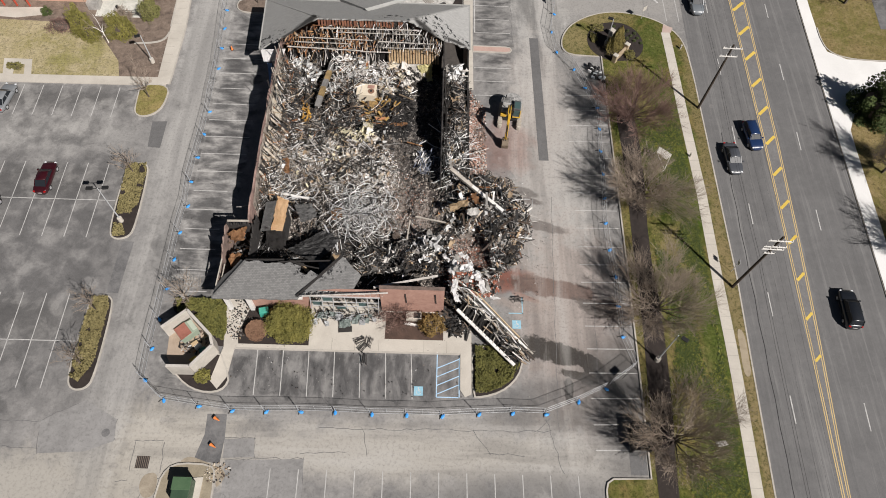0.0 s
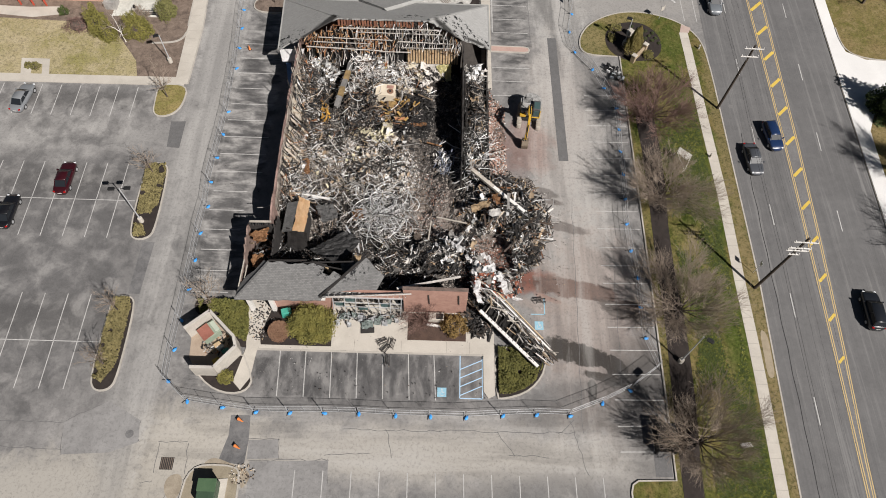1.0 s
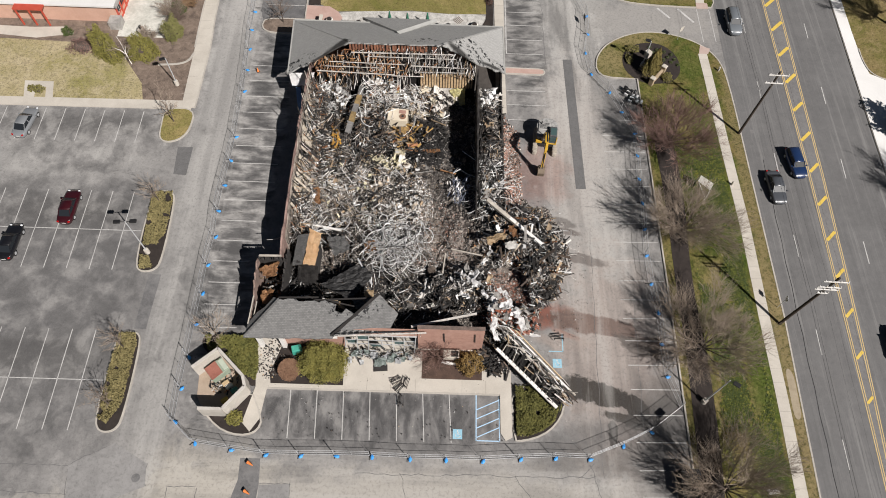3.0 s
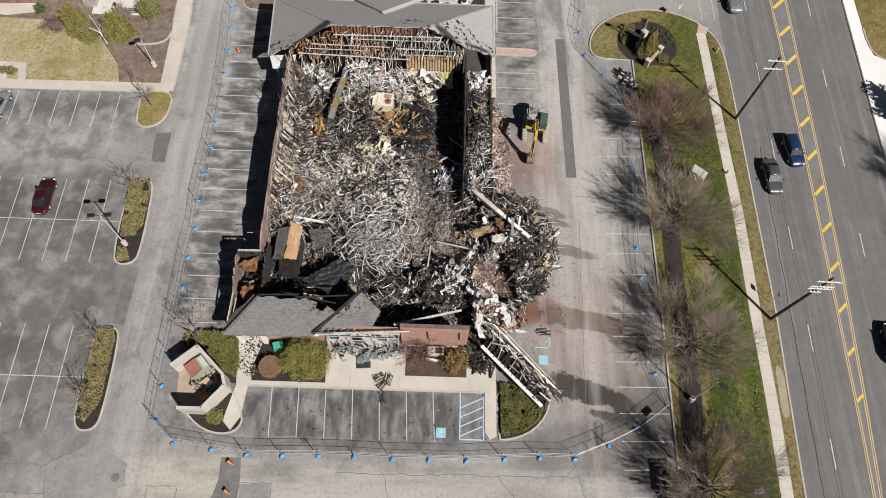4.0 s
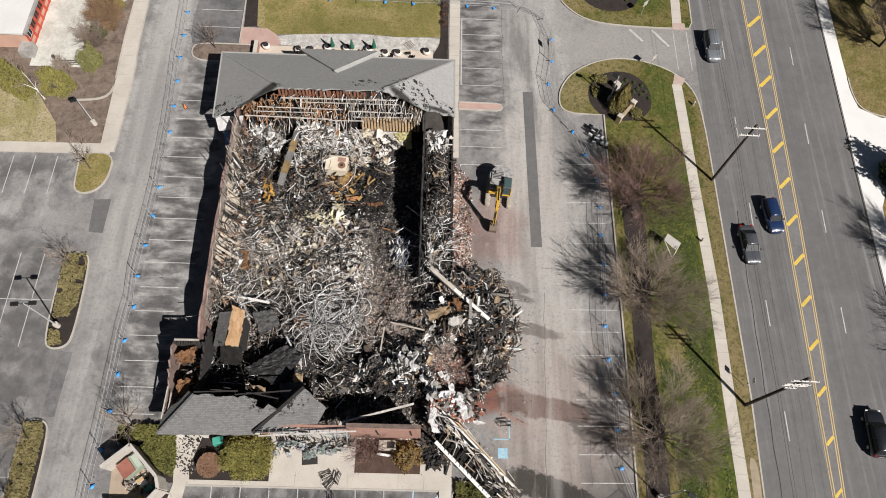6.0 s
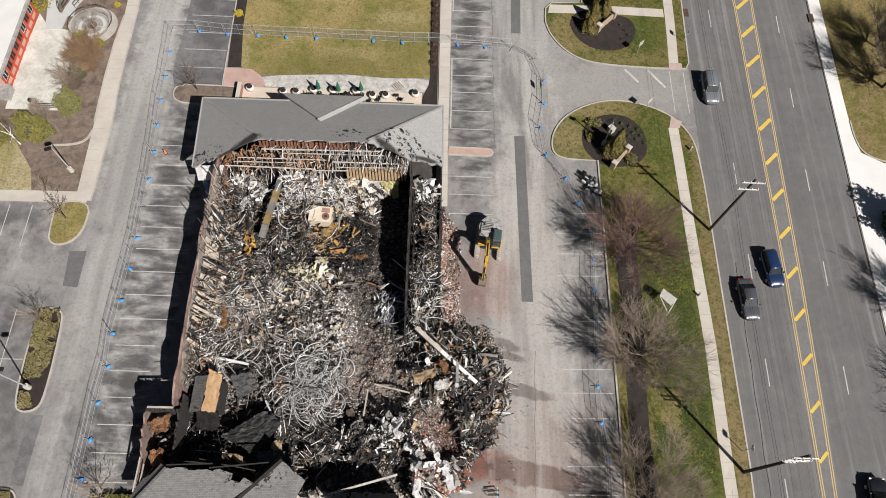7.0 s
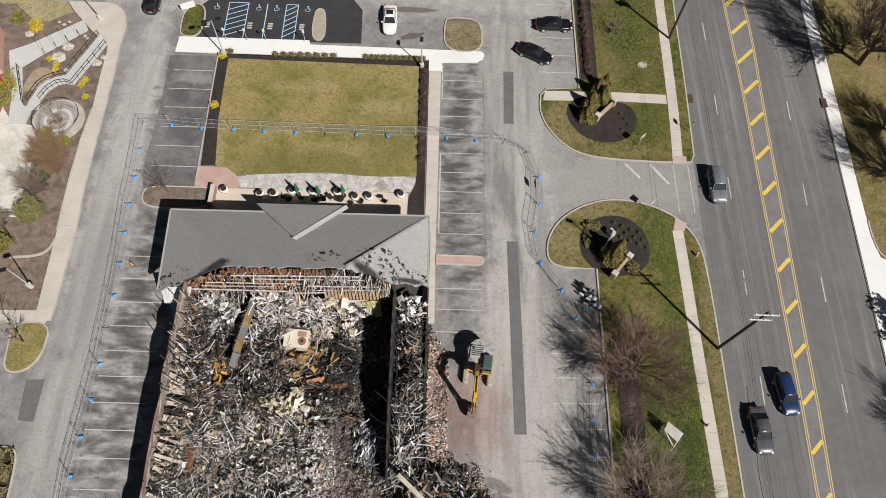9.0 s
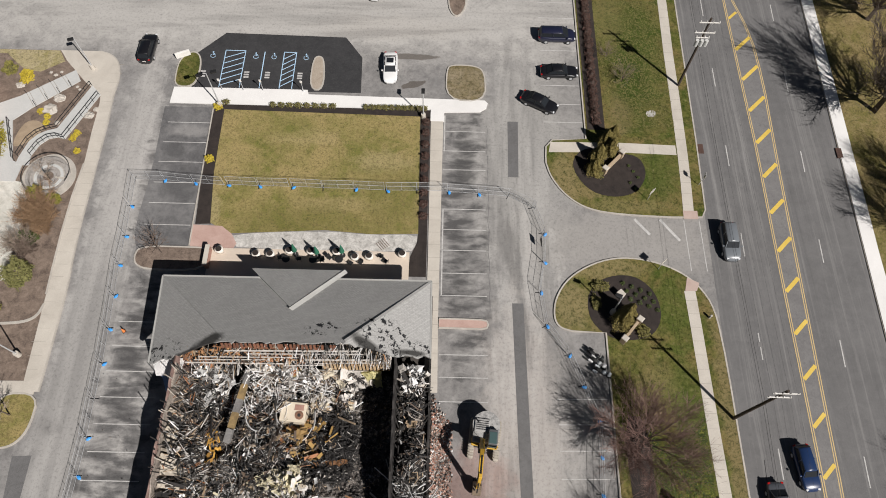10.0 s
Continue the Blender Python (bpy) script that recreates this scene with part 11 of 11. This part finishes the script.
for k in range(5):
    u = k / 4
    part("glazing_bar", slab([(-53.4 + 2.4 * u, 72.2 - 4.0 * u), (-53.2 + 2.4 * u, 72.2 - 4.0 * u), (-53.2 + 2.4 * u, 72.0 - 4.0 * u), (-53.4 + 2.4 * u, 72.0 - 4.0 * u)], 0.0, 2.7), M_REDWOOD, hn, "red timber glazing bar")
for z in (0.1, 1.0, 1.8, 2.5):
    part("glazing_bar", ribbon([(-53.3, 72.1), (-50.9, 68.1)], 0.12, z, z + 0.16), M_REDWOOD, hn)
porch = part("porch", slab([(-63.5, 50.8), (-59.5, 50.8), (-59.5, 53.0), (-63.5, 53.0)], 2.9, 3.1), M_REDWOOD, hs, "red porch canopy")
for x in (-63.3, -61.5, -59.7):
    for y in (51.0, 52.6):
        bm = bmesh.new()
        beam(bm, (x, y, 0.0), (x, y, 2.9), 0.18, 0.18)
        part("porch_post", bm, M_REDWOOD, porch)
terrace = setting("terrace", slab([(-50.0, 49.4), (-43.2, 49.4), (-43.4, 52), (-44.2, 58), (-44.6, 61.8), (-48.2, 62.4), (-49.9, 64.6), (-50.2, 58)], -0.1, 0.14), surface("lichen_concrete", (0.36, 0.36, 0.31), (0.74, 0.72, 0.66), 0.5, 3, 0.9, 0.2), "mottled pale concrete terrace by the house", None, "patio")
setting("garden_path", slab([(-57.5, 50.9), (-56.0, 49.6), (-61, 48.6), (-70, 49.4), (-70, 50.8), (-62, 50.6)], -0.1, 0.13), M_CONC, "curved pale concrete garden path", None, "path")
ramp = setting("ramp_walk", slab([(-46.4, 62.0), (-48.5, 62.0), (-49.2, 66.0), (-51.6, 73.3), (-49.3, 74.5), (-43.4, 78.85), (-42.4, 77.15), (-47.4, 72.7), (-48.4, 71.6), (-49.2, 70.8), (-47.5, 64.9), (-46.2, 64.4)], -0.1, 0.2), M_GREYCONC, "grey concrete garden walk", None, "path")
arc_o = [(-43.4, 69.7), (-44.6, 69.3), (-45.5, 68.75), (-46.3, 67.7), (-46.9, 65.4)]
arc_i = [(-42.1, 68.15), (-43.0, 68.4), (-44.0, 68.15), (-44.9, 67.2), (-45.5, 65.7)]
setting("ramp_walk_2", slab([(-40.7, 76.4), (-39.35, 75.0)] + arc_i + [(-45.4, 64.3), (-47.0, 64.3)] + arc_o[::-1], -0.1, 0.24), M_GREYCONC, "grey concrete ramp with black railings", None, "path")
for i in range(4):
    p, q = Vector((-48.6, 74.9)).lerp(Vector((-44.4, 78.1)), i / 3.4), Vector((-47.2, 72.95)).lerp(Vector((-43.1, 76.6)), i / 3.4)
    for k in (0, 0.28):
        a, b = p + Vector((k, k * 0.8)), q + Vector((k, k * 0.8))
        part("step", ribbon([tuple(a), tuple(b)], 0.055, 0.1, 0.215 + k * 0.06), M_JOINT, ramp, "step edge")
    bm = bmesh.new()
    beam(bm, (p.x, p.y, 0.1), (p.x + 0.15, p.y - 0.2, 1.0), 0.06, 0.06)
    part("handrail_post", bm, M_DARKSTEEL, ramp, "dark handrail post")
    bm = bmesh.new()
    beam(bm, (q.x + 0.3, q.y, 0.1), (q.x + 0.15, q.y + 0.3, 1.0), 0.06, 0.06)
    part("handrail_post", bm, M_DARKSTEEL, ramp, "dark handrail post")
for pts in ([(-43.4, 69.7), (-40.75, 76.4)], [(-42.1, 68.15), (-39.45, 74.9)], arc_o, arc_i, [(-49.5, 70.6), (-47.25, 64.9)]):
    rail = base("railing", *pts[0])
    rail.matrix_world = Matrix()
    tagged(rail, "black metal handrail along a garden ramp", "railing", "garden railings")
    for z in (0.6, 1.05):
        part("rail", ribbon(pts, 0.05, z, z + 0.05), M_DARKSTEEL, rail)
    for a, b in zip(pts, pts[1:]):
        n = max(2, int((Vector(b) - Vector(a)).length / 1.2))
        for i in range(n + 1):
            q = Vector(a).lerp(Vector(b), i / n)
            bm = bmesh.new()
            rod(bm, (q.x, q.y, 0.1), (q.x, q.y, 1.1), 0.025, None, 6)
            part("post", bm, M_DARKSTEEL, rail)
rt = base("round_terrace", -42.6, 62.8, 0.1)
tagged(rt, "round stone seating terrace with a curved wall", "terrace")


def circle(r, n=36, a0=0.0, a1=6.2832):
    return [(r * math.cos(a0 + (a1 - a0) * i / n), r * math.sin(a0 + (a1 - a0) * i / n)) for i in range(n + (a1 - a0 < 6.2))]


part("paving", slab(circle(3.15), -0.05, 0.06), M_KERB, rt)
M_RINGSTONE = surface("ring_stone", (0.2, 0.185, 0.17), (0.42, 0.395, 0.37), 1.4, 8, 0.9, 0.4)
part("ring_wall", ribbon(circle(2.35, 30, 0.2, 5.2), 0.3, 0.0, 0.55), M_RINGSTONE, rt)
part("handrail", ribbon(circle(2.75, 30, -0.4, 4.9), 0.06, 0.95, 1.0), M_DARKSTEEL, rt)
for r, mat in ((2.0, M_RINGSTONE), (1.55, M_GREYCONC), (1.15, M_RINGSTONE), (0.75, M_RINGSTONE)):
    part("stone_ring", ribbon(circle(r, 28), 0.34, 0.0, 0.08 + 0.06 * (2.2 - r)), mat, rt)
part("soil", slab(circle(0.6, 18), 0.0, 0.2), M_BROWNMULCH, rt)
for x in (-46.3, -43.1):
    gp = base("gate_pier", x, 49.6, 0.1)
    tagged(gp, "pale stone pier with a dark cap at the terrace edge", "pier", "terrace piers")
    bm = bmesh.new()
    box(bm, 0.7, 0.7, 1.3, None, 0.03)
    part("shaft", bm, M_CONC, gp)
    bm = bmesh.new()
    box(bm, 0.8, 0.8, 0.12, pose(0, 0, 1.3), 0.02)
    cap = part("cap", bm, M_CONC, gp)
    bm = bmesh.new()
    box(bm, 0.3, 0.3, 0.45, pose(0, 0, 1.42), 0.04)
    part("lantern", bm, M_DARKSTEEL, gp)
rl = base("railing", -44.7, 49.6, 0.1)
tagged(rl, "dark slatted railing between stone piers", "railing")
for i in range(3):
    bm = bmesh.new()
    box(bm, 2.5, 0.06, 0.06, pose(0, 0, 0.3 + 0.35 * i))
    part("rail", bm, M_DARKSTEEL, rl)
for i, (x, y, s) in enumerate(((-45.0, 72.6, 0.85), (-44.3, 74.3, 0.75), (-40.0, 71.8, 0.6), (-43.7, 70.6, 0.35), (-49.8, 76.2, 0.55), (-39.4, 72.7, 0.35), (-42.6, 76.2, 0.22), (-42.2, 75.8, 0.2), (-45.8, 78.0, 0.25), (-46.5, 78.4, 0.22), (-45.2, 78.5, 0.2))):
    bm = bmesh.new()
    ball(bm, s, Matrix.Translation((x, y, 0.12)) @ Matrix.Diagonal((1, 0.85, 0.5, 1)), 3, 0.5)
    tagged(part("boulder", bm, M_KERB), "pale boulder in a garden bed", "boulder", "boulders")
